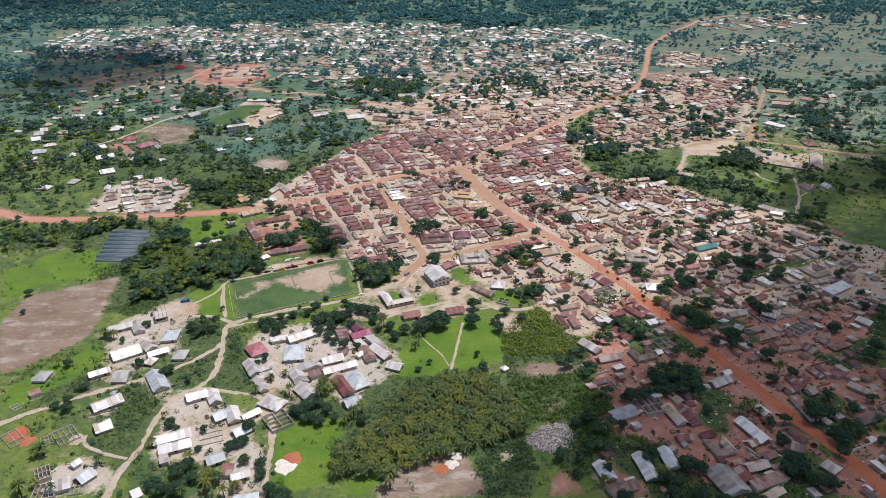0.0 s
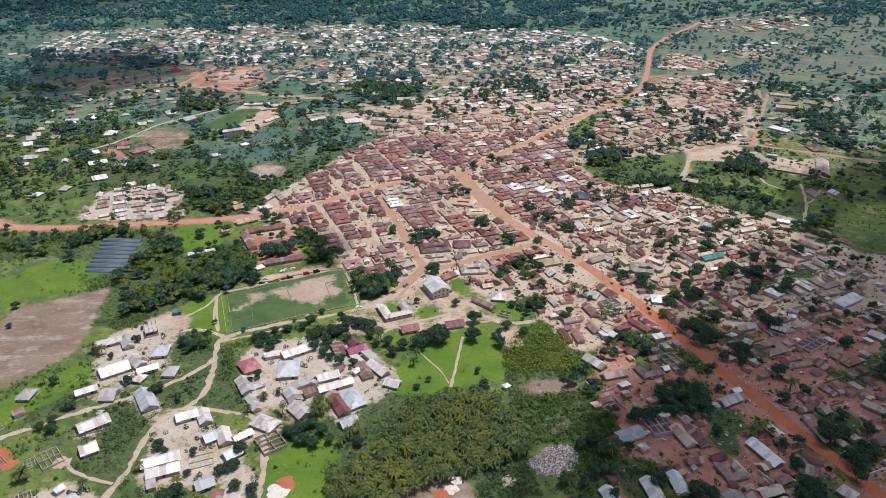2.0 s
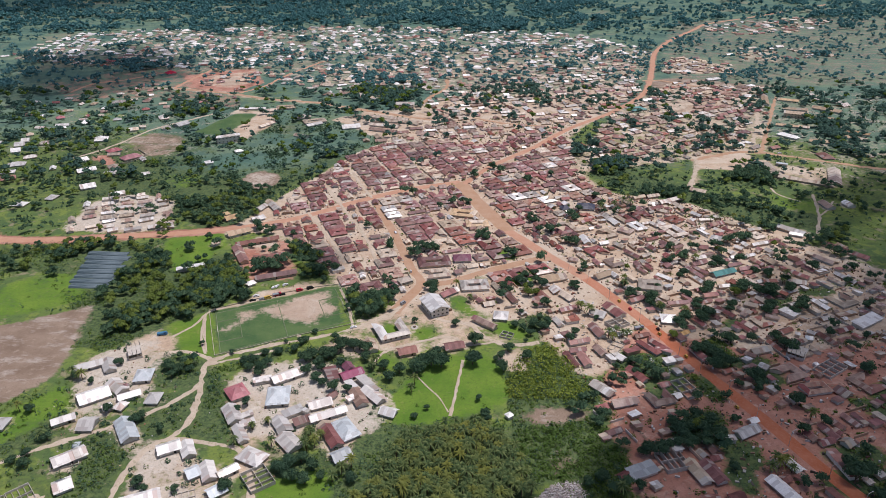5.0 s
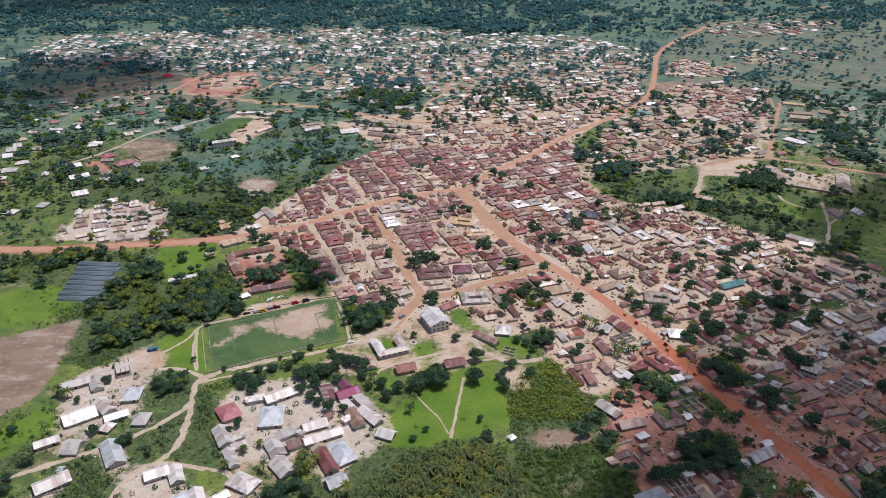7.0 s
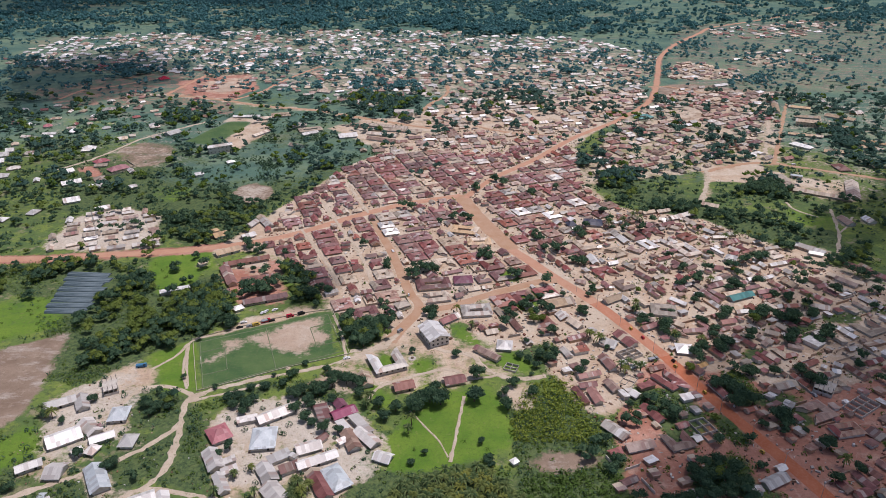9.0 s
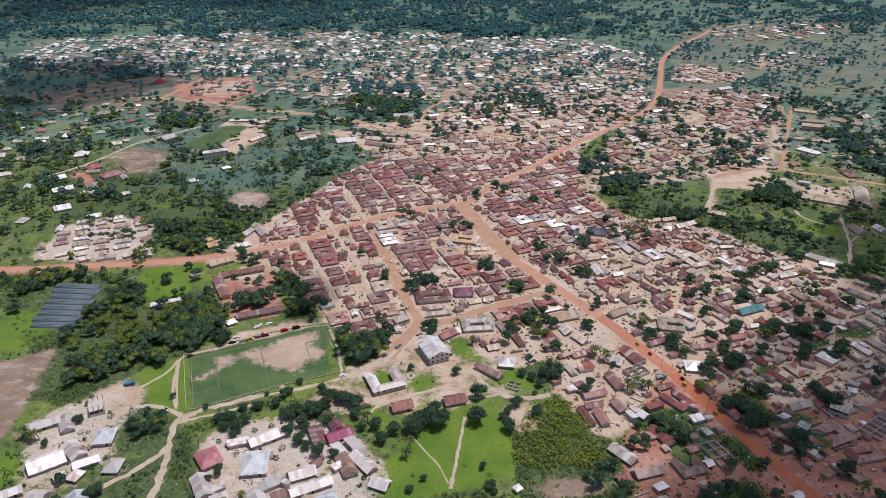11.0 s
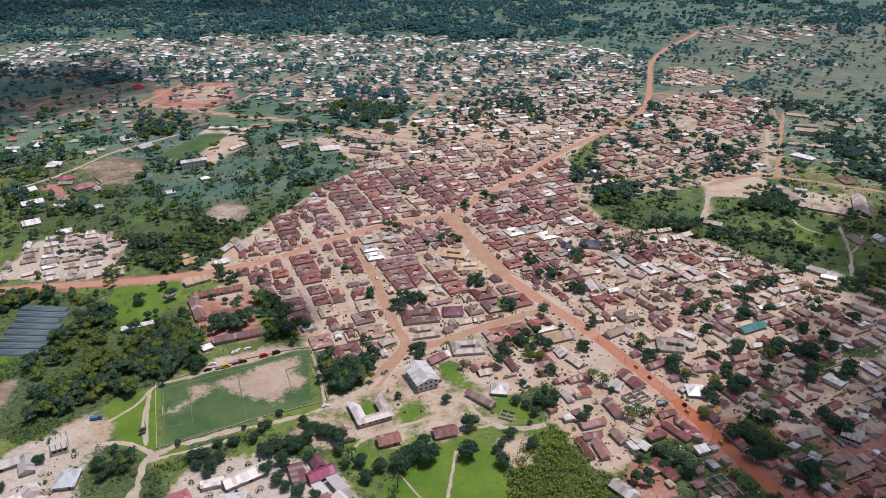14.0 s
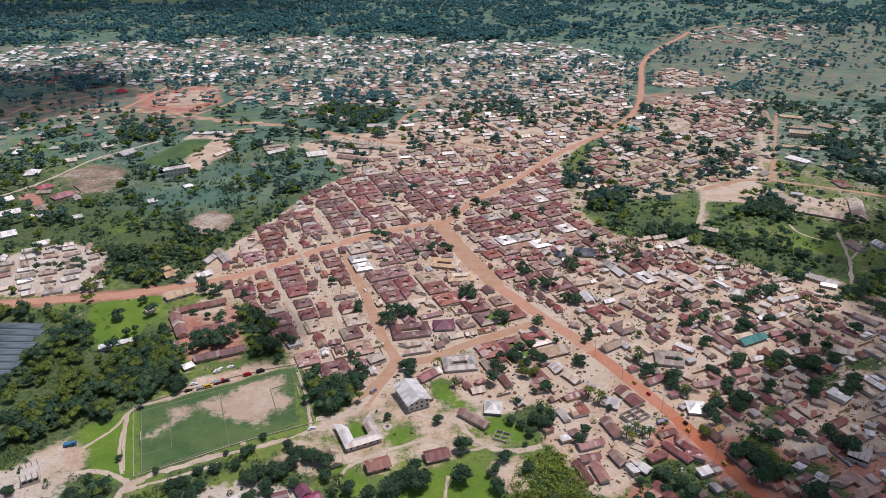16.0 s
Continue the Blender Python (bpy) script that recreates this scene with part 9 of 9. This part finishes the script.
# ---- clouds: overhead and out of sight, they shade parts of the land ----
def cloud(shade, seed, high=1100.0, cell=9.0):
    """One flat-based cumulus with a lumpy top and a torn rim, over the ground that it shades."""
    p = np.array(shade, float)
    lo, hi = p.min(0) - 30, p.max(0) + 30
    xs, ys = np.arange(lo[0], hi[0], cell), np.arange(lo[1], hi[1], cell)
    gx, gy = np.meshgrid(xs, ys)
    wx = np.array([[noise.noise(Vector((a / 38, c / 38, seed))) for a in xs] for c in ys])
    wy = np.array([[noise.noise(Vector((a / 38, c / 38, seed + 9.5))) for a in xs] for c in ys])
    qx, qy, m = gx + 26 * wx, gy + 26 * wy, np.zeros(gx.shape, bool)
    for (xa, ya), (xb, yb) in zip(p, np.roll(p, -1, 0)):
        if ya != yb:
            m ^= ((ya > qy) != (yb > qy)) & (qx < xa + (qy - ya) * (xb - xa) / (yb - ya))
    off = TO_SUN * (high / TO_SUN.z)
    deep = blurred(blurred(m.astype(float), 3), 3)
    number, v, f = {}, [], []
    def corner(i, j, up):
        if (i, j, up) not in number:
            number[(i, j, up)] = len(v)
            thick = 70 * deep[min(i, m.shape[0] - 1), min(j, m.shape[1] - 1)] * (1.2 + wx[min(i, m.shape[0] - 1), min(j, m.shape[1] - 1)])
            v.append((lo[0] + cell * j + off.x, lo[1] + cell * i + off.y, off.z + (4 + thick if up else 0)))
        return number[(i, j, up)]
    for i, j in np.argwhere(m):
        f.append([corner(i, j, 1), corner(i, j + 1, 1), corner(i + 1, j + 1, 1), corner(i + 1, j, 1)])
        f.append([corner(i + 1, j, 0), corner(i + 1, j + 1, 0), corner(i, j + 1, 0), corner(i, j, 0)])
        for di, dj, a, c in ((-1, 0, (i, j), (i, j + 1)), (1, 0, (i + 1, j + 1), (i + 1, j)), (0, -1, (i + 1, j), (i, j)), (0, 1, (i, j + 1), (i + 1, j + 1))):
            ii, jj = i + di, j + dj
            if not (0 <= ii < m.shape[0] and 0 <= jj < m.shape[1] and m[ii, jj]):
                f.append([corner(*a, 0), corner(*c, 0), corner(*c, 1), corner(*a, 1)])
    tagged(put("cloud", mesh("cloud", v, f, CLOUD)), "grey-white cumulus cloud drifting over the town", "cloud", "clouds", "structure")


def cloud_material():
    """White vapour that lets a little sunlight through."""
    n = Nodes("cloud_white")
    n.done(rgb(0.85, 0.86, 0.88), 1.0)
    clear, mixed = n.t.nodes.new("ShaderNodeBsdfTransparent"), n.t.nodes.new("ShaderNodeMixShader")
    pos = n.t.nodes.new("ShaderNodeNewGeometry").outputs["Position"]
    n.link(n.math("ADD", n.math("MULTIPLY", n.ramp(n.noise(pos, 0.02, 3.0), 0.35, 0.62), 0.14), 0.28), mixed.inputs[0])
    n.link(n.bsdf.outputs[0], mixed.inputs[2]), n.link(clear.outputs[0], mixed.inputs[1])
    n.link(mixed.outputs[0], n.t.nodes["Material Output"].inputs["Surface"])
    return n.mat


CLOUD = cloud_material()
cloud([(-6, 100), (4, 208), (44, 228), (64, 250), (82, 279), (105, 311), (132, 338), (160, 368), (194, 405), (232, 440), (288, 484), (350, 545), (430, 580), (640, 590), (620, 100)], 1)
cloud([(60, 100), (66, 234), (90, 270), (121, 302), (165, 332), (206, 364), (240, 391), (274, 418), (311, 450), (350, 500), (430, 560), (640, 570), (620, 100)], 2, 1250.0)
cloud([(-690, 1255), (-600, 1310), (-483, 1335), (-396, 1209), (-375, 1082), (-430, 1000), (-465, 925), (-550, 890), (-620, 1060)], 3)
cloud([(-640, 1230), (-590, 1270), (-500, 1280), (-420, 1180), (-410, 1082), (-460, 1000), (-540, 960), (-600, 1100)], 6, 1250.0)
cloud([(-1500, 2500), (-1400, 1950), (-1017, 1800), (-861, 1903), (-755, 2100), (-510, 1985), (-298, 1950), (-200, 2250), (-200, 2500)], 7, 1100.0, 16.0)
cloud([(-102, 475), (-91, 494), (-68, 486), (-60, 457), (-72, 440), (-89, 436)], 4)
cloud([(296, 548), (318, 590), (352, 596), (428, 662), (640, 690), (640, 585), (430, 575), (350, 540), (318, 520)], 5)
cloud([(286, 520), (312, 562), (345, 580), (420, 630), (640, 660), (640, 575), (430, 565), (350, 530), (312, 490)], 8, 1250.0)


# ---- the ground sheet ----
def ground_sheet():
    xs = np.concatenate([-np.geomspace(6000, 1520, 7), np.arange(-1500, -420, 12), np.arange(-420, 420, 3.5), np.arange(420, 1501, 12), np.geomspace(1520, 6000, 7)])
    ys = np.concatenate([np.linspace(-4000, 120, 8), np.arange(180, 800, 3.5), np.arange(800, 2280, 12), np.geomspace(2300, 8000, 9)])
    gx, gy = np.meshgrid(xs, ys)
    nx, ny = len(xs), len(ys)
    v = np.stack([gx, gy, np.zeros_like(gx)], -1).reshape(-1, 3)
    i = (np.arange(ny - 1)[:, None] * nx + np.arange(nx - 1)).ravel()
    f = np.stack([i, i + 1, i + nx + 1, i + nx], 1)
    me = bpy.data.meshes.new("ground")
    me.vertices.add(len(v))
    me.vertices.foreach_set("co", v.astype(np.float32).ravel())
    me.loops.add(f.size)
    me.loops.foreach_set("vertex_index", f.astype(np.int32).ravel())
    me.polygons.add(len(f))
    me.polygons.foreach_set("loop_start", np.arange(0, f.size, 4, dtype=np.int32))
    me.update(calc_edges=True)
    ci, ri = np.clip(((gx - X0) / 2).astype(int), 0, NX // 2 - 1), np.clip(((gy - Y0) / 2).astype(int), 0, NY // 2 - 1)
    within = (gx > X0) & (gx < X0 + NX) & (gy > Y0) & (gy < Y0 + NY)
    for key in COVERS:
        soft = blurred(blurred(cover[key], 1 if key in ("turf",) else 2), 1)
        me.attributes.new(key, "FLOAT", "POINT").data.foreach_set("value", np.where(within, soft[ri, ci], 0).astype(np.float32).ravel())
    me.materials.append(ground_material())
    return tagged(put("ground", me), "flat savannah ground of grass, scrub, sand and red earth", "ground", "", "structure")


ground_sheet()
